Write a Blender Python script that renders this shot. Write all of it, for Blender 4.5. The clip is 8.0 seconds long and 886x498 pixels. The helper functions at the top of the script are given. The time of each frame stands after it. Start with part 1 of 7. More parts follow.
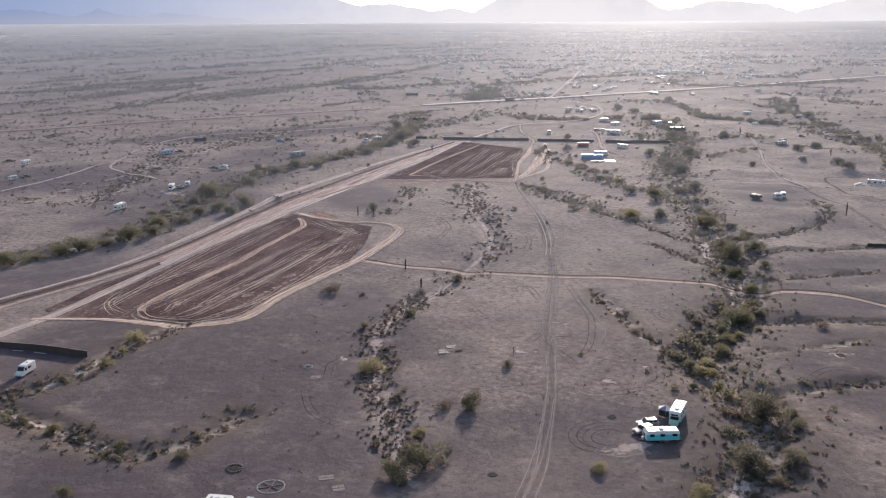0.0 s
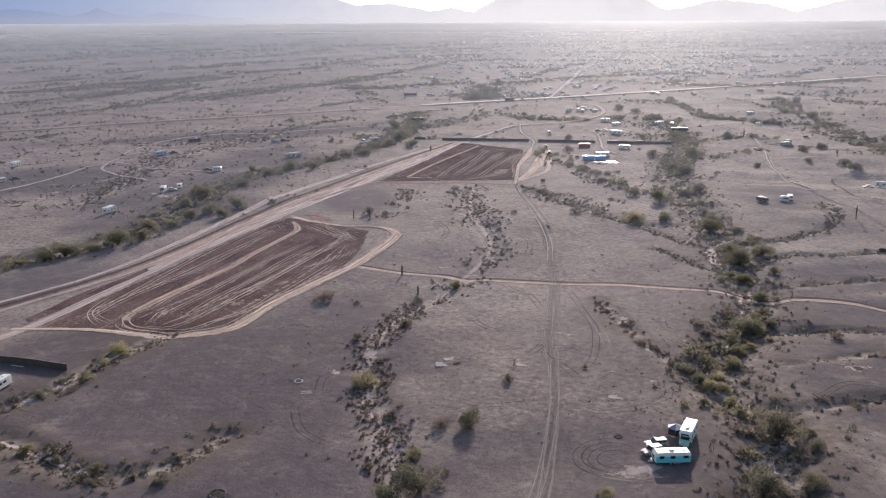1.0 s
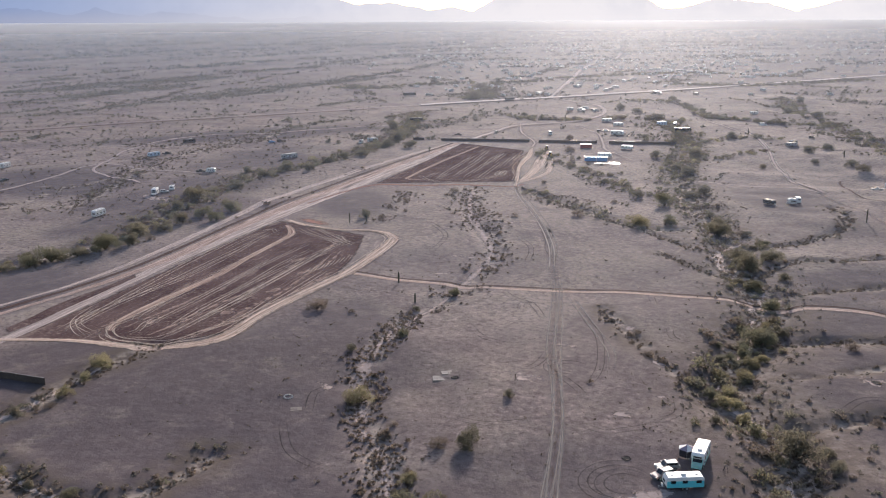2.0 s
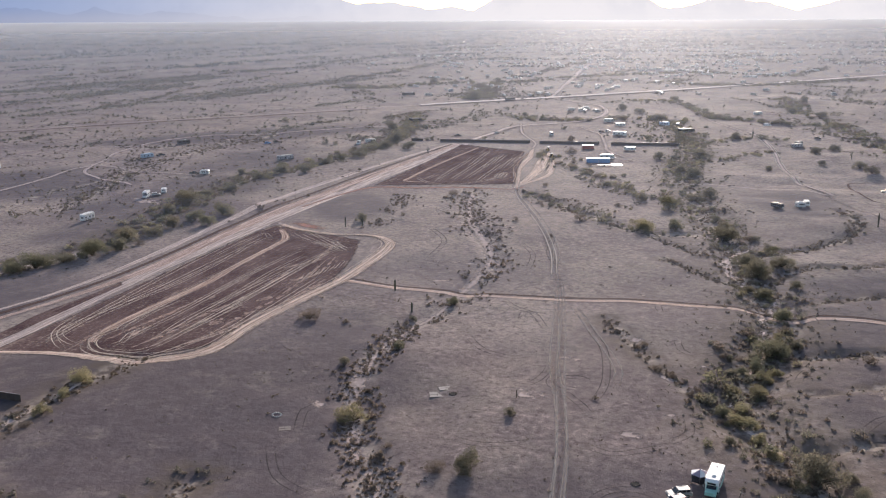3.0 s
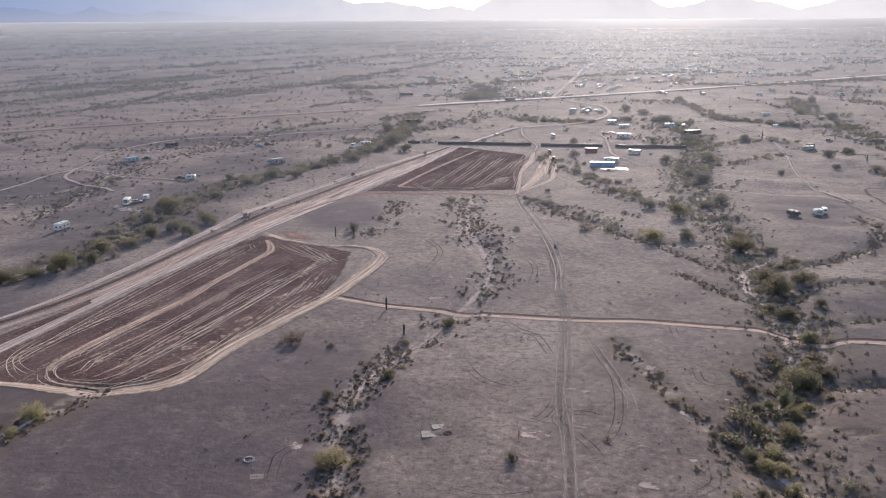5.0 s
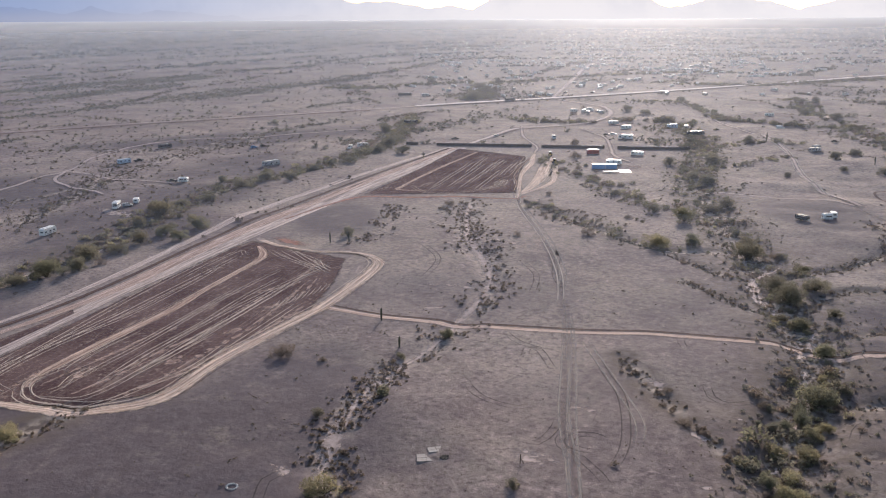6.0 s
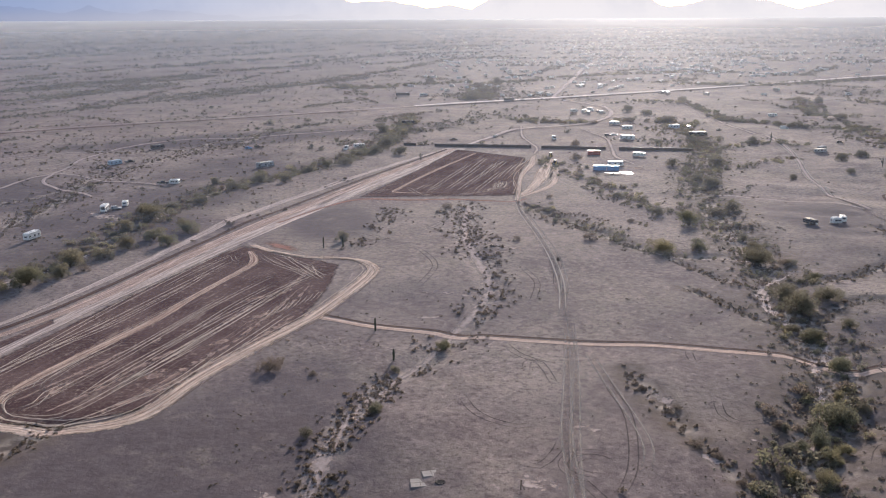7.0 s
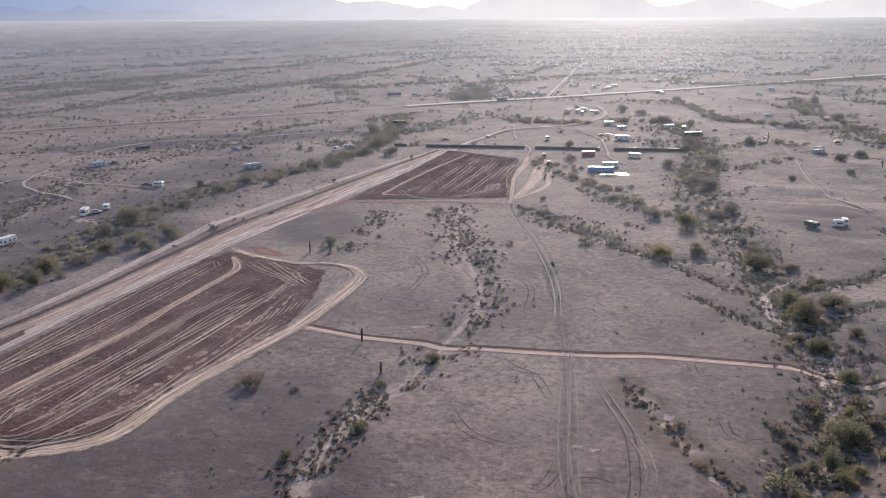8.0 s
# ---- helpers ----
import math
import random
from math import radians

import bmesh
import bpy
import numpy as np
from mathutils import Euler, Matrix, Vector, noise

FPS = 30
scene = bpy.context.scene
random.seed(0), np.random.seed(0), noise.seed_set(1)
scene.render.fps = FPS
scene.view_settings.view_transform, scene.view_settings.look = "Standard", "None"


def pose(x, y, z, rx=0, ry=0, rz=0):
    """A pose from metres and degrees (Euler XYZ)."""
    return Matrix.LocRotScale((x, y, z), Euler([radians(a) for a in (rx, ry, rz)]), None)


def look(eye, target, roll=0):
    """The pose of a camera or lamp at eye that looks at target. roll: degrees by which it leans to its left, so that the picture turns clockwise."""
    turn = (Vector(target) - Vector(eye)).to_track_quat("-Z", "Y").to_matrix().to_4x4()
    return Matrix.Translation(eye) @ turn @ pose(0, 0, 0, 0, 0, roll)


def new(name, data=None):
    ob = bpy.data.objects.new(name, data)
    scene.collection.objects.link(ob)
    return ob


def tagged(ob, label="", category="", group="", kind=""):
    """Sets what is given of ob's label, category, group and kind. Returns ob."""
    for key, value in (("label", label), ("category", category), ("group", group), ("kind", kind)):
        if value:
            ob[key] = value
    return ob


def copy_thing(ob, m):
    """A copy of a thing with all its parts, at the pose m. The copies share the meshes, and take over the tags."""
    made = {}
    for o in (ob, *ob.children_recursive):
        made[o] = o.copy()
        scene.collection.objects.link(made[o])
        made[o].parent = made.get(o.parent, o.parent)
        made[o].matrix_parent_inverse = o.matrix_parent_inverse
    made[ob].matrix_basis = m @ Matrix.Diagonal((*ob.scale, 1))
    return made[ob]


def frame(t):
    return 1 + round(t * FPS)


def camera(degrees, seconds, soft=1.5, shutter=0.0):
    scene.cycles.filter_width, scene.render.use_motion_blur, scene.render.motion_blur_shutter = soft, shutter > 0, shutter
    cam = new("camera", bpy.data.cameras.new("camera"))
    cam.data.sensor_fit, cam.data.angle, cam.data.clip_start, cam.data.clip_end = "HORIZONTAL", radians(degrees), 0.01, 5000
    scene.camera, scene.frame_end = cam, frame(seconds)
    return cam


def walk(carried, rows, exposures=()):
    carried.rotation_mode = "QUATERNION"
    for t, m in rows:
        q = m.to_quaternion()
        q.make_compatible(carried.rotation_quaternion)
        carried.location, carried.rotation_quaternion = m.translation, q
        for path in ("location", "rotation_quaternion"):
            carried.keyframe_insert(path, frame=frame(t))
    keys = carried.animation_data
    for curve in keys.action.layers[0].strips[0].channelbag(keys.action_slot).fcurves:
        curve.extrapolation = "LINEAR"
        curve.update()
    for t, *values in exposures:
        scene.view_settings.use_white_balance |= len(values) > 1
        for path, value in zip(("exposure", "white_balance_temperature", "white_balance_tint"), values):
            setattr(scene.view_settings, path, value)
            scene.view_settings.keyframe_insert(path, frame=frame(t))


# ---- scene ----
# ---- camera: a drone that flies straight ahead over the desert ----
cam = camera(52.0, 8.0, soft=1.15)
FLIGHT = [  # seconds, x, y, z, pitch, lean, yaw
    (0.0, 0.00, 0.00, 86.00, -14.333, 0.259, 0.000),
    (0.5, 0.24, 5.57, 85.58, -14.338, 0.267, -0.010),
    (1.0, 0.60, 11.32, 85.20, -14.345, 0.267, -0.030),
    (1.5, 0.87, 16.94, 84.82, -14.366, 0.257, -0.042),
    (3.0, 1.76, 33.91, 83.89, -14.405, 0.256, -0.035),
    (3.5, 2.15, 39.61, 83.56, -14.421, 0.270, -0.031),
    (4.0, 2.59, 45.28, 83.27, -14.426, 0.291, -0.038),
    (4.5, 2.89, 51.04, 82.97, -14.426, 0.301, -0.049),
    (6.0, 3.70, 68.16, 82.26, -14.447, 0.294, -0.079),
    (6.5, 4.11, 73.80, 81.90, -14.462, 0.282, -0.105),
    (7.0, 4.35, 79.42, 81.45, -14.468, 0.271, -0.136),
    (7.5, 4.64, 84.96, 80.92, -14.465, 0.262, -0.276),
    (8.0, 5.20, 90.58, 80.32, -14.468, 0.268, -0.585),
]
EXPOSURE = 0.40
walk(cam, [(t, pose(x, y, z, 90 + p, r, w)) for t, x, y, z, p, r, w in FLIGHT], exposures=((0.0, EXPOSURE, 6440, 16), (8.0, EXPOSURE, 6440, 16)))

# ---- light: a low sun ahead, clear hazy sky ----
SUN_ELEVATION, SUN_AZIMUTH = 17.0, 12.0
world = bpy.data.worlds.new("world")
scene.world = world
world.use_nodes = True
wn = world.node_tree
sky = wn.nodes.new("ShaderNodeTexSky")
sky.sky_type, sky.sun_disc = "NISHITA", False
sky.sun_elevation, sky.sun_rotation = radians(SUN_ELEVATION), radians(SUN_AZIMUTH)
sky.air_density, sky.dust_density, sky.ozone_density = 1.0, 1.6, 1.0
back = wn.nodes["Background"]
wn.links.new(sky.outputs[0], back.inputs[0])
back.inputs[1].default_value = 0.135
sun_data = bpy.data.lights.new("sun", "SUN")
sun_data.energy, sun_data.angle, sun_data.color = 3.85, radians(1.1), (1.0, 0.92, 0.82)
sun = new("sun", sun_data)
sun_way = Vector((math.sin(radians(SUN_AZIMUTH)) * math.cos(radians(SUN_ELEVATION)),
                  math.cos(radians(SUN_AZIMUTH)) * math.cos(radians(SUN_ELEVATION)), math.sin(radians(SUN_ELEVATION))))
sun.matrix_world = look(sun_way * 300, (0, 0, 0))


# ---- materials ----
class Shade:
    """A node material with one Principled shader."""

    def __init__(self, name, rough=0.8, metal=0.0, spec=0.4):
        self.m = bpy.data.materials.new(name)
        self.m.use_nodes = True
        self.t = self.m.node_tree
        self.p = self.t.nodes["Principled BSDF"]
        self.out = self.t.nodes["Material Output"]
        self.put(self.p, {"Roughness": rough, "Metallic": metal, "Specular IOR Level": spec})

    def put(self, node, values):
        for key, v in values.items():
            if isinstance(v, bpy.types.NodeSocket):
                self.t.links.new(v, node.inputs[key])
            else:
                node.inputs[key].default_value = v

    def add(self, kind, values=None, operation="", data_type="", blend="", curve="", layer="", clamp=False):
        n = self.t.nodes.new("ShaderNode" + kind)
        if operation:
            n.operation = operation
        if data_type:
            n.data_type = data_type
        if blend:
            n.blend_type = blend
        if curve:
            n.interpolation_type = curve
        if clamp:
            n.use_clamp = True
        if layer and kind == "UVMap":
            n.uv_map = layer
        elif layer:
            n.attribute_name = layer
        self.put(n, values or {})
        return n

    def math(self, op, a, b=0.0, c=0.0, clamp=False):
        return self.add("Math", {0: a, 1: b, 2: c}, operation=op, clamp=clamp).outputs[0]

    def pos(self):
        return self.add("NewGeometry").outputs["Position"]

    def uv(self):
        return self.add("UVMap", layer="UVMap").outputs[0]

    def attr(self, name):
        return self.add("Attribute", layer=name).outputs["Fac"]

    def noise(self, vec, scale, detail=4.0, rough=0.55, stretch=None):
        if stretch:
            vec = self.add("VectorMath", {0: vec, 1: stretch}, operation="MULTIPLY").outputs[0]
        return self.add("TexNoise", {"Vector": vec, "Scale": scale, "Detail": detail, "Roughness": rough}).outputs["Fac"]

    def ramp(self, fac, lo, hi, smooth=True):
        return self.add("MapRange", {0: fac, 1: lo, 2: hi, 3: 0.0, 4: 1.0}, curve="SMOOTHSTEP" if smooth else "LINEAR").outputs[0]

    def mix(self, fac, a, b, blend="MIX"):
        n = self.add("Mix", data_type="RGBA", blend=blend)
        for sock, v in ((n.inputs[0], fac), (n.inputs[6], a), (n.inputs[7], b)):
            if isinstance(v, bpy.types.NodeSocket):
                self.t.links.new(v, sock)
            else:
                sock.default_value = v if not isinstance(v, tuple) else (*v[:3], 1.0)
        return n.outputs[2]

    def bump(self, height, strength, distance):
        n = self.add("Bump", {"Height": height, "Strength": strength, "Distance": distance})
        self.put(self.p, {"Normal": n.outputs[0]})

    def colour(self, c):
        if isinstance(c, tuple):
            c = (*c[:3], 1.0)
        self.put(self.p, {"Base Color": c})
        return self

    def alpha(self, a):
        clear = self.add("BsdfTransparent")
        mixed = self.add("MixShader", {0: a, 1: clear.outputs[0], 2: self.p.outputs[0]})
        self.t.links.new(mixed.outputs[0], self.out.inputs[0])


def paint(name, c, rough=0.45, metal=0.0, grime=0.35, spec=0.5):
    """Weathered sheet or enamel with dust and streaks."""
    s = Shade(name, rough, metal, spec)
    p = s.pos()
    dust = s.ramp(s.noise(p, 1.3, 5), 0.42, 0.75)
    streak = s.ramp(s.noise(p, 1.0, 4, stretch=(3.0, 3.0, 0.5)), 0.5, 0.8)
    col = s.mix(s.math("MULTIPLY", dust, grime), c, (0.30, 0.26, 0.22))
    col = s.mix(s.math("MULTIPLY", streak, grime * 0.6), col, tuple(v * 0.55 for v in c))
    s.colour(col)
    s.put(s.p, {"Roughness": s.math("MULTIPLY_ADD", dust, 0.25, rough)})
    return s.m


def desert_colours(s, p):
    """Stony desert floor: large drifts, patches, faint streaks, gravel."""
    big = s.ramp(s.noise(p, 1 / 95, 4), 0.42, 0.58)
    hue = s.ramp(s.noise(p, 1 / 60, 3), 0.42, 0.60)
    mid = s.ramp(s.noise(p, 1 / 18, 6, 0.62), 0.44, 0.62)
    warp = s.add("TexNoise", {"Vector": p, "Scale": 1 / 45, "Detail": 2.0}).outputs["Color"]
    bent = s.add("VectorMath", {0: warp, 1: (60.0, 60.0, 0.0), 2: p}, operation="MULTIPLY_ADD").outputs[0]
    streak = s.ramp(s.noise(bent, 1.0, 6, 0.66, stretch=(0.09, 0.14, 1.0)), 0.48, 0.66)
    small = s.ramp(s.noise(p, 1 / 3.4, 6, 0.75), 0.42, 0.64)
    turned = s.add("VectorRotate", {"Vector": p, "Angle": 0.6}).outputs[0]
    grit = s.noise(turned, 0.8, 4, 0.85)
    col = s.mix(big, (0.184, 0.155, 0.145), (0.294, 0.257, 0.220))
    col = s.mix(s.math("MULTIPLY", hue, 0.65), col, (0.262, 0.236, 0.190))
    col = s.mix(s.math("MULTIPLY", mid, 0.62), col, (0.148, 0.119, 0.118))
    col = s.mix(s.math("MULTIPLY", streak, 0.30), col, (0.365, 0.310, 0.275))
    col = s.mix(s.math("MULTIPLY", small, 0.34), col, (0.36, 0.308, 0.280))
    fine = s.noise(turned, 0.55, 6, 0.78)
    col = s.mix(s.math("MULTIPLY", s.ramp(fine, 0.50, 0.62), 0.80), col, (0.112, 0.088, 0.086))
    col = s.mix(s.math("MULTIPLY", s.ramp(fine, 0.46, 0.34), 0.66), col, (0.44, 0.37, 0.34))
    col = s.mix(s.math("MULTIPLY", s.ramp(grit, 0.54, 0.70), 0.55), col, (0.095, 0.078, 0.075))
    # old tyre marks and scuffs that curl over the gravel
    open_part = s.ramp(s.noise(p, 1 / 40, 4, 0.6), 0.42, 0.58)
    for scale, offset, shade, much in ((1 / 16, 0.5, (0.46, 0.40, 0.365), 0.5), (1 / 9, 0.47, (0.10, 0.083, 0.08), 0.5), (1 / 24, 0.54, (0.11, 0.09, 0.088), 0.45)):
        curl = s.ramp(s.math("ABSOLUTE", s.math("SUBTRACT", s.noise(p, scale, 1.5, 0.45), offset)), 0.013, 0.003)
        curl = s.math("MULTIPLY", curl, s.ramp(s.noise(p, 1 / 6, 4, 0.6), 0.45, 0.62))
        col = s.mix(s.math("MULTIPLY", s.math("MULTIPLY", curl, open_part), much), col, shade)
    scuff = s.math("MULTIPLY", s.ramp(s.noise(p, 1 / 1.3, 5, 0.8), 0.54, 0.68), s.ramp(s.noise(p, 1 / 12, 3), 0.52, 0.66))
    col = s.mix(s.math("MULTIPLY", scuff, 0.55), col, (0.50, 0.43, 0.39))
    col = s.mix(1.0, col, (1.04, 0.98, 1.0), "MULTIPLY")
    return col, grit, small


def ground_material():
    s = Shade("desert_gravel", 0.9, 0.0, 0.045)
    p = s.pos()
    col, grit, small = desert_colours(s, p)
    dark = s.math("MULTIPLY", s.attr("pavement"), s.ramp(s.noise(p, 1 / 11, 5, 0.65), 0.12, 0.52))
    col = s.mix(s.math("MULTIPLY", dark, 0.95), col, s.mix(s.math("MULTIPLY", small, 0.5), (0.104, 0.084, 0.091), (0.160, 0.134, 0.141)))
    litter = s.math("MULTIPLY", s.attr("litter"), s.ramp(s.noise(p, 1 / 4, 6, 0.7), 0.30, 0.62))
    col = s.mix(s.math("MULTIPLY", litter, 0.9), col, (0.132, 0.104, 0.086))
    sand = s.math("MULTIPLY", s.attr("sand"), s.ramp(s.noise(p, 1 / 5, 5, 0.65), 0.40, 0.60))
    col = s.mix(s.math("MULTIPLY", sand, 0.8), col, (0.45, 0.38, 0.32))
    s.colour(col)
    lumps = s.math("ADD", s.noise(p, 1 / 2.2, 6, 0.75), s.math("MULTIPLY", grit, 0.35))
    s.bump(lumps, 0.6, 0.45)
    return s.m


def track_material(name, light, dark, lines=2.0, width=0.4, cover=0.9, fade=0.35, wear=0.5, streaky=False, whole=False, torn=False):
    """Dirt track: lengthwise ruts, ragged edges that run out into the desert floor. UV: x across -1..1, y along in metres."""
    s = Shade(name, 0.9, 0.0, 0.03)
    uv, p = s.uv(), s.pos()
    sep = s.add("SeparateXYZ", {0: uv})
    u, v = sep.outputs[0], sep.outputs[1]
    wob = s.math("MULTIPLY_ADD", s.noise(p, 1 / 12, 3), 0.3, -0.15)
    uu = s.math("ADD", u, wob)
    if streaky:
        wave = s.math("MULTIPLY_ADD", s.noise(uv, 1.0, 5, 0.7, stretch=(lines * 0.9, 0.018, 1.0)), 6.0, -3.0)
    else:
        wave = s.math("COSINE", s.math("MULTIPLY", uu, lines * math.pi))
    broken = s.noise(uv, 1.0, 4, 0.6, stretch=(6.0, 0.07, 1.0))
    rut = s.ramp(s.math("MULTIPLY_ADD", broken, 1.4, s.math("MULTIPLY", wave, width)), 0.45, 1.0)
    col = s.mix(rut, dark, light)
    col = s.mix(s.math("MULTIPLY", s.ramp(s.noise(p, 1 / 3.0, 5, 0.65), 0.35, 0.7), wear), col, s.mix(0.5, light, dark))
    clod = s.ramp(s.noise(p, 1.3, 5, 0.8), 0.48, 0.64)
    col = s.mix(s.math("MULTIPLY", clod, 0.45), col, tuple(v * 0.8 for v in dark))
    col = s.mix(1.0, col, (1.04, 0.965, 1.0), "MULTIPLY")
    s.colour(col)
    edge = s.math("SUBTRACT", 1.0, s.math("ABSOLUTE", u))
    tear = s.ramp(s.noise(p, 1 / 3.0, 6, 0.7), 0.34, 0.66, False) if torn else s.noise(p, 1 / 2.2, 6, 0.72)
    ragged = s.math("MULTIPLY_ADD", tear, -1.25 * fade, edge)
    a = s.math("MULTIPLY", s.ramp(ragged, -0.08 * fade, fade * 0.6), cover)
    if not whole:
        a = s.math("MULTIPLY", a, s.ramp(s.noise(uv, 1.0, 4, 0.6, stretch=(1.5, 0.03, 1.0)), 0.15, 0.5))
    s.alpha(a)
    s.bump(s.math("ADD", wave, broken), 0.6, 0.12)
    return s.m


def rut_material(name, c, cover, wide=0.165):
    """Two thin wheel ruts, broken here and there."""
    s = Shade(name, 0.9, 0.0, 0.03)
    uv, p = s.uv(), s.pos()
    u = s.add("SeparateXYZ", {0: uv}).outputs[0]
    off = s.math("ABSOLUTE", s.math("SUBTRACT", s.math("ABSOLUTE", u), 0.72))
    off = s.math("ADD", off, s.math("MULTIPLY_ADD", s.noise(p, 1 / 2.0, 3), 0.16, -0.08))
    line = s.ramp(off, wide, wide * 0.3)
    gaps = s.ramp(s.noise(uv, 1.0, 4, 0.65, stretch=(0.9, 0.02, 1.0)), 0.34, 0.48)
    s.colour(s.mix(s.noise(p, 1 / 1.5, 4), c, tuple(v * 0.75 for v in c)))
    s.alpha(s.math("MULTIPLY", s.math("MULTIPLY", line, gaps), s.math("MULTIPLY", s.attr("ends"), cover)))
    return s.m


def field_material(name, soil_a, soil_b, tan):
    """Graded red-brown soil with pale wheel lines along the rows. UV in metres: x across the rows, y along them."""
    s = Shade(name, 0.95, 0.0, 0.0)
    uv, p = s.uv(), s.pos()
    soil = s.mix(s.ramp(s.noise(p, 1 / 18, 5, 0.6), 0.35, 0.65), soil_a, soil_b)
    soil = s.mix(s.math("MULTIPLY", s.ramp(s.noise(uv, 1.0, 5, 0.65, stretch=(0.5, 0.02, 1.0)), 0.45, 0.7), 0.5), soil, (0.15, 0.105, 0.092))
    fine = s.noise(uv, 1.0, 2, 0.5, stretch=(0.85, 0.006, 1.0))
    lines = s.ramp(s.math("ABSOLUTE", s.math("SUBTRACT", fine, 0.5)), 0.012, 0.003)
    gate = s.ramp(s.noise(uv, 1.0, 3, 0.6, stretch=(0.12, 0.02, 1.0)), 0.42, 0.58)
    col = s.mix(s.math("MULTIPLY", s.math("MULTIPLY", lines, gate), 0.45), soil, tan)
    broad = s.ramp(s.noise(uv, 1.0, 4, 0.6, stretch=(0.14, 0.02, 1.0)), 0.60, 0.70)
    broad = s.math("MULTIPLY", broad, s.ramp(s.noise(p, 1 / 3.0, 5, 0.7), 0.3, 0.65))
    col = s.mix(s.math("MULTIPLY", broad, 0.55), col, tan)
    scuff = s.math("MULTIPLY", s.ramp(s.noise(p, 1 / 1.6, 5, 0.75), 0.52, 0.68), s.ramp(s.noise(p, 1 / 14, 3), 0.42, 0.56))
    col = s.mix(s.math("MULTIPLY", scuff, 0.9), col, tuple(v * 0.85 for v in tan))
    clods = s.noise(p, 1.1, 4, 0.8)
    col = s.mix(s.math("MULTIPLY", s.ramp(clods, 0.53, 0.66), 0.55), col, tuple(v * 0.62 for v in tan))
    col = s.mix(s.math("MULTIPLY", s.ramp(clods, 0.46, 0.34), 0.6), col, (0.045, 0.028, 0.026))
    s.colour(col)
    s.alpha(s.ramp(s.math("MULTIPLY_ADD", s.noise(p, 1 / 4, 5, 0.6), -0.5, s.attr("edge")), -0.15, 0.12))
    s.bump(s.math("ADD", s.noise(uv, 1.0, 4, 0.6, stretch=(2.2, 0.05, 1.0)), s.noise(p, 1.0, 4, 0.7)), 0.4, 0.15)
    return s.m


def leaf_material(name, a, b, through_light=0.35):
    s = Shade(name, 0.75, 0.0, 0.3)
    rnd = s.add("NewGeometry").outputs["Random Per Island"]
    own = s.add("ObjectInfo").outputs["Random"]
    col = s.mix(rnd, a, b)
    col = s.mix(s.math("MULTIPLY", own, 0.35), col, tuple(v * 0.6 for v in b))
    col = s.mix(s.math("MULTIPLY", s.ramp(s.noise(s.pos(), 1 / 25, 3), 0.4, 0.65), 0.4), col, (0.12, 0.095, 0.07))
    s.colour(col)
    thin = s.add("BsdfTranslucent", {"Color": col})
    mixed = s.add("MixShader", {0: through_light, 1: s.p.outputs[0], 2: thin.outputs[0]})
    s.t.links.new(mixed.outputs[0], s.out.inputs[0])
    return s.m


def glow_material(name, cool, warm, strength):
    """Hazy distance as a plain glowing backdrop: foot haze and paling towards the sun's bearing are painted in."""
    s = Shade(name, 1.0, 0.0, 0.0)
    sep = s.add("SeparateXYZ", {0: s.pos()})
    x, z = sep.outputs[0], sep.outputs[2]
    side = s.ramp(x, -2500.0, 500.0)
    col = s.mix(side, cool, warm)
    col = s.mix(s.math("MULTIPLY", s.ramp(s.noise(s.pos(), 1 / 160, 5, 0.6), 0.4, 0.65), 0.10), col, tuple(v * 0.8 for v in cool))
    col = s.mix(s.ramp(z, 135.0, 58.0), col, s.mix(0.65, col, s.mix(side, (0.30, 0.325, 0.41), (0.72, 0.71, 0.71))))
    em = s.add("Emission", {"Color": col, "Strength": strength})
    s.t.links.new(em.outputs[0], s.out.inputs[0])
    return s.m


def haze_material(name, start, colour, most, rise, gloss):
    """Added sheet in place of air haze: its cover thickens with the distance over the plain; lit by the sun and sky
    alone.
    """
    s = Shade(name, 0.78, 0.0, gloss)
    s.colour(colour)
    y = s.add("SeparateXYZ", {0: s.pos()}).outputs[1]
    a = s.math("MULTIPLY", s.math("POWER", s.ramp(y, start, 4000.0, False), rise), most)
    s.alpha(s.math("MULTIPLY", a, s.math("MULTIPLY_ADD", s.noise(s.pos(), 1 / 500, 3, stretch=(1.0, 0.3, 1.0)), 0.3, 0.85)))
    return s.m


# air haze put into sheet cover and colour: bluer low, paler high
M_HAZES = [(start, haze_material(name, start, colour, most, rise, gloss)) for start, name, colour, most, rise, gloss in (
    (250.0, "low_air_haze_sheet", (0.515, 0.60, 0.77), 0.22, 0.50, 0.09), (650.0, "air_haze_sheet", (0.65, 0.69, 0.76), 0.36, 0.72, 0.09),
    (1150.0, "high_air_haze_sheet", (0.76, 0.765, 0.775), 0.44, 0.78, 0.045), (1900.0, "highest_air_haze_sheet", (0.82, 0.81, 0.805), 0.56, 0.80, 0.017))]
M_GROUND = ground_material()
M_GRADED = track_material("graded_sand", (0.76, 0.63, 0.52), (0.24, 0.17, 0.14), 7.0, 0.50, 0.97, 0.16, 0.4, True)
M_PALEROAD = track_material("pale_grey_graded", (0.76, 0.67, 0.58), (0.31, 0.265, 0.235), 6.0, 0.50, 0.97, 0.3, 0.4, True)
M_BORDER = track_material("tan_windrow", (0.90, 0.785, 0.635), (0.36, 0.265, 0.205), 9.0, 0.38, 0.97, 0.55, 0.5, True)
M_CROSS = track_material("tan_track", (0.74, 0.625, 0.51), (0.38, 0.29, 0.23), 2.0, 0.30, 0.97, 0.4, 0.35, True)
M_TWO = track_material("pale_ruts", (0.36, 0.31, 0.28), (0.21, 0.178, 0.17), 8.0, 0.35, 0.55, 0.9, 0.3, True)
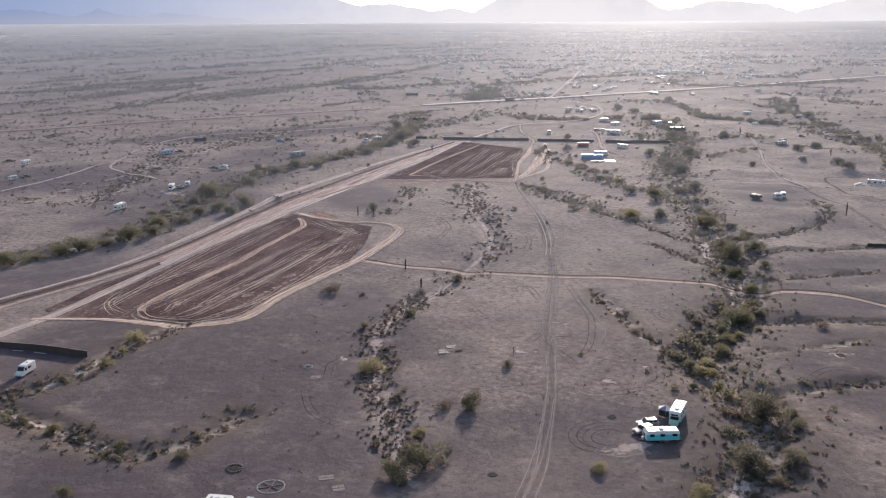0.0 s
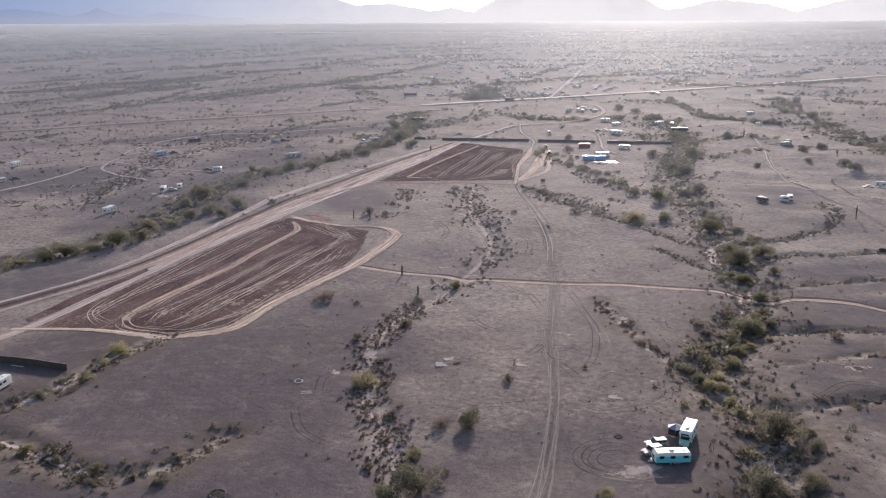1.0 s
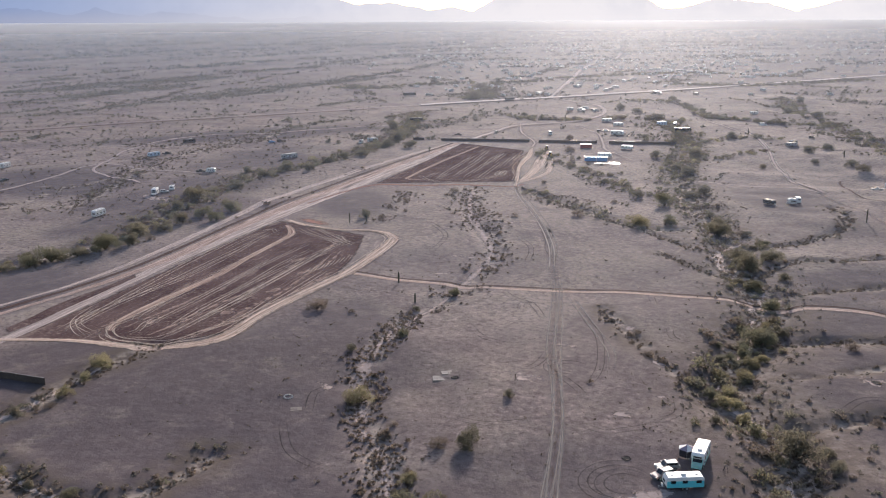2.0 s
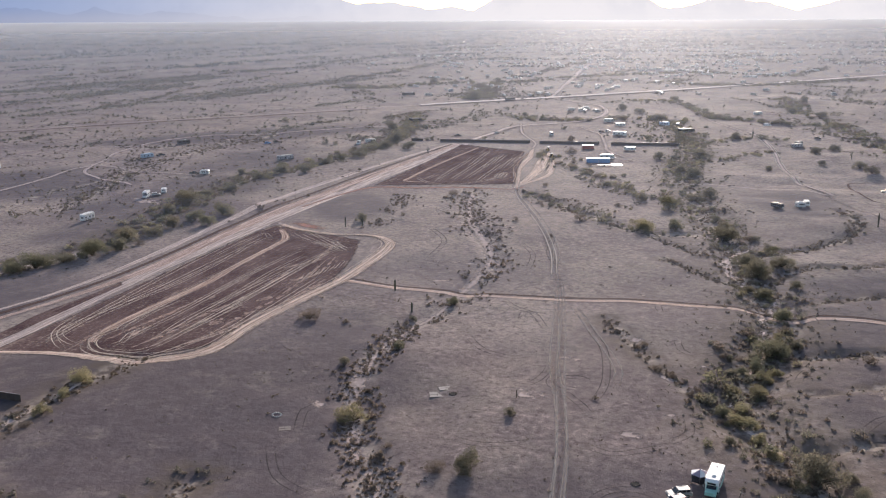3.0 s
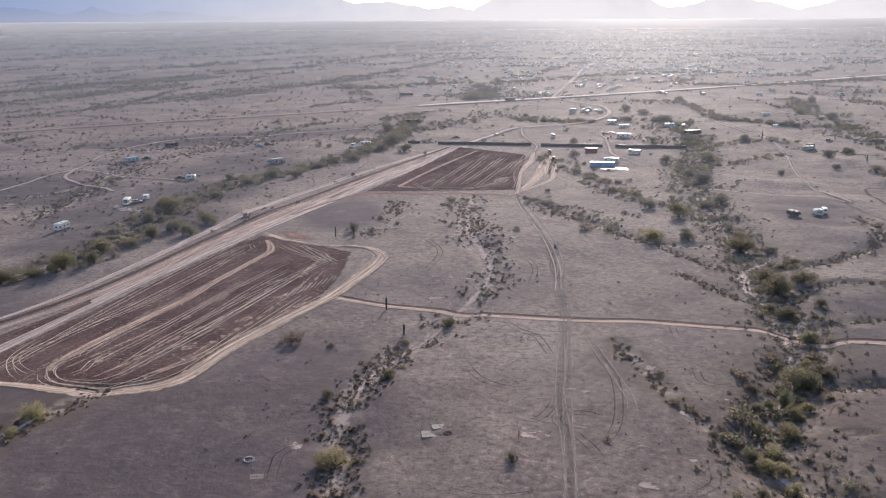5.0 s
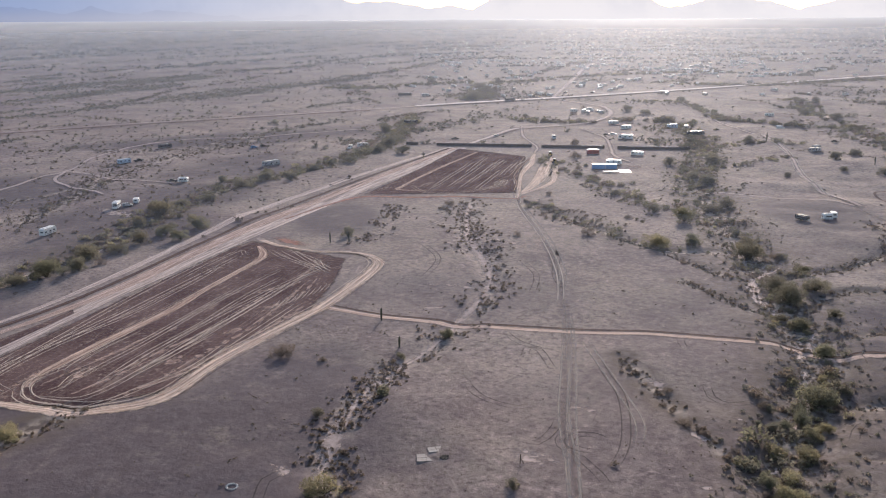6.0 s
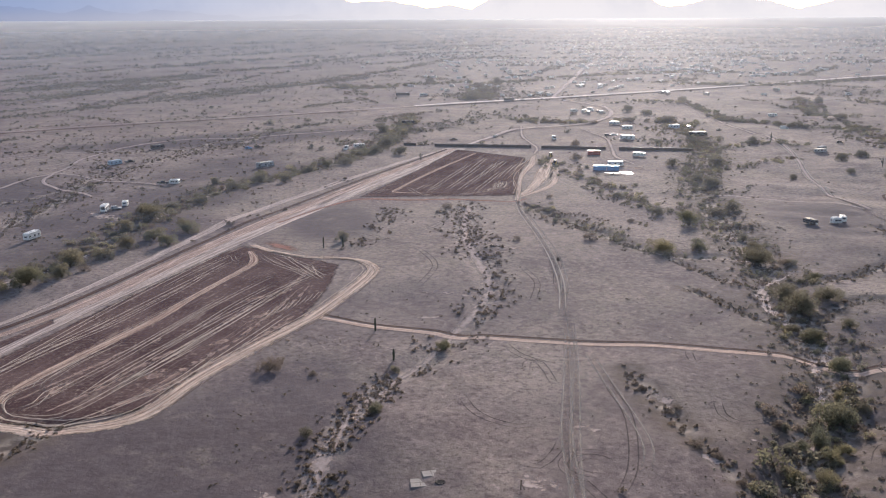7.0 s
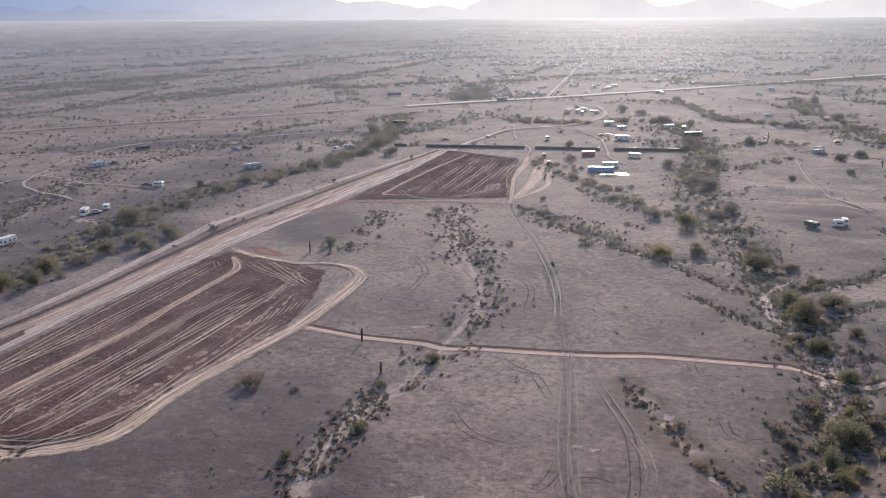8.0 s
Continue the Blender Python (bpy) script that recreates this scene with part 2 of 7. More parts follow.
M_FAINT = track_material("faint_ruts", (0.46, 0.405, 0.36), (0.30, 0.26, 0.235), 1.6, 0.60, 0.92, 0.8, 0.4)
M_CAMP = track_material("worn_camp_track", (0.66, 0.59, 0.53), (0.42, 0.37, 0.33), 4.0, 0.40, 0.85, 0.7, 0.3, True, True)
M_CAMPSOFT = track_material("soft_camp_track", (0.58, 0.52, 0.475), (0.39, 0.345, 0.31), 4.0, 0.40, 0.80, 0.6, 0.3, True, True)
M_RED = track_material("red_soil_bank", (0.47, 0.27, 0.20), (0.30, 0.165, 0.125), 2.0, 0.30, 0.8, 0.7, 0.3, True)
# flat near-black strip without depth, for ditches, drains, banks and berms
M_DARKSTRIP = track_material("near_black_strip", (0.11, 0.07, 0.055), (0.05, 0.034, 0.03), 1.0, 0.30, 1.0, 0.3, 0.3)
# near-white base: the highway's sun glint is put into its colour
M_ROAD = track_material("road_with_painted_glint", (0.84, 0.79, 0.72), (0.70, 0.65, 0.60), 2.0, 0.20, 1.0, 0.25, 0.3, whole=True)
M_TYRE = track_material("tan_wheel_lines", (0.48, 0.36, 0.27), (0.10, 0.062, 0.054), 3.0, 0.9, 0.85, 0.5, 0.1)
M_RUT_DARK = rut_material("dark_wheel_ruts", (0.10, 0.084, 0.08), 0.5)
M_RUT_PALE = rut_material("pale_wheel_ruts", (0.45, 0.395, 0.355), 0.5, 0.30)
M_RUT_TAN = rut_material("tan_wheel_ruts", (0.78, 0.64, 0.53), 0.85)
M_RUT_BRIGHT = rut_material("bright_wheel_ruts", (0.58, 0.51, 0.455), 0.7, 0.34)
M_RUT_RED = rut_material("red_brown_wheel_ruts", (0.19, 0.12, 0.09), 0.55)
M_TURNED = track_material("turned_pinkish_soil", (0.76, 0.61, 0.475), (0.19, 0.12, 0.095), 7.0, 0.42, 0.92, 0.5, 0.25, True)
M_SCUFF = track_material("scuffed_tan_soil", (0.58, 0.46, 0.37), (0.22, 0.155, 0.13), 5.0, 0.40, 0.85, 0.75, 0.3, True, torn=True)
M_SAND = track_material("wash_sand", (0.72, 0.635, 0.54), (0.46, 0.40, 0.345), 1.0, 0.10, 0.9, 0.6, 0.4, torn=True)
M_PATCH = track_material("bleached_patch", (0.54, 0.475, 0.42), (0.42, 0.365, 0.32), 1.0, 0.10, 0.9, 0.9, 0.4)
M_BARE = track_material("bare_pale_gravel", (0.54, 0.475, 0.42), (0.42, 0.365, 0.325), 1.0, 0.10, 0.8, 0.75, 0.4, whole=True, torn=True)
M_FIELD = field_material("graded_red_soil", (0.084, 0.050, 0.050), (0.142, 0.092, 0.086), (0.46, 0.36, 0.295))
M_PALO = leaf_material("palo_verde_leaf", (0.165, 0.160, 0.112), (0.255, 0.243, 0.163), 0.55)
M_YELLOW = leaf_material("yellow_brush_leaf", (0.265, 0.24, 0.148), (0.39, 0.345, 0.21), 0.6)
M_CREO = leaf_material("ironwood_leaf", (0.18, 0.168, 0.128), (0.27, 0.25, 0.188), 0.58)
M_DRY = leaf_material("dry_scrub_twig", (0.17, 0.138, 0.116), (0.275, 0.222, 0.185), 0.5)
M_SCRUB = leaf_material("scrub_leaf", (0.18, 0.168, 0.14), (0.28, 0.256, 0.213), 0.5)
M_BELT = leaf_material("grey_brush_leaf", (0.115, 0.112, 0.096), (0.18, 0.172, 0.145), 0.4)
M_HUMMOCK = leaf_material("dark_hummock_twig", (0.158, 0.122, 0.098), (0.248, 0.197, 0.158), 0.5)
M_BROWNBRUSH = leaf_material("brown_brush_twig", (0.15, 0.118, 0.096), (0.235, 0.19, 0.155), 0.4)
M_BARK = paint("bark", (0.11, 0.085, 0.065), 0.9, grime=0.2, spec=0.2)
M_MOUNT = glow_material("painted_haze_mountain", (0.235, 0.31, 0.475), (0.70, 0.69, 0.69), 0.95)
M_FOOTHILL = glow_material("painted_haze_foothill", (0.21, 0.275, 0.425), (0.64, 0.635, 0.65), 0.95)


# ---- mesh helpers ----
def part(name, bm, material, parent=None, label="", at=None):
    """Link a bmesh as one mesh object under a thing or a part."""
    me = bpy.data.meshes.new(name)
    bm.to_mesh(me)
    bm.free()
    me.materials.append(material)
    ob = new(name, me)
    ob.parent = parent
    if at is not None:
        ob.matrix_basis = at
    return tagged(ob, label)


def thing(name, label, category, m, group="", kind=""):
    ob = new(name)
    ob.empty_display_size = 0.3
    ob.matrix_basis = m
    return tagged(ob, label, category, group, kind)


def arrays_mesh(name, verts, faces, material, uvs=None, floats=None, smooth=False, sharp_past=None):
    """A mesh from numpy arrays; faces all of one size."""
    me = bpy.data.meshes.new(name)
    nf, k = faces.shape
    me.vertices.add(len(verts))
    me.vertices.foreach_set("co", np.ascontiguousarray(verts, np.float32).ravel())
    me.loops.add(nf * k)
    me.loops.foreach_set("vertex_index", np.ascontiguousarray(faces, np.int32).ravel())
    me.polygons.add(nf)
    me.polygons.foreach_set("loop_start", np.arange(0, nf * k, k, dtype=np.int32))
    if smooth:
        me.polygons.foreach_set("use_smooth", np.ones(nf, bool) if sharp_past is None else verts[faces][:, :, 1].max(1) < sharp_past)
    if uvs is not None:
        layer = me.uv_layers.new(name="UVMap")
        layer.data.foreach_set("uv", np.ascontiguousarray(uvs[faces.ravel()], np.float32).ravel())
    for key, values in (floats or {}).items():
        a = me.attributes.new(key, "FLOAT", "POINT")
        a.data.foreach_set("value", np.ascontiguousarray(values, np.float32))
    me.update(calc_edges=True)
    me.validate()
    me.materials.append(material)
    return me


def grid_faces(nu, nv):
    i = np.arange((nu - 1) * (nv - 1))
    a = (i // (nv - 1)) * nv + i % (nv - 1)
    return np.stack([a, a + nv, a + nv + 1, a + 1], 1)


def vn(x, y, size, seed):
    """Smooth value noise, -1..1."""
    table = np.random.RandomState(seed).rand(256, 256)
    u, v = np.asarray(x) / size + 1000.37, np.asarray(y) / size + 1000.71
    i, j = np.floor(u).astype(int), np.floor(v).astype(int)
    a, b = u - i, v - j
    a, b = a * a * (3 - 2 * a), b * b * (3 - 2 * b)
    g = lambda p, q: table[p % 256, q % 256]
    return 2 * ((g(i, j) * (1 - a) + g(i + 1, j) * a) * (1 - b) + (g(i, j + 1) * (1 - a) + g(i + 1, j + 1) * a) * b) - 1


def smooth_line(points, step=2.0):
    """Catmull-Rom through a few points, at even steps."""
    p = np.array(points, float)
    p = np.vstack([2 * p[0] - p[1], p, 2 * p[-1] - p[-2]])
    out = []
    for k in range(1, len(p) - 2):
        n = max(2, int(np.linalg.norm(p[k + 1] - p[k]) / step))
        t = np.linspace(0, 1, n, endpoint=False)[:, None]
        out.append(0.5 * (2 * p[k] + (p[k + 1] - p[k - 1]) * t + (2 * p[k - 1] - 5 * p[k] + 4 * p[k + 1] - p[k + 2]) * t ** 2
                          + (3 * p[k] - p[k - 1] - 3 * p[k + 1] + p[k + 2]) * t ** 3))
    return np.vstack(out + [p[-2:-1]])


def line_distance(x, y, line):
    d = np.full(np.shape(x), 1e9)
    for a, b in zip(line[:-1], line[1:]):
        w = b - a
        t = np.clip(((x - a[0]) * w[0] + (y - a[1]) * w[1]) / max(w @ w, 1e-6), 0, 1)
        d = np.minimum(d, np.hypot(x - a[0] - t * w[0], y - a[1] - t * w[1]))
    return d


def step01(v, lo, hi):
    t = np.clip((v - lo) / (hi - lo), 0, 1)
    return t * t * (3 - 2 * t)


# ---- the plan: washes, tracks, graded land ----
WASH_CENTRE = [(17, 477), (13, 411), (19, 346), (5, 298), (-8, 273), (-17, 246), (-18, 216), (-12, 189), (-9, 169), (-4, 140), (4, 100)]
WASH_RIGHT_LINE = [(190, 780), (165, 620), (135, 541), (118, 436), (113, 379), (106, 336), (101, 304), (97, 277), (83, 250), (67, 219), (70, 191), (65, 171), (50, 140), (40, 100)]
WASH_YARD = [(44, 470), (61, 423), (74, 395), (88, 385), (112, 385)]
WASH_SMALL = [(48, 280), (52, 255), (56, 235), (60, 220), (66, 205)]
WASH_LEFT = [(-175, 318), (-144, 345), (-128, 372), (-116, 455), (-100, 525), (-78, 555), (-54, 603), (-32, 680), (-22, 847)]
WASH_LEFT_NEAR = [(-76, 250), (-87, 231), (-90, 217), (-97, 203), (-115, 190)]
WASH_LOW = [(-110, 195), (-96, 187), (-84, 180), (-68, 169), (-55, 172), (-46, 188)]
GULLY_A = [(89, 260), (96, 252), (105, 254), (122, 251), (150, 247), (175, 250)]
GULLY_B = [(74, 198), (81, 199), (87, 201), (94, 203), (110, 205), (130, 200)]
GULLY_C = [(116, 350), (128, 357), (136, 360), (152, 372), (165, 384), (174, 405), (177, 428)]
GULLY_D = [(110, 319), (119, 329), (131, 334), (142, 332), (163, 338), (185, 338)]
GULLY_E = [(105, 294), (114, 294), (120, 298), (128, 300), (150, 303)]
GULLY_F = [(100, 314), (93, 317), (89, 325), (86, 335), (80, 348)]
GULLY_G = [(102, 347), (95, 354), (89, 367), (82, 383)]
GULLY_H = [(76, 232), (86, 226), (96, 228), (112, 232)]
WASH_BROWN = [(-172, 440), (-171, 486), (-171, 525), (-166, 576), (-155, 621), (-147, 676), (-134, 705), (-120, 760)]
WASH_BROWN_B = [(-200, 430), (-195, 479), (-184, 501), (-177, 535), (-186, 590)]
WASH_BROWN_C = [(-230, 640), (-208, 640), (-185, 636), (-160, 640), (-135, 656), (-122, 705)]
WASHES = [(WASH_BROWN, 6.0, 0.5), (WASH_BROWN_B, 4.0, 0.4), (WASH_BROWN_C, 5.0, 0.4), (WASH_CENTRE, 5.0, 0.7), (WASH_RIGHT_LINE, 9.0, 1.4), (WASH_YARD, 4.0, 0.7), (WASH_SMALL, 2.5, 0.5), (WASH_LEFT, 7.0, 1.0),
          (WASH_LEFT_NEAR, 4.0, 0.7), (WASH_LOW, 4.0, 0.8), (GULLY_A, 2.8, 0.95), (GULLY_B, 2.6, 0.75), (GULLY_C, 2.6, 0.85), (GULLY_D, 2.4, 0.7),
          (GULLY_E, 2.2, 0.65), (GULLY_F, 2.0, 0.7), (GULLY_G, 2.0, 0.7), (GULLY_H, 1.8, 0.5)]
WASH_LINES = [(smooth_line(w, 6.0), r, d) for w, r, d in WASHES]
GRADED_OUTER = [(-150, 238), (-136, 266), (-119, 292), (-102, 325), (-88, 365), (-73, 411), (-42, 506), (-14, 588), (19, 651)]
GRADED_MID = [(-145, 205), (-128, 245), (-112, 282), (-98, 315), (-84, 354), (-68, 398), (-38, 482), (-8, 560), (20, 640)]
FLAT_LINES = [smooth_line(GRADED_MID, 12.0), smooth_line([(-90, 250), (-49, 385)], 12.0), smooth_line([(5, 490), (35, 620)], 12.0), smooth_line([(-700, 560), (-349, 717), (-20, 915), (364, 1146), (1100, 1640)], 60.0)]


def relief(x, y):
    z = 0.8 * vn(x, y, 75, 1) + 0.5 * vn(x, y, 27, 2) + 0.20 * vn(x, y, 10, 3) + 0.06 * vn(x, y, 4, 4)
    right = step01(x - 0.25 * (y - 200), 40, 110)
    z = z + right * (0.8 * vn(x * 0.35 + y * 0.9, y * 0.4 - x * 0.3, 24, 5) + 0.35 * vn(x * 0.5 + y, y * 0.4, 11, 7))
    rise = step01(x - 0.22 * (y - 300), 100, 150) * step01(y, 330, 420)
    z = z + rise * (2.4 * vn(x, y, 48, 11) + 0.9 * vn(x, y, 17, 12))
    calm = np.ones(np.shape(x))
    for line, w in zip(FLAT_LINES, (18.0, 40.0, 58.0, 40.0)):
        calm = np.minimum(calm, step01(line_distance(x, y, line), w * 0.7, w * 1.5))
    z = z * (0.08 + 0.92 * calm)
    for line, r, d in WASH_LINES:
        dist = line_distance(x, y, line) + 1.2 * vn(x, y, 7, 6)
        z = z - d * (1 - step01(dist, r * 0.35, r * 1.25))
    return z * (1 - step01(y, 1200, 1700)) + 54 * np.clip((y - 1050) / 2900, 0, 1.02) ** 1.75 - 90 * step01(y, 4000, 4350)


def spaced(lo, a, b, hi, step, grow):
    """Even steps between a and b, widening ones out to lo and hi."""
    v, s, mid = [], step, list(np.arange(a, b, step))
    p = a
    while p > lo:
        s *= grow
        p -= s
        v.insert(0, max(p, lo))
    p, s = mid[-1], step
    while p < hi:
        s *= grow
        p += s
        mid.append(min(p, hi))
    return np.array(v + mid)


GX = spaced(-3600, -175, 200, 3600, 1.9, 1.055)
GY = np.sort(np.append(spaced(-1500, 135, 520, 4760, 1.9, 1.03), [3990.0, 4000.0]))
gx, gy = np.meshgrid(GX, GY, indexing="ij")
GZ = relief(gx, gy)


def hz(x, y):
    """Height of the ground sheet."""
    x, y = np.asarray(x, float), np.asarray(y, float)
    i = np.clip(np.searchsorted(GX, x) - 1, 0, len(GX) - 2)
    j = np.clip(np.searchsorted(GY, y) - 1, 0, len(GY) - 2)
    a, b = (x - GX[i]) / (GX[i + 1] - GX[i]), (y - GY[j]) / (GY[j + 1] - GY[j])
    return (GZ[i, j] * (1 - a) + GZ[i + 1, j] * a) * (1 - b) + (GZ[i, j + 1] * (1 - a) + GZ[i + 1, j + 1] * a) * b


def blob(x, y, cx, cy, rx, ry, turn=0.0):
    c, s = math.cos(radians(turn)), math.sin(radians(turn))
    u, v = ((x - cx) * c + (y - cy) * s) / rx, (-(x - cx) * s + (y - cy) * c) / ry
    return 1 - step01(np.hypot(u, v) + 0.25 * vn(x, y, 25, 8), 0.55, 1.15)


# dark stony pavement where few plants grow, and pale sand in the washes
pavement = np.zeros(gx.shape)
for args in ((-55, 205, 48, 80, -10), (-45, 165, 44, 44, 0), (-80, 225, 34, 30, 0), (-75, 190, 40, 26, 0), (-98, 236, 30, 30, 0), (-105, 200, 30, 34, 0), (-140, 300, 26, 50, -25), (-30, 262, 18, 30, -20), (-120, 420, 60, 30, 60), (-130, 470, 70, 34, 60), (-210, 500, 50, 60, 50), (130, 300, 40, 24, 20),
             (110, 225, 34, 26, 0)):
    pavement = np.maximum(pavement, blob(gx, gy, *args))
for args in ((-110, 570, 60, 40, 60), (-40, 440, 20, 30, 0), (-60, 160, 30, 30, 0), (-140, 700, 120, 40, 30), (160, 440, 30, 40, 0), (112, 205, 40, 62, 0), (128, 262, 34, 30, 0), (105, 268, 20, 18, 0)):
    pavement = np.maximum(pavement, blob(gx, gy, *args))
for args in ((85, 300, 36, 50, 0), (50, 240, 40, 40, 0), (0, 330, 50, 30, 0), (-10, 225, 26, 40, 0), (150, 290, 60, 60, 0), (170, 390, 60, 50, 0)):
    pavement = np.maximum(pavement, 0.42 * blob(gx, gy, *args))
for args in ((45, 160, 50, 34, 0), (15, 160, 40, 36, 0)):
    pavement = np.maximum(pavement, 0.75 * blob(gx, gy, *args))
sand = np.zeros(gx.shape)
for line, r, d in WASH_LINES:
    sand = np.maximum(sand, 1 - step01(line_distance(gx, gy, line) + 1.5 * vn(gx, gy, 6, 9), r * 0.1, r * 0.8))
litter = np.zeros(gx.shape)
for line, r, d in WASH_LINES:
    if abs(line[0, 0] - WASH_CENTRE[0][0]) < 0.1 or (line[0, 0] < -165 and line[0, 1] > 400):
        continue
    litter = np.maximum(litter, 1 - step01(line_distance(gx, gy, line) + 2.5 * vn(gx, gy, 8, 10), r * 0.7, r * 2.6))
ground = new("ground", arrays_mesh("ground", np.stack([gx.ravel(), gy.ravel(), GZ.ravel()], 1), grid_faces(len(GX), len(GY)), M_GROUND,
                                   floats={"pavement": pavement.ravel(), "sand": sand.ravel(), "litter": litter.ravel()}, smooth=True, sharp_past=3700.0))
tagged(ground, "grey-brown stony desert floor with sandy washes", "ground", kind="structure")


def strip(name, points, width, material, label, lift=0.05, category="track", across=7):
    """A dirt strip that lies on the ground along a line of a few points. width: one number, or one for each point."""
    wide = np.ndim(width) > 0
    line = smooth_line([(*p, w) for p, w in zip(points, width)] if wide else [(*p, width) for p in points], 2.5)
    xy, w = line[:, :2], line[:, 2]
    tang = np.gradient(xy, axis=0)
    tang /= np.linalg.norm(tang, axis=1)[:, None]
    side = np.stack([tang[:, 1], -tang[:, 0]], 1)
    along = np.concatenate([[0], np.cumsum(np.linalg.norm(np.diff(xy, axis=0), axis=1))])
    u = np.linspace(-1, 1, across)
    ends = step01(np.minimum(along, along[-1] - along), 0.0, min(14.0, 0.3 * along[-1]))
    p = xy[:, None] + side[:, None] * (u[None, :, None] * w[:, None, None] / 2)
    z = hz(p[..., 0], p[..., 1]) + lift
    verts = np.concatenate([p, z[..., None]], 2).reshape(-1, 3)
    uvs = np.stack([np.broadcast_to(u, (len(xy), across)), np.broadcast_to(along[:, None], (len(xy), across))], 2).reshape(-1, 2)
    ob = new(name, arrays_mesh(name, verts, grid_faces(len(xy), across), material, uvs, {"ends": np.repeat(ends, across)}, smooth=True))
    return tagged(ob, label, category, kind="structure")


def patch(name, line, wide, material, label, lift=0.06):
    """A lone patch of bare soil with a wavering round edge, drawn out along a line. UV: x from 0 in the middle to 1 at the edge."""
    a, b = np.array(line[0], float), np.array(line[-1], float)
    mid, half = (a + b) / 2, (b - a) / 2
    long = float(np.linalg.norm(half))
    way = half / max(long, 1e-6)
    rings, turns = np.linspace(0, 1, 7), np.linspace(0, 2 * math.pi, 29)
    rr, aa = np.meshgrid(rings, turns, indexing="ij")
    edge = rr * (1 + 0.22 * vn(8 * np.cos(aa) + mid[0], 8 * np.sin(aa) + mid[1], 4.5, 13))
    u, v = edge * np.cos(aa) * (long + 0.5 * wide), edge * np.sin(aa) * wide * 0.8
    px, py = mid[0] + u * way[0] - v * way[1], mid[1] + u * way[1] + v * way[0]
    verts = np.stack([px, py, hz(px, py) + lift], 2).reshape(-1, 3)
    uvs = np.stack([rr, aa * (long + wide) / 2], 2).reshape(-1, 2)
    ob = new(name, arrays_mesh(name, verts, grid_faces(len(rings), len(turns))[:, ::-1], material, uvs, {"ends": np.ones(rr.size)}, smooth=True))
    return tagged(ob, label, "patch", kind="structure")


def field(name, left, right, row_way, label, lift=0.04):
    """A patch of graded soil between two edges; the rows run along row_way."""
    a, b = smooth_line(left, 1.0), smooth_line(right, 1.0)
    n, m = 90, 40
    pick = lambda q: np.stack([np.interp(np.linspace(0, 1, n), np.linspace(0, 1, len(q)), q[:, k]) for k in (0, 1)], 1)
    a, b = pick(a), pick(b)
    t = np.linspace(0, 1, m)[None, :, None]
    p = a[:, None] * (1 - t) + b[:, None] * t
    z = hz(p[..., 0], p[..., 1]) + lift
    w = np.array(row_way, float) / np.linalg.norm(row_way)
    uvs = np.stack([p[..., 0] * w[1] - p[..., 1] * w[0], p[..., 0] * w[0] + p[..., 1] * w[1]], 2).reshape(-1, 2)
    i, j = np.meshgrid(np.linspace(0, 1, n), np.linspace(0, 1, m), indexing="ij")
    edge = np.minimum(np.minimum(i, 1 - i) * 14, np.minimum(j, 1 - j) * 8)
    ob = new(name, arrays_mesh(name, np.concatenate([p, z[..., None]], 2).reshape(-1, 3), grid_faces(n, m), M_FIELD, uvs, {"edge": edge.ravel()}, smooth=True))
    return tagged(ob, label, "field", kind="structure")


field("field_1", [(-119, 253), (-112, 272), (-104.5, 295), (-95, 328), (-86, 356), (-75, 390), (-68, 404)], [(-77, 250.5), (-58, 260), (-48, 281), (-37, 305), (-31.5, 330), (-29.5, 350), (-29.5, 376)], (43, 141),
      "graded red-brown soil patch with pale wheel lines")
field("field_2", [(-36, 489), (-10, 566), (14, 646)], [(40, 492), (47, 550), (55, 608)], (42, 121), "graded dark red-brown soil patch with wheel lines", 0.16)
# the broad graded road: pale inner lane, tan shoulder, ditch
strip("graded_road", [(-135, 215), (-124, 243), (-116, 261), (-108, 290), (-99, 325), (-90, 354), (-79, 390), (-66, 430), (-40, 498), (-12, 568), (17, 648)], (5.5, 5.5, 5.5, 6, 7, 9, 12, 14, 14, 12, 9), M_PALEROAD,
      "broad freshly graded pale dirt road", 0.06, "dirt road", 11)
strip("graded_lane", [(-142, 256), (-126, 283), (-116, 299), (-106, 319), (-96, 346), (-85, 386), (-71, 430), (-45, 500), (-16, 576), (12, 646)], (2.5, 2.5, 3, 4, 6, 7, 7, 7, 6, 5), M_GRADED,
      "graded tan lane inside the ditch", 0.09, "dirt road", 9)
strip("graded_shoulder", [(-146, 265), (-130, 291), (-120, 308), (-111, 333), (-101, 366), (-91, 408), (-76, 460), (-55, 510), (-22, 586), (10, 650)], (2.5, 2.5, 3, 4, 5, 6, 6, 6, 5, 5), M_PALEROAD,
      "pale graded shoulder outside the ditch", 0.09, "dirt road", 9)
strip("ditch", [(-144, 261), (-128, 287), (-118, 304), (-108, 326), (-98, 357), (-91, 384), (-83, 411), (-72, 446), (-50, 502), (-20, 578), (8, 645)], 2.6, M_DARKSTRIP, "dark ditch along the graded road", 0.12, "ditch")
strip("windrow", [(-122, 255), (-104, 254.5), (-93, 252.5), (-82, 249.5), (-69, 249.5), (-59, 256), (-52, 277), (-42, 299), (-32, 320), (-26, 338), (-20.5, 356), (-18.5, 369), (-23, 379), (-31, 383), (-41, 384), (-54, 391), (-65, 402)],
      (4, 4, 5, 7, 8, 9, 8, 8, 8, 9, 9, 8, 6, 5, 5, 5, 5), M_BORDER, "tan windrow of soil round the graded patch", 0.12, "dirt berm", 9)
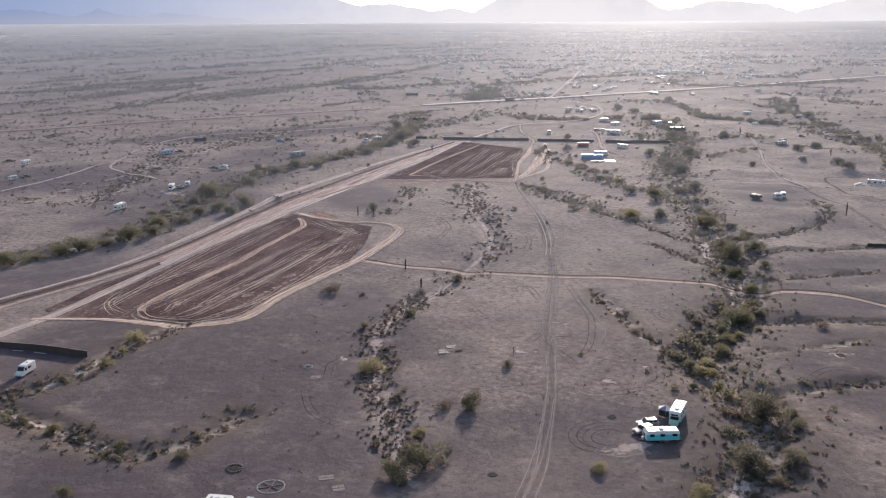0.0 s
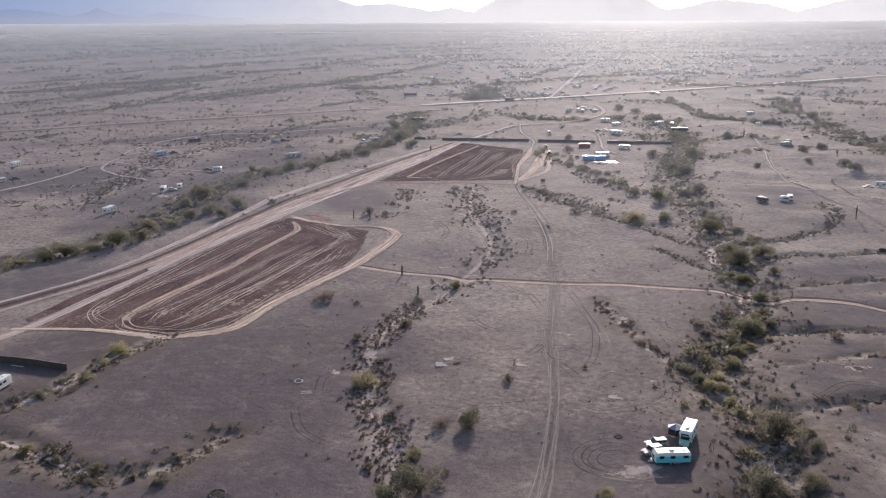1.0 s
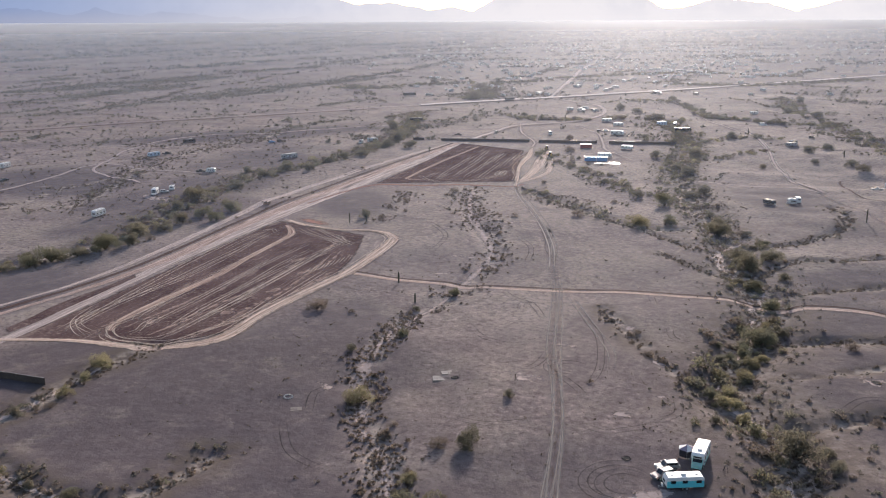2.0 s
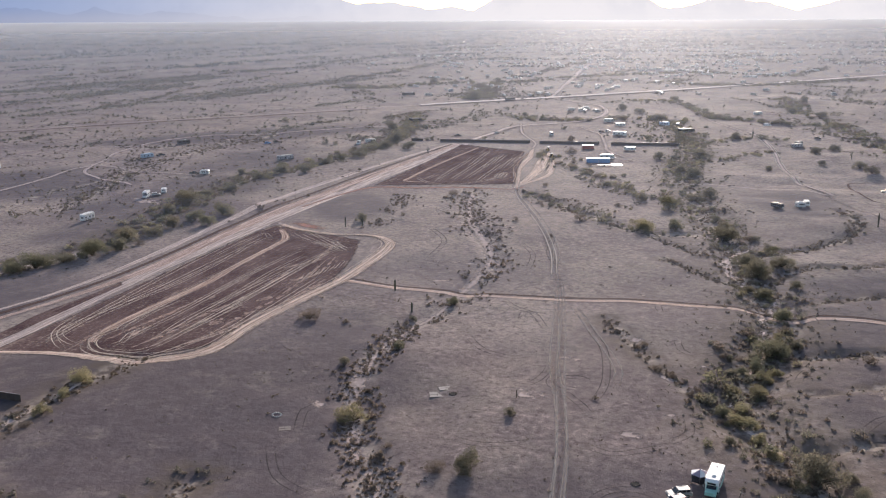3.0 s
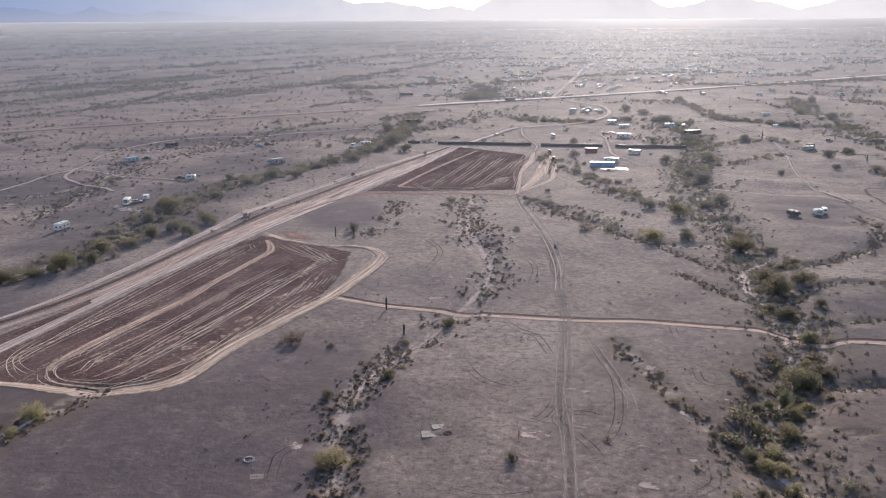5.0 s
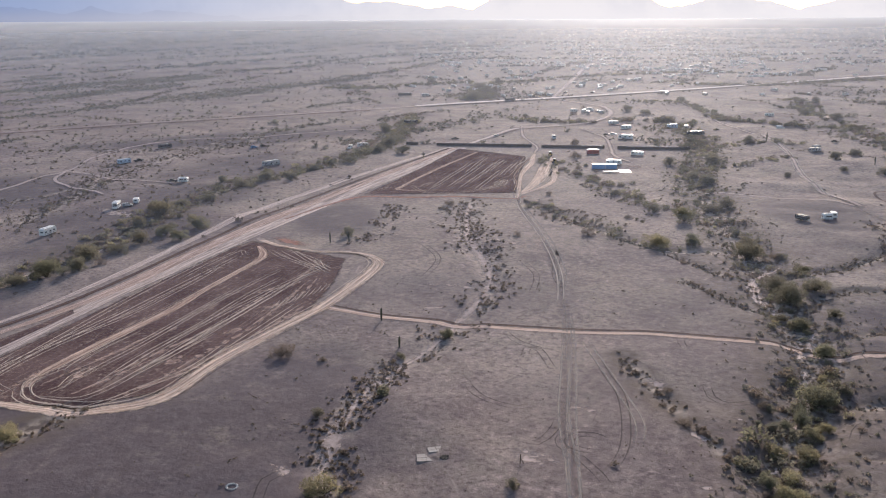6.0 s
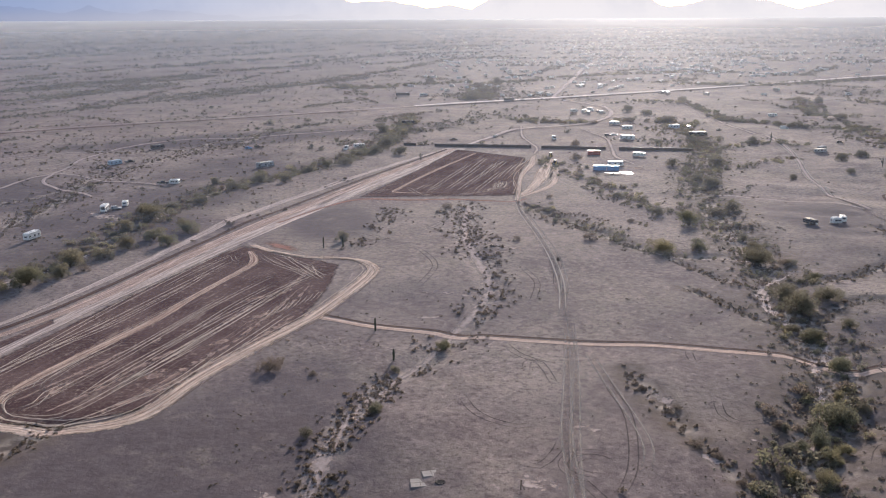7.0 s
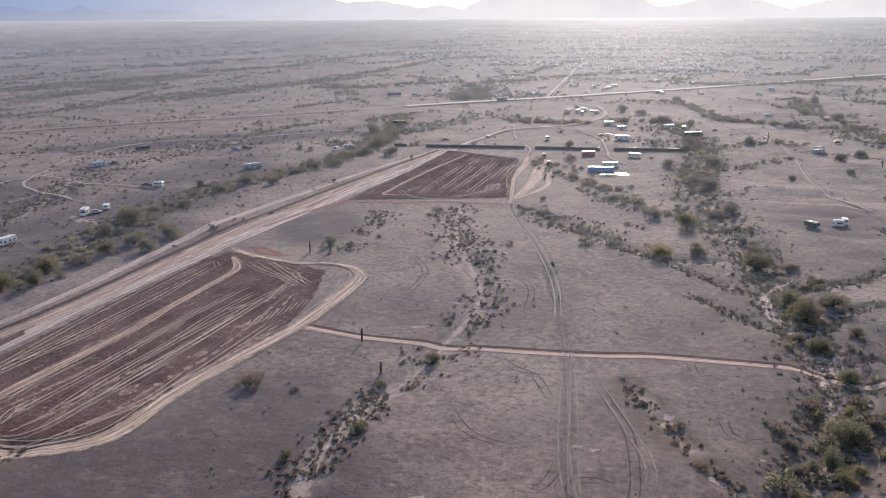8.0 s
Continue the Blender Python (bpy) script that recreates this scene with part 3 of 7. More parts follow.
strip("red_bank", [(-62, 438), (-48, 467), (-33, 486), (-10, 484), (12, 485), (35, 479), (43, 486)], (3, 4, 8, 8, 7, 4, 3), M_RED, "reddish soil bank along the graded patch", 0.10, "dirt berm")
patch("red_bank", [(-66, 411), (-42, 388)], 7.0, M_RED, "reddish soil spilled beside the tan windrow", 0.07)
strip("wheel_lines", [(-92, 262), (-92, 270), (-86, 289), (-76, 316), (-69, 343), (-61.5, 369), (-60, 380), (-64, 393)], (4, 5, 6, 6, 5, 5, 6, 4), M_TURNED, "broad tan wheel tracks across graded soil", 0.08, "wheel tracks", 9)
for line, wide in (([(-101, 258), (-104, 264), (-103, 270), (-98, 296), (-88, 341), (-73, 395)], 2.4), ([(-59, 262), (-69, 254), (-83, 254), (-89, 257), (-92, 264), (-89, 272)], 2.6), ([(-65, 402), (-54, 392), (-45, 376), (-37, 362), (-31, 352)], 2.2),
                   ([(-60, 390), (-50, 384), (-40, 372), (-34, 366)], 2.2), ([(-60, 259), (-70, 251.5), (-84, 252), (-92, 257), (-94, 266)], 2.4), ([(-88, 258), (-84, 262), (-84, 268), (-80, 276)], 2.2)):
    strip("wheel_lines", line, wide, M_RUT_TAN, "paired pale wheel lines across graded soil", 0.12, "wheel tracks", 13)
for shift in (-2.6, -1.0, 0.9, 2.4):
    line = [(x + shift * 0.8, y - shift * 0.45) for x, y in ((-84, 251), (-69, 250.5), (-59, 257), (-52, 277), (-42, 299), (-32, 320), (-26, 338), (-20.5, 356), (-19, 368), (-24, 378), (-34, 383), (-46, 385), (-58, 393))]
    strip("wheel_lines", line, 1.9, M_RUT_RED if shift in (-1.0, 2.4) else M_RUT_TAN, "wheel lines pressed along the soil windrow", 0.16, "wheel tracks", 13)
for k in range(9):
    x0, y0 = -46 + 1.5 * k, 318 + 2.2 * k
    strip("wheel_lines", [(x0, y0), (x0 + 1.2, y0 + 5), (x0 + 1.5, y0 + 10)], 1.6, M_RUT_TAN, "short pale wheel lines turning on graded soil", 0.13, "wheel tracks", 13)
field("field_3", [(-122, 263), (-119, 274), (-115.8, 288), (-108, 306), (-103.6, 320)], [(-119.5, 260), (-116, 268), (-112.4, 280), (-106.2, 301), (-101.8, 316)], (43, 141), "narrow tongue of dark graded soil between two lanes", 0.13)
ROW_LINES = [[(-108, 257), (-106, 265), (-102, 279), (-96, 296), (-89, 316), (-86, 327)], [(-105, 256), (-103, 264), (-100, 278), (-94, 296), (-85, 316), (-75, 351), (-71, 374)], [(-83, 343), (-78, 363), (-70, 386), (-67, 381), (-61, 374)],
             [(-77, 259), (-72, 281), (-64, 304), (-56, 332), (-46, 358)], [(-75, 263), (-70, 282), (-62, 307), (-52, 332), (-40, 358), (-31, 372)], [(-70, 265), (-64, 288), (-54, 315), (-43, 349), (-33, 365)], [(-86, 257), (-80, 274), (-74, 291), (-65, 322), (-55, 350), (-48, 366)]]
TURN_LINES = [[(-93, 256), (-98, 258), (-102, 263), (-105, 270), (-105, 278), (-103, 289)], [(-92, 258), (-98, 262), (-103, 268), (-104, 274), (-102, 282)], [(-85, 268), (-88, 272), (-88, 276), (-86, 282), (-80, 299)], [(-84, 269), (-86.5, 274), (-86, 278), (-84, 286), (-77, 306)],
              [(-89, 256), (-92.5, 263), (-92, 267), (-85, 279)], [(-91, 253), (-87, 256), (-79, 255), (-74, 259), (-68, 274), (-61, 291), (-56, 304)], [(-91, 251), (-83, 251.5), (-72, 253), (-65, 262), (-57, 274), (-51, 296)]]
CORNER_LINES = [[(-62, 392), (-53, 377), (-43, 366), (-34, 352)], [(-58, 389), (-46, 371), (-36, 360)], [(-42, 375), (-34, 361), (-30, 366)], [(-41, 377), (-36, 360), (-31, 356)]]
for line in ROW_LINES:
    strip("wheel_lines", line, 2.0, M_RUT_TAN, "paired pale wheel lines across graded soil", 0.13, "wheel tracks", 13)
for line in TURN_LINES + CORNER_LINES:
    strip("wheel_lines", line, 2.2, M_RUT_TAN, "paired pale wheel lines turning on graded soil", 0.14, "wheel tracks", 13)
for line, wide in (([(-84, 264), (-82, 274), (-80, 279)], 4), ([(-65, 273), (-62, 279), (-60, 284)], 5), ([(-57, 332), (-53, 337), (-47, 341)], 4), ([(-65, 264), (-56, 269), (-52, 279)], 5), ([(-50, 312), (-46, 320), (-43, 330)], 4), ([(-72, 297), (-68, 306)], 2.5), ([(-45, 340), (-41, 350)], 3), ([(-96, 262), (-92, 272)], 3),
                   ([(-56, 296), (-50, 304)], 4), ([(-40, 366), (-36, 370)], 3)):
    patch("turned_soil", line, wide, M_SCUFF, "turned tan soil on the graded patch", 0.10)
FAR_LINES = [[(-17.6, 512), (-12.7, 514), (-5, 496), (7, 493), (18, 498), (30, 510), (38, 517)], [(-35, 497), (-24, 526), (-12, 548)], [(-28, 499), (-21, 512)], [(15, 543), (25, 585), (32, 613)], [(24, 538), (30, 567), (41, 603)], [(29, 549), (38, 584), (43, 600)],
             [(11, 500), (19, 528), (31, 571), (35, 594)], [(33, 534), (40, 563), (47, 589)], [(37, 543), (44, 571), (50, 593)], [(28, 510), (33, 526), (30, 512), (36, 528), (32, 504)], [(-8, 505), (-4, 517), (1, 525)], [(-3, 498), (1, 511), (7, 525)]]
for shift in (-13, -6, 7):
    FAR_LINES += [[(x + shift, y - 4 - shift * 0.5) for x, y in ((11, 503), (19, 531), (31, 574), (34, 588))][: 4 if shift < 0 else 3]]
for line in FAR_LINES:
    strip("wheel_lines", line, 2.8, M_RUT_TAN, "paired pale wheel lines across graded soil", 0.24, "wheel tracks", 13)
for line in ([(42.5, 543), (45, 563), (52, 588), (59, 602)], [(41, 499), (42, 533), (49, 573), (56, 593)], [(43, 497), (50, 510), (56, 524), (65, 562), (70, 595)], [(44, 503), (52, 520), (60, 542), (66, 579)]):
    strip("wheel_lines", line, 3.4, M_RUT_TAN, "bright churned wheel lines beside the graded field", 0.20, "wheel tracks", 13)
rows_rng = random.Random(5)
for k in range(6):
    off = 2.5 + 58 * (k + rows_rng.uniform(-0.5, 0.5)) / 6
    t0, t1 = rows_rng.uniform(0.02, 0.3), rows_rng.uniform(0.65, 1.0)
    line = []
    for j in range(7):
        t = t0 + (t1 - t0) * j / 6
        px, py = -112 + 46 * t + off * 0.956 + 0.35 * math.sin(5 * t + k), 252 + 146 * t - off * 0.292
        edge = float(np.interp(py, (251, 260, 281, 305, 330, 372), (-78, -60, -50, -39, -34.5, -34)))
        if px < edge - 1.5 and py > 254:
            line.append((px, py))
    if len(line) > 2:
        strip("wheel_lines", line, rows_rng.choice((1.5, 2.0, 2.4)), M_RUT_TAN, "paired pale wheel lines across graded soil", 0.10, "wheel tracks", 13)
for line, wide in (([(-76, 268), (-66, 288), (-58, 306)], (1, 4, 1)), ([(-64, 262), (-56, 284), (-47, 306)], (1, 5, 1)), ([(-50, 300), (-44, 322), (-40, 345)], (1, 5, 1)), ([(-80, 258), (-74, 268), (-68, 280)], (1, 4, 1)), ([(-46, 318), (-40, 330), (-37, 350)], (1, 3, 1)), ([(-70, 256), (-60, 268), (-52, 284), (-45, 298)], (2, 6, 6, 2)), ([(-48, 292), (-42, 306), (-37, 322)], (2, 7, 2)), ([(-90, 262), (-80, 282), (-73, 300)], (1, 4, 1)), ([(-60, 300), (-53, 322), (-49, 340)], (1, 3, 1)), ([(-44, 345), (-41, 358), (-40, 368)], (1, 5, 1))):
    strip("turned_soil", line, wide, M_SCUFF, "turned tan soil on the graded patch", 0.09, "soil", 7)
strip("wheel_lines", [(-4, 500), (-18, 503), (-16, 512), (-10, 532), (4, 572), (25, 626)], (3, 4, 4, 4, 4, 3), M_TURNED, "broad tan wheel tracks across graded soil", 0.20, "wheel tracks", 7)
for line, wide in (([(-12, 500), (20, 500), (38, 512)], 2.2), ([(38, 498), (41, 520), (42, 545), (55, 600)], 2.4), ([(30, 510), (35, 520), (33, 530), (40, 545), (52, 604)], 2.0)):
    strip("wheel_lines", line, wide, M_TYRE, "thin pale wheel lines across graded soil", 0.23, "wheel tracks", 7)
strip("cross_track", [(-34, 322), (-24, 317), (-13, 312), (3, 307), (37, 299), (66, 295), (92, 287), (101, 280), (112, 280), (125, 276), (137, 264), (150, 245)], 3.8, M_CROSS,
      "tan dirt track across the desert floor", 0.10, "dirt track")
strip("track_bank", [(-30, 323), (-13, 314.4), (3, 309.4), (37, 301.6), (66, 297.5), (92, 289.6), (101, 282.6), (112, 282.4), (125, 278.4), (137, 266)], 1.3, M_DARKSTRIP, "low dark bank along the tan track", 0.12, "dirt berm")
strip("two_track", [(8, 120), (14, 151), (20, 169), (25.5, 198), (29, 241), (37, 299), (41, 365), (40, 417), (38, 468), (42, 513)], (7, 7, 7, 7, 8, 9, 9, 7, 6, 5), M_TWO,
      "worn two-track path with pale ruts", 0.07, "dirt track", 9)
for line, wide in (([(9, 130), (18, 159), (22, 180), (25, 198), (27.5, 222), (29, 245), (33, 272), (37, 299), (38.5, 316)], 2.9),
                   ([(7, 130), (17, 161), (24, 193), (27, 214), (30, 240), (34, 268), (38.5, 305), (40, 322)], 2.6)):
    strip("wheel_ruts", line, wide, M_RUT_PALE, "pale twin wheel ruts worn into gravel", 0.10, "wheel tracks", 13)
strip("wheel_ruts", [(37.5, 318), (41, 345), (42, 370), (40.5, 417), (38, 468), (42, 510)], 2.4, M_RUT_BRIGHT, "pale worn twin ruts of the two-track path", 0.11, "wheel tracks", 13)
strip("wheel_ruts", [(39, 330), (42.5, 350), (43.5, 372), (42, 417), (39.5, 460)], 2.8, M_RUT_PALE, "pale worn twin ruts of the two-track path", 0.12, "wheel tracks", 13)
strip("yard_track", [(38, 482), (40, 492), (45, 503), (53, 530), (59, 560), (66, 595), (68, 606)], (3, 5, 8, 11, 13, 10, 3), M_BORDER, "churned tan earth beside the graded patch", 0.08, "dirt track")
strip("yard_track", [(41, 490), (45, 496), (54, 510), (61, 529), (66, 565), (68, 582)], (2, 4, 6, 6, 6, 2), M_BORDER, "churned tan earth beside the graded patch", 0.11, "dirt track")
strip("yard_track", [(39, 488), (40, 496), (45, 543), (54, 580), (57, 601), (60, 618)], (2, 4, 6, 7, 6, 3), M_BORDER, "churned tan earth beside the graded patch", 0.10, "dirt track")
strip("highway", [(-20, 915), (33, 947), (168, 1023), (364, 1146), (638, 1326), (1100, 1640)], (10, 13, 13, 12, 11, 11), M_ROAD, "straight graded desert road with sun glint painted into its pale colour", 1.1, "road")
strip("highway", [(-700, 560), (-520, 640), (-349, 717), (-258, 776), (-156, 835), (-20, 915)], (6, 6, 7, 7, 9, 10), M_CAMP, "straight tan stretch of desert road", 0.8, "road")
strip("highway_shoulder", [(-700, 576), (-520, 655), (-349, 731), (-258, 790), (-156, 849), (-60, 905)], 3.0, M_CAMP, "pale track beside the desert road", 0.75, "dirt track")
strip("highway_shoulder", [(-700, 545), (-520, 626), (-349, 705), (-258, 764), (-156, 823), (-60, 880)], 4.5, M_DARKSTRIP, "dark drain beside the desert road", 0.75, "ditch")
strip("far_road", [(426, 2204), (320, 1740), (242, 1560), (160, 1198), (115, 992)], (22, 20, 20, 16, 10), M_CAMP, "pale dirt road through the far camps", 1.0, "road")
strip("loop_road", [(115, 990), (140, 928), (151, 895), (145, 837), (122, 784), (93, 759), (70, 749), (56, 737), (41, 708), (19, 655)], 11.0, M_CAMP, "pale curving dirt road behind the screen wall", 0.7, "dirt track")
strip("gate_track", [(64, 760), (60, 700), (64, 648), (60, 620)], 6.0, M_FAINT, "pale dirt track through the gap in the screen wall", 0.5, "dirt track")
strip("gate_track", [(106, 740), (114, 690), (110, 640), (106, 604), (112, 580)], (5, 6, 7, 8, 4), M_FAINT, "pale dirt track through the yard gate", 0.5, "dirt track")
for line, wide, label in (([(-228, 460), (-218, 493), (-212, 518), (-209, 545), (-203, 565), (-204, 625), (-193, 664), (-174, 687), (-144, 698), (-114, 713), (-84, 733), (0, 760), (69, 757)], 4.5, "pale dirt track between camps"),
                          ([(-330, 540), (-267, 596), (-248, 616), (-223, 635), (-206, 640)], 4.0, "pale dirt track between camps"), ([(-203, 560), (-198, 535), (-184, 517), (-170, 508), (-159, 496)], 3.6, "pale dirt track curving between camps"),
                          ([(-203, 562), (-186, 552), (-165, 536), (-143, 526), (-129, 521)], 3.4, "pale dirt track to a parked pickup")):
    strip("camp_track", line, wide * 1.2, M_CAMPSOFT, label, 0.4, "dirt track")
strip("ridge_track", [(240, 1000), (234, 960), (222, 803), (218, 720), (222, 680), (210, 606), (195, 548), (185, 495), (186, 478), (188, 460)], (5, 5, 7, 8, 8, 7, 6, 6, 7, 9), M_FAINT,
      "curving two-track path over a low rise", 0.4, "dirt track")
strip("wheel_ruts", [(221, 675), (210, 606), (195, 548), (185, 495), (182, 488)], 4.0, M_RUT_BRIGHT, "pale twin wheel ruts on a curving path", 0.5, "wheel tracks", 13)
strip("ridge_track", [(185, 488), (185, 452), (187, 416), (182, 368), (176, 330)], (6, 9, 10, 9, 8), M_TWO, "broad faint track over the gravel rise", 0.12, "dirt track")
strip("berm_line", [(212, 440), (205, 446), (203.6, 459), (207.5, 484), (212, 498), (222, 501)], 1.6, M_DARKSTRIP, "low dark berm round a camp", 0.14, "dirt berm")
strip("ridge_track", [(130, 496), (144, 490), (160, 482), (177, 474), (186, 462)], 4.5, M_CAMPSOFT, "faint pale track across the rise", 0.13, "dirt track")
for line, wide in (([(-281, 1070), (-240, 1115), (-193, 1155)], 5.0), ([(-150, 1048), (-128, 1070), (-114, 1108)], 6.0), ([(-286, 961), (-270, 985), (-263, 1026)], 7.0)):
    strip("camp_track", line, wide, M_CAMP, "short pale track among far brush", 0.9, "dirt track")
# wheel marks on the open gravel
CIRCLE = [(math.cos(k * 0.5236), math.sin(k * 0.5236)) for k in range(13)]
MARKS = [[(41, 293), (42, 268), (43, 254), (40, 234), (36, 223), (32, 218)], [(24, 280), (25, 286), (28, 285), (30, 270)], [(28, 244), (26, 238), (22, 232), (18, 235)], [(29, 227), (32, 219), (33, 214)],
         [(29, 201), (34, 196), (40, 197), (48, 200)], [(-29, 208), (-29, 219), (-25, 223)], [(64, 262), (63, 255), (66, 251), (73, 253)], [(66, 293), (65, 286), (69, 285)], [(85, 233), (90, 241), (97, 243)],
         [(96, 176), (91, 168), (92, 158), (98, 150)]]
MARKS += [[(8, 268), (12, 256), (20, 250), (27, 252)], [(46, 200), (52, 205), (54, 214)], [(-22, 182), (-30, 190), (-34, 204)], [(44, 330), (40, 350), (45, 380)],
         [(30, 330), (34, 352), (30, 372)], [(20, 300), (24, 290), (33, 282)], [(88, 206), (96, 212), (106, 210)], [(100, 190), (108, 184), (118, 186)], [(-4, 345), (2, 372), (-6, 400)],
         [(2, 205), (10, 201), (22, 203)], [(112, 250), (118, 240), (128, 238)]]
for cx, cy, radius in ((32, 232, 5.5), (32, 232, 3.6), (34, 176, 7.0), (34.5, 175, 4.6), (120, 205, 5.0)):
    MARKS.append([(cx + radius * a, cy + radius * b) for a, b in CIRCLE[:11]])
for line in MARKS:
    strip("wheel_ruts", line, 2.5, M_RUT_DARK, "thin dark twin wheel marks curving over gravel", 0.08, "wheel tracks", 13)
for line in ([(40, 294), (43, 262), (44, 240), (40, 226)], [(30, 170), (36, 167), (42, 170)], [(-4, 420), (6, 445), (4, 470)], [(-26, 420), (-12, 405), (2, 398)]):
    strip("wheel_ruts", line, 2.5, M_RUT_PALE, "thin pale twin wheel marks over gravel", 0.09, "wheel tracks", 13)
BARE = [([(29.5, 251), (32.5, 248), (36, 245.5)], (1.5, 3.4, 1.5)), ([(17.0, 227), (21, 226), (25.5, 225)], (2, 6.5, 2.5)), ([(62, 304), (65, 303)], (1.5, 1)), ([(64, 243.5), (67, 243)], (1.5, 1)), ([(49, 214), (52, 213.5)], (1.8, 1)), ([(-30, 226), (-24, 220)], (2, 3)), ([(98, 224), (103, 222), (108, 221)], (3, 6, 3))]
BARE += [([(-5, 345), (8, 340), (24, 336)], (2, 4, 2)), ([(-2, 415), (20, 390), (48, 375)], (3, 5, 3)), ([(36, 206), (43, 202)], (2, 3)), ([(45, 170), (38, 168), (30, 170)], (4, 7, 3)),
                   ([(110, 505), (124, 497)], (5, 5)), ([(51, 267), (53, 262), (54, 257)], (0.3, 3.5, 0.3)), ([(53, 241), (54.5, 235), (57, 230)], (0.3, 3.5, 0.3)), ([(60, 224), (62.5, 219), (64, 214)], (0.3, 3, 0.3)), ([(-10, 320), (-1, 318), (10, 322)], (2, 3, 2)), ([(-160, 470), (-140, 445), (-118, 437)], (4, 8, 4))]
for line, wide in BARE:
    patch("bleached_patch", line, max(wide), M_BARE, "bleached pale patch of bare gravel")
strip("hummock_soil", [(16, 472), (13, 411), (19, 350), (8, 310), (0, 288), (-8, 273), (-16, 252), (-19, 232), (-17, 205), (-12, 189), (-9, 172)], (12, 14, 13, 9, 6, 7, 11, 14, 12, 9, 8), M_PATCH,
      "pale soil between dark hummocks", 0.05, "soil", 9)
# bare sand in the wash beds
for line, wide in (([(117, 363), (109, 356), (101, 343), (99, 331), (100, 317), (102, 306)], (2, 4, 6, 5, 6, 3)), ([(103, 300), (99, 289), (97, 282)], (3, 6, 3)), ([(106, 345), (100, 336), (97, 326)], (2, 5, 2)), ([(98, 296), (95, 287), (92, 279)], (2, 5, 2)), ([(90, 272), (87, 262), (83, 252), (76, 241)], (3, 5, 4, 2)), ([(70, 228), (64, 220), (67, 208), (70, 196)], (2, 3, 3, 2)),
                   ([(66, 178), (62, 165), (54, 152), (46, 138)], (2, 4, 6, 5))):
    strip("wash_sand", line, wide, M_SAND, "bare pale sand in a wash bed", 0.06, "sand", 7)
for line, wide in (([(112, 385), (98, 382), (84, 386), (74, 396)], (3, 4, 3, 3)), 
                   ([(-84, 240), (-89, 222), (-96, 205)], (2, 3, 3)), ([(-96, 187), (-84, 180), (-68, 170)], (2, 3, 3)), ([(-150, 340), (-130, 366), (-120, 400)], (3, 4, 3))):
    strip("wash_sand", line, wide, M_SAND, "bare pale sand in a wash bed", 0.06, "sand", 7)


# ---- distant mountains ----
def mountain(name, ridge, y, label, material=M_MOUNT, seed=0):
    """A far range: ridge gives (x, height) of its crest; slopes run down to both sides."""
    line = np.array(ridge, float)
    xs = np.arange(line[0, 0], line[-1, 0], 12.0)
    crest = np.interp(xs, line[:, 0], line[:, 1])
    crest = crest + 9.0 * vn(xs, xs * 0, 70, 22 + seed) + 5.0 * vn(xs, xs * 0, 33, 20 + seed) + 2.5 * vn(xs, xs * 0, 17, 21 + seed)
    rows = np.linspace(-1, 1, 17)
    verts = np.zeros((len(xs), len(rows), 3))
    for k, r in enumerate(rows):
        fall = 1 - abs(r) ** 0.8
        rough = 1 + 0.25 * vn(xs, xs * 0 + 40 * k, 60, 30 + seed) * (abs(r) < 0.99) * (abs(r) > 0.05)
        verts[:, k] = np.stack([xs, y + 90 * r + 0 * xs, 38 + np.maximum((crest - 38) * fall * rough, -12 * abs(r))], 1)
    ob = new(name, arrays_mesh(name, verts.reshape(-1, 3), grid_faces(len(xs), len(rows)), material, smooth=True))
    return tagged(ob, label, "mountain", kind="structure")


# these ranges glow; haze and sunward brightness sit in their emission colour
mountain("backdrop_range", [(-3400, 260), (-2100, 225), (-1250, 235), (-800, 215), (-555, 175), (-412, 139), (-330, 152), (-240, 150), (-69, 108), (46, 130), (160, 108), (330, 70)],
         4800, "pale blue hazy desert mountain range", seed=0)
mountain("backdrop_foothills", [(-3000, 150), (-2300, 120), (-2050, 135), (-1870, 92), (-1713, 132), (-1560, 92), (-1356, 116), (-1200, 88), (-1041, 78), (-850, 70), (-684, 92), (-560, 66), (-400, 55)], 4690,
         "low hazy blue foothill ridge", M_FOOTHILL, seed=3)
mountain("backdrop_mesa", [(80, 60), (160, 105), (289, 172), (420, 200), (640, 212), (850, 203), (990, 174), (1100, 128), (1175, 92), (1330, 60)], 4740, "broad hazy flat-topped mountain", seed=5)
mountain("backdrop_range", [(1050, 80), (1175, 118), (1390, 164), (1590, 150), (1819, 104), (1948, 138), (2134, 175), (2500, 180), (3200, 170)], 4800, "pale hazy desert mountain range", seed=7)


# ---- added sheets that stand in for air haze over the far plain ----
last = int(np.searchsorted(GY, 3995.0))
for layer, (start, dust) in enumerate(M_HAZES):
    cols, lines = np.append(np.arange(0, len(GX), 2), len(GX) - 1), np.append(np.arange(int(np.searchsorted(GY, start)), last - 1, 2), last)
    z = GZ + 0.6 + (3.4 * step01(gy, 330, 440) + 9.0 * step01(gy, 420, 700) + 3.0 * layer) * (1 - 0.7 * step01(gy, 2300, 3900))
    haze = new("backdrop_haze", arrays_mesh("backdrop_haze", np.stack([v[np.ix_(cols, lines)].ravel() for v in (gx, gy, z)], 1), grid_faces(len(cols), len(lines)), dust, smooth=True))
    tagged(haze, "thin pale sheet standing in for air haze over the far plain", "haze", kind="structure")


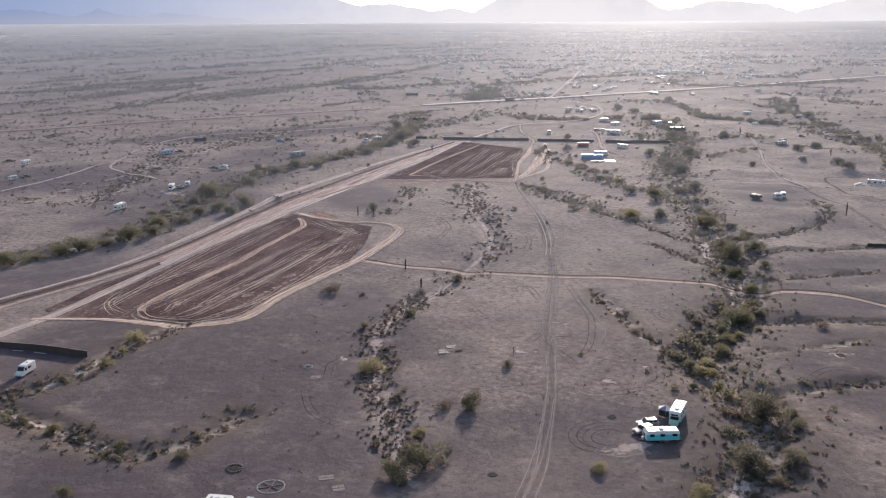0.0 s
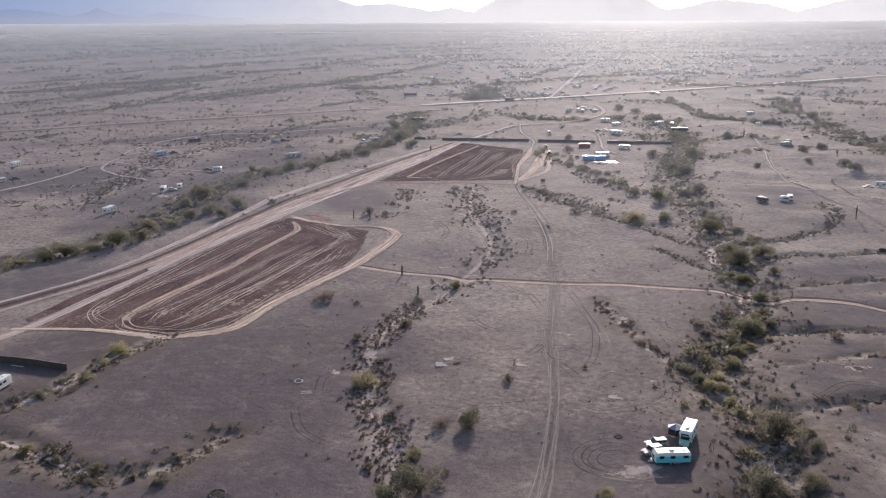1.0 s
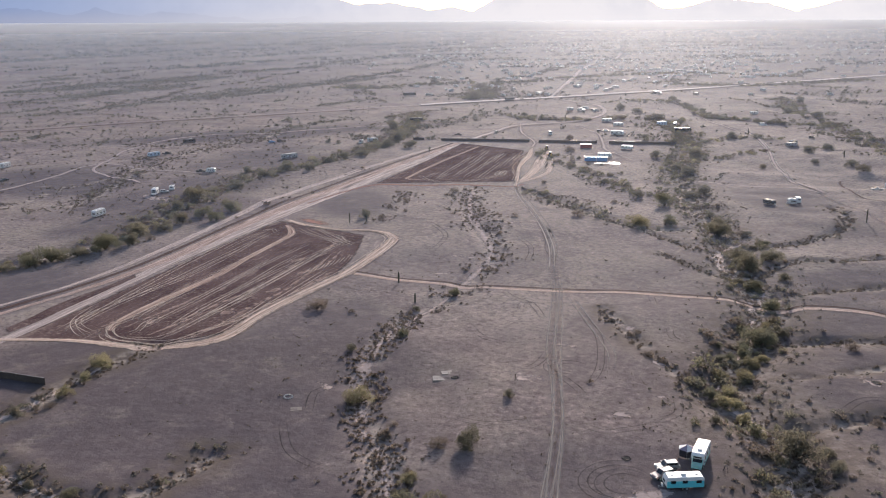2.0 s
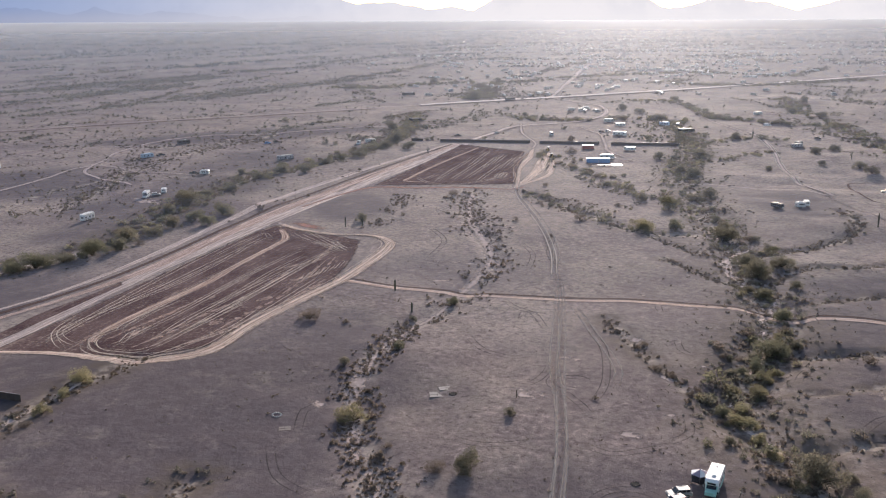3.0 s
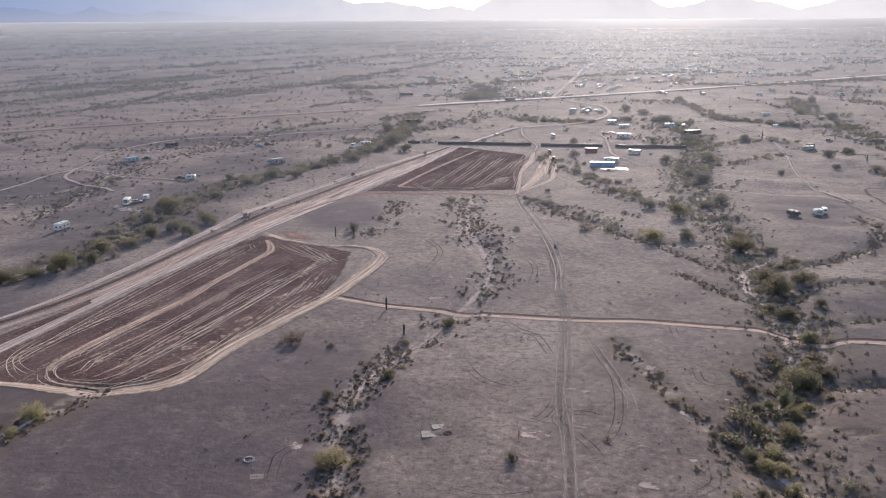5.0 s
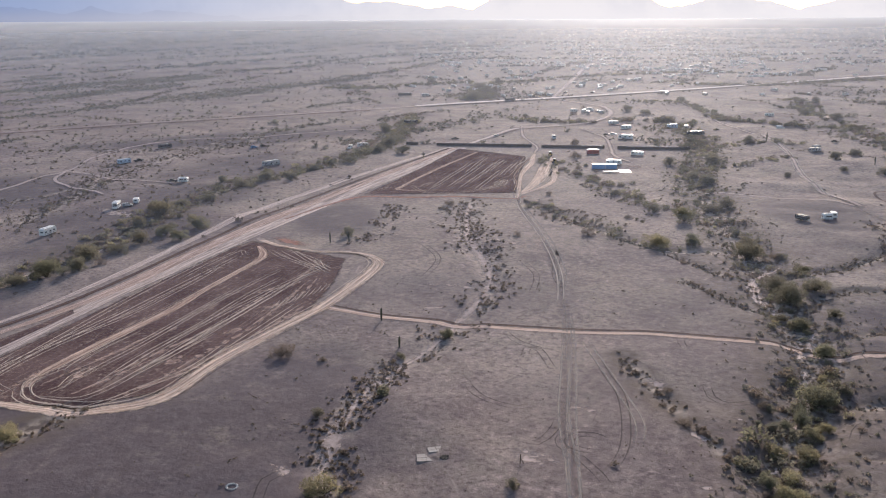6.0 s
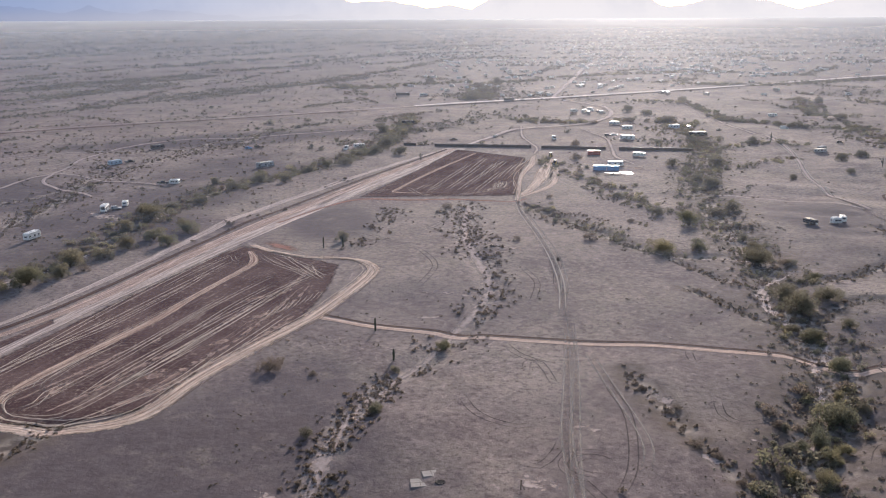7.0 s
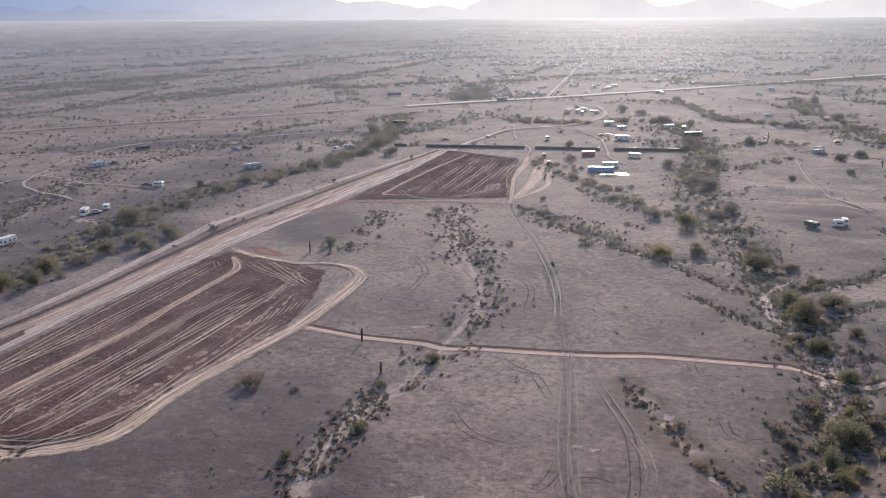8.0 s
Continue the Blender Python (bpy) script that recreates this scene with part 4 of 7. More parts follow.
# ---- plants ----
def leaf_quads(rng, lobes, count, leaf):
    """Many small bent leaf sprays in a few rounded lobes. lobes: x, y, z, radius, flattening."""
    lob = np.array(lobes, float)
    pick = rng.choice(len(lob), count, p=lob[:, 3] ** 2 / (lob[:, 3] ** 2).sum())
    way = rng.normal(size=(count, 3))
    way /= np.linalg.norm(way, axis=1)[:, None]
    dist = rng.uniform(0.45, 1.05, count) ** 0.7 * rng.uniform(0.85, 1.12, count)
    c = lob[pick, :3] + way * (lob[pick, 3] * dist)[:, None] * np.stack([np.ones(count), np.ones(count), lob[pick, 4]], 1)
    c[:, 2] = np.maximum(c[:, 2], 0.1 * leaf)
    a = rng.normal(size=(count, 3))
    a /= np.linalg.norm(a, axis=1)[:, None]
    b = np.cross(a, way + 0.6 * rng.normal(size=(count, 3)))
    b /= np.linalg.norm(b, axis=1)[:, None] + 1e-6
    s = leaf * rng.uniform(0.6, 1.5, count)[:, None]
    quad = np.stack([c - a * s, c - b * s * 0.5, c + a * s, c + b * s * 0.6 + 0.2 * s * way], 1)
    return quad.reshape(-1, 3), np.arange(count * 4).reshape(-1, 4)


def limb(bm, a, b, ra, rb, sides=5):
    a, b = Vector(a), Vector(b)
    turn = (b - a).to_track_quat("Z", "Y").to_matrix()
    rings = [[bm.verts.new(p + turn @ Vector((math.cos(6.2832 * k / sides) * r, math.sin(6.2832 * k / sides) * r, 0))) for k in range(sides)] for p, r in ((a, ra), (b, rb))]
    for k in range(sides):
        bm.faces.new((rings[0][k], rings[0][(k + 1) % sides], rings[1][(k + 1) % sides], rings[1][k]))
    bm.faces.new(rings[1])


KINDS = {  # name, label, category, leaf material, lobes, height over radius, leaf count, leaf size
    0: ("palo_verde_tree", "green rounded palo verde tree with low branches", "tree", M_PALO, 11, 1.0, 4600, 0.030),
    1: ("yellow_bush", "yellow-green spreading desert bush", "bush", M_YELLOW, 10, 0.8, 4400, 0.029),
    2: ("ironwood_tree", "dark grey-green ironwood tree with uneven crown", "tree", M_CREO, 11, 0.95, 4600, 0.030),
    3: ("dry_shrub", "dark brown dry shrub with bare twigs", "shrub", M_DRY, 8, 0.8, 2400, 0.030),
}
made_plants = {}


def plant(kind, x, y, r, seed):
    """A woody plant of crown radius r: trunk, limbs and leaf crown. Four shapes of each kind, then copies."""
    name, label, category, leaf, n_lobes, tall, count, size = KINDS[kind]
    shape = (kind, seed % 4)
    rng = np.random.RandomState(seed)
    m = pose(x, y, float(hz(x, y)) - 0.05, 0, 0, rng.uniform(0, 360)) @ Matrix.Diagonal((r, r * rng.uniform(0.8, 1.1), r * rng.uniform(0.8, 1.15), 1))
    if shape in made_plants:
        return copy_thing(made_plants[shape], pose(*m.translation) @ m.to_quaternion().to_matrix().to_4x4() @ Matrix.Diagonal([a / b for a, b in zip(m.to_scale(), made_plants[shape].scale)] + [1]))
    ob = thing(name, label, category, m)
    lobes, bm = [], bmesh.new()
    for k in range(n_lobes):
        ang, out = rng.uniform(0, 6.2832), rng.uniform(0.15, 0.75) if k else 0
        p = (out * math.cos(ang), out * math.sin(ang), tall * rng.uniform(0.35, 0.75) * (1.1 - 0.4 * out))
        lobes.append((*p, rng.uniform(0.26, 0.46), rng.uniform(0.7, 0.95)))
        mid = (p[0] * 0.35 + rng.uniform(-0.05, 0.05), p[1] * 0.35, p[2] * 0.5)
        limb(bm, (rng.uniform(-0.04, 0.04), rng.uniform(-0.04, 0.04), -0.05), mid, 0.035, 0.022)
        limb(bm, mid, p, 0.022, 0.008)
    for k in range(5):
        ang = rng.uniform(0, 6.2832)
        lobes.append((0.7 * math.cos(ang), 0.7 * math.sin(ang), 0.12, rng.uniform(0.14, 0.26), 0.8))
    part("trunk", bm, M_BARK, ob)
    v, f = leaf_quads(rng, lobes, count, size)
    crown = new("crown", arrays_mesh("crown", v, f, leaf))
    crown.parent = ob
    made_plants[shape] = ob
    return ob


CENTRAL = [(-4, 165, 5.8, 0), (-10, 159.5, 4.0, 0), (6, 191.5, 4.0, 0), (-6, 177, 2.7, 1), (-18, 216, 4.1, 1), (-23, 246, 2.0, 2), (-10, 258, 2.2, 0), (5, 297, 2.7, 0), (16, 215, 1.7, 2),
           (0, 192, 2.5, 3), (-37, 282, 4.1, 3), (1, 171, 1.1, 3), (-33, 408, 3.5, 2), (30, 161, 2.1, 1), (32, 403, 2.1, 3), (-26, 279, 1.5, 3), (-11, 198, 1.3, 3), (-10, 201, 1.4, 3), (-7, 282, 1.5, 2), (58, 226, 1.6, 3), (56, 236, 1.4, 3), (62, 215, 1.5, 3), (51, 250, 1.2, 3)]
RIGHT_WASH = [(59.5, 163, 5.6, 2), (70.5, 186, 5.8, 2), (69, 163, 3.4, 2), (65, 213, 3.6, 1), (66, 204, 2.6, 1), (74, 228, 3.5, 1), (69, 231, 2.6, 1), (86, 254, 6.0, 0), (100, 283, 3.3, 0), (107, 327, 6.3, 2), (112, 380, 6.0, 2),
              (118, 335, 4.5, 2), (82, 393, 6.4, 1), (103, 433, 6.0, 0), (96, 392, 3.6, 0), (122, 458, 5.1, 2), (130, 463, 5.2, 2), (136, 520, 6.6, 2), (159, 587, 6.1, 2), (134, 537, 4.2, 2), (94, 201, 1.8, 3),
              (107, 245, 2.4, 3), (47, 151, 3.4, 1)]
RIGHT_LOW = [(76, 179, 2.4, 2), (77, 186, 1.9, 2), (64, 157, 1.9, 1), (67, 197, 2.0, 1), (71, 197, 1.7, 3), (59, 201, 1.7, 2), (50, 186, 1.2, 3), (53, 240, 1.9, 3), (54, 258, 1.6, 3), (75, 242, 2.3, 0),
             (73, 250, 2.0, 3), (79, 238, 2.6, 1), (120, 374, 3.5, 3), (101, 304, 3.7, 0), (114, 311, 3.0, 2), (99, 311, 2.5, 2), (83, 240, 2.3, 1), (95, 260, 2.5, 2)]
LEFT_WASH = [(-157, 319, 5.9, 0), (-152, 327, 3.7, 2), (-141, 340, 6.1, 0), (-126, 354, 6.3, 0), (-122, 377, 6.8, 2), (-117, 449, 7.4, 2), (-95, 424, 6.2, 0), (-109, 398, 4.7, 2), (-96, 404, 4.7, 0), (-114, 472, 4.3, 2),
             (-97, 515, 4.3, 2), (-87, 533, 5.4, 2), (-75, 532, 4.1, 2), (-59, 579, 6.0, 0), (-50, 589, 5.2, 2), (-30, 668, 7.0, 2), (-36, 632, 5.6, 2), (-21, 625, 5.5, 0), (-38, 736, 7.3, 2), (-109, 527, 4.1, 2)]
LEFT_BRUSH = [(-114, 368, 2.9, 3), (-134, 347, 4.5, 2), (-146, 334, 4.5, 0), (-118, 361, 4.3, 2), (-131, 366, 4.0, 0), (-113, 385, 4.5, 2), (-104, 412, 4.8, 0),
             (-120, 428, 5.0, 2), (-122, 464, 4.0, 0), (-105, 482, 4.5, 2), (-165, 313, 4.5, 2), (-90, 548, 4.5, 0), (-67, 564, 4.5, 2)]
LEFT_NEAR = [(-85, 237, 4.0, 1), (-86, 228, 2.6, 1), (-86, 217, 2.5, 1), (-94, 208, 2.1, 2), (-93, 184, 2.2, 0), (-84, 179, 2.4, 1), (-67, 171, 2.0, 0), (-71, 152, 2.6, 0), (-53, 167, 1.9, 2), (-53, 177, 1.5, 3),
             (-76, 175, 1.8, 2), (-66, 166, 1.5, 3), (-87, 211, 1.8, 3)]
YARD = [(59, 404, 3.1, 3), (50, 437, 2.2, 2), (54, 488, 2.2, 3), (6, 466, 3.2, 3), (74, 543, 3.5, 3), (82, 603, 4.5, 3), (89, 651, 5.2, 3), (83, 512, 2.9, 3), (85, 488, 3.1, 2), (81, 437, 2.5, 3), (95, 451, 3.5, 2),
        (219, 550, 3.0, 2), (185, 540, 2.9, 2), (229, 585, 5.0, 2), (245, 598, 4.9, 2), (235, 538, 4.6, 2), (233, 518, 4.3, 2), (132, 576, 4.5, 2), (142, 659, 4.2, 2), (182, 790, 7.1, 2), (171, 674, 3.9, 2), (203, 657, 5.0, 2), (173, 414, 2.0, 3)]
FAR = [(47, 1128, 9.0, 2), (35, 994, 8.0, 2), (51, 1068, 7.0, 2), (72, 818, 3.6, 2), (115, 841, 3.2, 3), (131, 894, 2.8, 3), (72, 1204, 7.0, 2), (-9, 1209, 7.0, 2), (-61, 965, 3.6, 3), (-105, 1119, 6.0, 2), (-86, 1136, 5.7, 2),
       (164, 865, 6.5, 2), (175, 838, 6.0, 2), (233, 950, 4.9, 2), (232, 889, 4.6, 2), (227, 811, 4.2, 2), (233, 788, 3.6, 2), (307, 832, 6.0, 2), (348, 913, 6.0, 2), (342, 945, 5.0, 2), (314, 784, 5.3, 2)]
WASH_BRUSH = [(89, 258, 3.9, 0), (79, 244, 3.4, 0), (69, 229, 1.9, 1), (67, 219, 3.2, 1), (63, 218, 2.5, 0), (67, 212, 2.7, 1), (102, 305, 2.7, 1), (108, 340, 5.0, 2), (122, 356, 3.2, 0), (117, 394, 4.0, 2), (97, 399, 3.1, 0),
              (118, 412, 3.5, 2), (122, 374, 2.5, 2), (52, 246, 1.2, 3), (69, 242, 1.3, 2), (74, 249, 1.6, 2), (72, 241, 1.8, 2), (89, 238, 1.3, 3), (82, 241, 1.6, 1), (79, 236, 1.5, 1), (60, 229, 1.4, 3), (92, 266, 2.4, 1), (60, 159, 2.2, 2)]
count = 0
for group in (WASH_BRUSH, CENTRAL, RIGHT_WASH, RIGHT_LOW, LEFT_WASH, LEFT_BRUSH, LEFT_NEAR, YARD, FAR):
    for x, y, r, kind in group:
        plant(kind, x, y, r, 40 + count)
        count += 1


def scatter(name, x, y, r, leaves, material, label, seed, size=0.28, tall=0.8):
    """Low scrub that nobody could count: small leaf clumps joined in one mesh."""
    rng = np.random.RandomState(seed)
    shapes = []
    for k in range(6):
        lobes = [(rng.uniform(-0.5, 0.5), rng.uniform(-0.5, 0.5), rng.uniform(0.2, 0.55) * tall, rng.uniform(0.3, 0.55), 0.8) for _ in range(4)]
        shapes.append(leaf_quads(rng, lobes, leaves, size)[0])
    shapes = np.array(shapes)
    n = len(x)
    v = shapes[rng.randint(0, 6, n)]
    ang = rng.uniform(0, 6.2832, n)
    c, s = np.cos(ang)[:, None], np.sin(ang)[:, None]
    rr = r[:, None]
    out = np.stack([(v[..., 0] * c - v[..., 1] * s) * rr + x[:, None], (v[..., 0] * s + v[..., 1] * c) * rr + y[:, None], v[..., 2] * rr + hz(x, y)[:, None] - 0.03], 2)
    ob = new(name, arrays_mesh(name, out.reshape(-1, 3), np.arange(n * leaves * 4).reshape(-1, 4), material))
    return tagged(ob, label, "shrub", kind="stuff")


def near_flat(x, y, margin):
    """True on graded land and tracks, where nothing grows."""
    keep_off = np.zeros(len(x), bool)
    for line, w in zip(FLAT_LINES, (11.0, 30.0, 28.0)):
        keep_off |= line_distance(x, y, line) < w + margin
    return keep_off


def sow(seed, n, xr, yr, chance):
    rng = np.random.RandomState(seed)
    x, y = rng.uniform(*xr, n), rng.uniform(*yr, n)
    ok = rng.rand(n) < chance(x, y)
    return x[ok], y[ok]


def along_washes(x, y):
    p = np.zeros(len(x))
    for line, r, d in WASH_LINES:
        if abs(line[0, 0] - WASH_CENTRE[0][0]) < 0.1 or abs(line[0, 0] - WASH_SMALL[0][0]) < 0.1:
            continue
        dist = line_distance(x, y, line)
        p = np.maximum(p, np.exp(-(dist / (r * 1.25)) ** 2) * np.clip(0.75 + 0.9 * vn(x, y, 12, 50), 0.1, 1))
    return p


def open_floor(x, y):
    return 0.018 * (1 + vn(x, y, 30, 51)) ** 2


x, y = sow(60, 130000, (-215, 215), (135, 700), lambda x, y: np.where(near_flat(x, y, 0), 0, np.clip(np.where((x > 30) & (y < 460), 0.62, 0.7) * along_washes(x, y), 0, 1)))
r = np.random.RandomState(61).gamma(3.0, 0.20, len(x)) + 0.15
out = (x < -118) & (y > 400)
scatter("plain_brush", x[out], y[out], 0.75 * r[out], 26, M_BROWNBRUSH, "brown low brush in shallow drains between camps", 59)
x, y, r = x[~out], y[~out], r[~out]
half = np.random.RandomState(62).rand(len(x)) < 0.55
scatter("wash_scrub", x[half], y[half], 0.9 * r[half], 44, M_SCRUB, "low olive-brown scrub along the washes", 63, 0.19, 0.6)
scatter("wash_dry_scrub", x[~half], y[~half], 0.85 * r[~half], 32, M_DRY, "low dark dry scrub along the washes", 64, 0.22, 0.6)
x, y = sow(65, 60000, (-260, 300), (135, 760), lambda x, y: np.where(near_flat(x, y, 2), 0, open_floor(x, y)))
scatter("open_scrub", x, y, np.random.RandomState(66).gamma(3.0, 0.12, len(x)) + 0.12, 18, M_DRY, "scattered small dry scrub on open gravel", 67)


def drainage(x, y):
    """Far scrub gathers in long streaks that run with the slope."""
    u, v = x * 0.87 - y * 0.5, x * 0.5 + y * 0.87
    s = vn(u, v * 0.12, 22, 52) + 0.8 * vn(u, v * 0.2, 60, 53) + 0.4 * vn(x, y, 18, 54)
    left = np.clip((s - 0.34) * 2.2, 0.02, 1)
    u, v = x * 0.6 + y * 0.8, x * 0.8 - y * 0.6
    s = vn(u, v * 0.25, 40, 55) + 0.7 * vn(u, v * 0.3, 90, 56)
    right = np.clip((s - 0.55) * 1.3, 0.008, 1)
    w = step01(x - 0.06 * y, -80, 60)
    road = np.abs((y - 947) - 0.60 * (x - 33)) < 9
    return np.where(road, 0, left * (1 - w) + right * w)


def fan(x, y):
    return np.abs(x) < 0.56 * y + 60


x, y = sow(70, 190000, (-560, 560), (640, 1350), lambda x, y: np.where(fan(x, y), np.where(x < -40, 0.015 + 0.6 * drainage(x, y), 0.42 * drainage(x, y)), 0) * np.where((np.abs(x - 30) < 60) & (y < 660), 0, 1))
scatter("mid_scrub", x, y, np.random.RandomState(71).gamma(3.0, 0.33, len(x)) + 0.25, 10, M_SCRUB, "grey-green scrub in drainage streaks across the plain", 72, 0.4)
x, y = sow(73, 40000, (-300, -40), (400, 720), lambda x, y: np.where(near_flat(x, y, 6), 0, 0.03 + 0.45 * drainage(x, y)))
scatter("camp_scrub", x, y, np.random.RandomState(74).gamma(3.0, 0.17, len(x)) + 0.15, 18, M_BROWNBRUSH, "brown low scrub between the camps", 75, 0.35)
x, y = sow(76, 300000, (-1500, 1500), (1350, 2700), lambda x, y: np.where(fan(x, y), np.where(x < 0.04 * y, 0.13, 0.07) * drainage(x, y), 0))
scatter("far_scrub", x, y, np.random.RandomState(77).gamma(3.0, 0.42, len(x)) + 0.3, 6, M_BELT, "far scrub over the hazy plain", 78, 0.55)
x, y = sow(79, 60000, (-2500, 2500), (2700, 4200), lambda x, y: np.where(fan(x, y), 0.3 * drainage(x, y), 0))
scatter("farthest_scrub", x, y, np.random.RandomState(80).gamma(3.0, 0.45, len(x)) + 0.5, 5, M_BELT, "farthest scrub over the hazy plain", 81, 0.6)


# thickets along the drainage lines
THICKETS = [([(190, 960), (233, 930), (232, 870), (229, 811), (250, 770), (300, 730)], 7.0), ([(345, 960), (325, 860), (312, 784), (300, 690), (285, 600), (262, 510), (250, 470)], 11.0),
            (WASH_RIGHT_LINE, 9.0), (WASH_LEFT, 8.0), ([(60, 600), (74, 560), (82, 520), (92, 480), (100, 450)], 9.0), (WASH_YARD, 5.0), ([(60, 810), (90, 790), (120, 780), (160, 800), (185, 790)], 9.0)]
THICKETS += [([(-130, 1140), (-90, 1130), (-40, 1180), (40, 1210)], 14.0), ([(30, 980), (45, 1060), (48, 1130), (75, 1205), (140, 1260)], 15.0), ([(142, 659), (160, 640), (200, 655), (230, 640)], 8.0),
            ([(150, 560), (170, 575), (195, 590), (215, 600)], 6.0), ([(300, 1180), (380, 1150), (460, 1190), (560, 1240)], 16.0), ([(140, 1290), (220, 1330), (330, 1380), (420, 1370)], 14.0), (WASH_LOW, 3.0), (WASH_LEFT_NEAR, 3.0)]
tx, ty = [], []
for k, (line, wide) in enumerate(THICKETS):
    rng = np.random.RandomState(300 + k)
    pts = smooth_line(line, 2.0)
    n = int(len(pts) * wide * (0.27 if line is WASH_LEFT else 0.13 if line is WASH_RIGHT_LINE else 0.13))
    at = pts[rng.randint(0, len(pts), n)] + rng.normal(size=(n, 2)) * wide * 0.55
    tx.append(at[:, 0])
    ty.append(at[:, 1])
tx, ty = np.concatenate(tx), np.concatenate(ty)
ok = ~near_flat(tx, ty, 3)
tx, ty = tx[ok], ty[ok]
rng = np.random.RandomState(320)
tr = rng.gamma(4.0, 0.30, len(tx)) + 0.5 + 1.2 * step01(ty, 350, 800)
sort = rng.rand(len(tx))
for lo, hi, mat_leaf, label in ((0, 0.42, M_CREO, "grey-green brush thickets along the washes"), (0.42, 0.66, M_PALO, "green brush thickets along the washes"),
                                (0.66, 0.80, M_YELLOW, "yellowish brush thickets along the washes"), (0.80, 1.0, M_DRY, "brown brush thickets along the washes")):
    w = (sort >= lo) & (sort < hi)
    scatter("wash_thicket", tx[w], ty[w], tr[w], 140, mat_leaf, label, 330 + int(lo * 100), 0.115, 0.8)
# brush belts that follow the shallow drains of the plain: line, half width, bushes for each metre
BELTS_LEFT = [([(-733, 1568), (-694, 1610), (-629, 1666), (-554, 1743), (-494, 1828), (-384, 1935), (-322, 2059)], 9, 0.4), ([(-539, 1157), (-517, 1219), (-488, 1255), (-456, 1315), (-434, 1392), (-384, 1425), (-318, 1472), (-256, 1521), (-208, 1575)], 8, 0.45),
              ([(-433, 932), (-412, 961), (-390, 991), (-380, 1061), (-384, 1148), (-370, 1192), (-368, 1310), (-338, 1374), (-303, 1445), (-254, 1507)], 8, 0.8), ([(-327, 916), (-323, 969), (-306, 987), (-304, 1042), (-301, 1119), (-289, 1178), (-265, 1232), (-248, 1335), (-221, 1415)], 6, 0.6)]
BELTS_NEAR = [([(-349, 864), (-326, 883), (-312, 904), (-292, 943), (-264, 1005), (-239, 1053), (-226, 1115), (-176, 1128)], 6, 0.6), ([(-379, 819), (-357, 836), (-328, 849), (-288, 838), (-243, 804), (-210, 820), (-183, 833), (-156, 846)], 5, 0.5),
              ([(-344, 745), (-320, 751), (-309, 766), (-287, 781), (-254, 792), (-214, 803)], 6, 0.7), ([(-482, 1037), (-454, 1088), (-450, 1215), (-397, 1230)], 8, 0.4), ([(-586, 1323), (-544, 1400), (-507, 1459), (-479, 1537), (-420, 1590), (-363, 1679), (-280, 1793)], 8, 0.4)]
BELTS_CAMP = [([(-180, 416), (-178, 444), (-175, 462), (-173, 490), (-170, 521), (-170, 557), (-160, 588), (-149, 610), (-146, 642)], 4, 0.8), ([(-248, 560), (-245, 590), (-240, 620), (-232, 656)], 4, 0.6)]
BELTS_FAR = [([(-1036, 2213), (-941, 2306), (-838, 2405), (-707, 2450), (-520, 2615)], 14, 0.3), ([(-868, 1856), (-738, 1865), (-646, 1956), (-581, 2014), (-484, 2118), (-376, 2231)], 10, 0.35), ([(-222, 1478), (-201, 1667), (-153, 1801), (-94, 1912), (23, 2122), (164, 2315)], 12, 0.5),
             ([(-153, 1216), (-124, 1294), (-98, 1348), (-62, 1454), (-38, 1534), (-2, 1652), (61, 1748), (175, 1850)], 10, 0.8), ([(-272, 1810), (-166, 1959), (-28, 2127)], 12, 0.4), ([(-102, 2086), (24, 2221), (104, 2214)], 12, 0.5), ([(68, 1282), (110, 1323), (151, 1414), (204, 1560), (243, 1634)], 10, 0.7)]
BELTS_MID = [([(-129, 1196), (-103, 1141), (-81, 1045), (-66, 962)], 9, 0.7), ([(-24, 1310), (7, 1265), (35, 1205), (52, 1099), (47, 969), (32, 899)], 10, 0.8), ([(-7, 1026), (12, 1040), (44, 1060), (74, 1139)], 12, 1.4), ([(-56, 734), (-46, 784), (-39, 827), (-25, 850), (5, 874)], 8, 1.2),
             ([(63, 818), (80, 791), (104, 798)], 6, 0.8), ([(257, 1201), (309, 1236), (353, 1318), (410, 1435)], 12, 1.0), ([(393, 1294), (442, 1301), (484, 1310), (550, 1400), (603, 1488)], 10, 0.7), ([(516, 1730), (585, 1817), (567, 1641), (617, 1671)], 14, 0.5), ([(213, 1327), (247, 1383), (292, 1443)], 8, 0.5)]
BELTS_RIGHT = [([(234, 960), (231, 863), (238, 802), (247, 772)], 6, 0.9), ([(286, 861), (293, 836), (288, 782), (282, 721), (283, 675), (290, 645)], 11, 1.0), ([(378, 1042), (408, 1040), (415, 970), (421, 908)], 14, 0.8), ([(308, 995), (304, 914), (310, 886)], 6, 0.6), ([(391, 940), (453, 1030), (484, 1043)], 10, 0.6),
               ([(220, 620), (239, 612), (250, 587), (262, 564)], 6, 0.9), ([(394, 1655), (478, 1826), (582, 1877), (639, 1913)], 12, 0.4), ([(146, 768), (173, 832), (179, 795), (158, 719)], 10, 0.9), ([(329, 2049), (475, 2156), (636, 2272)], 14, 0.4), ([(442, 1162), (461, 1076), (503, 1073)], 10, 0.6)]
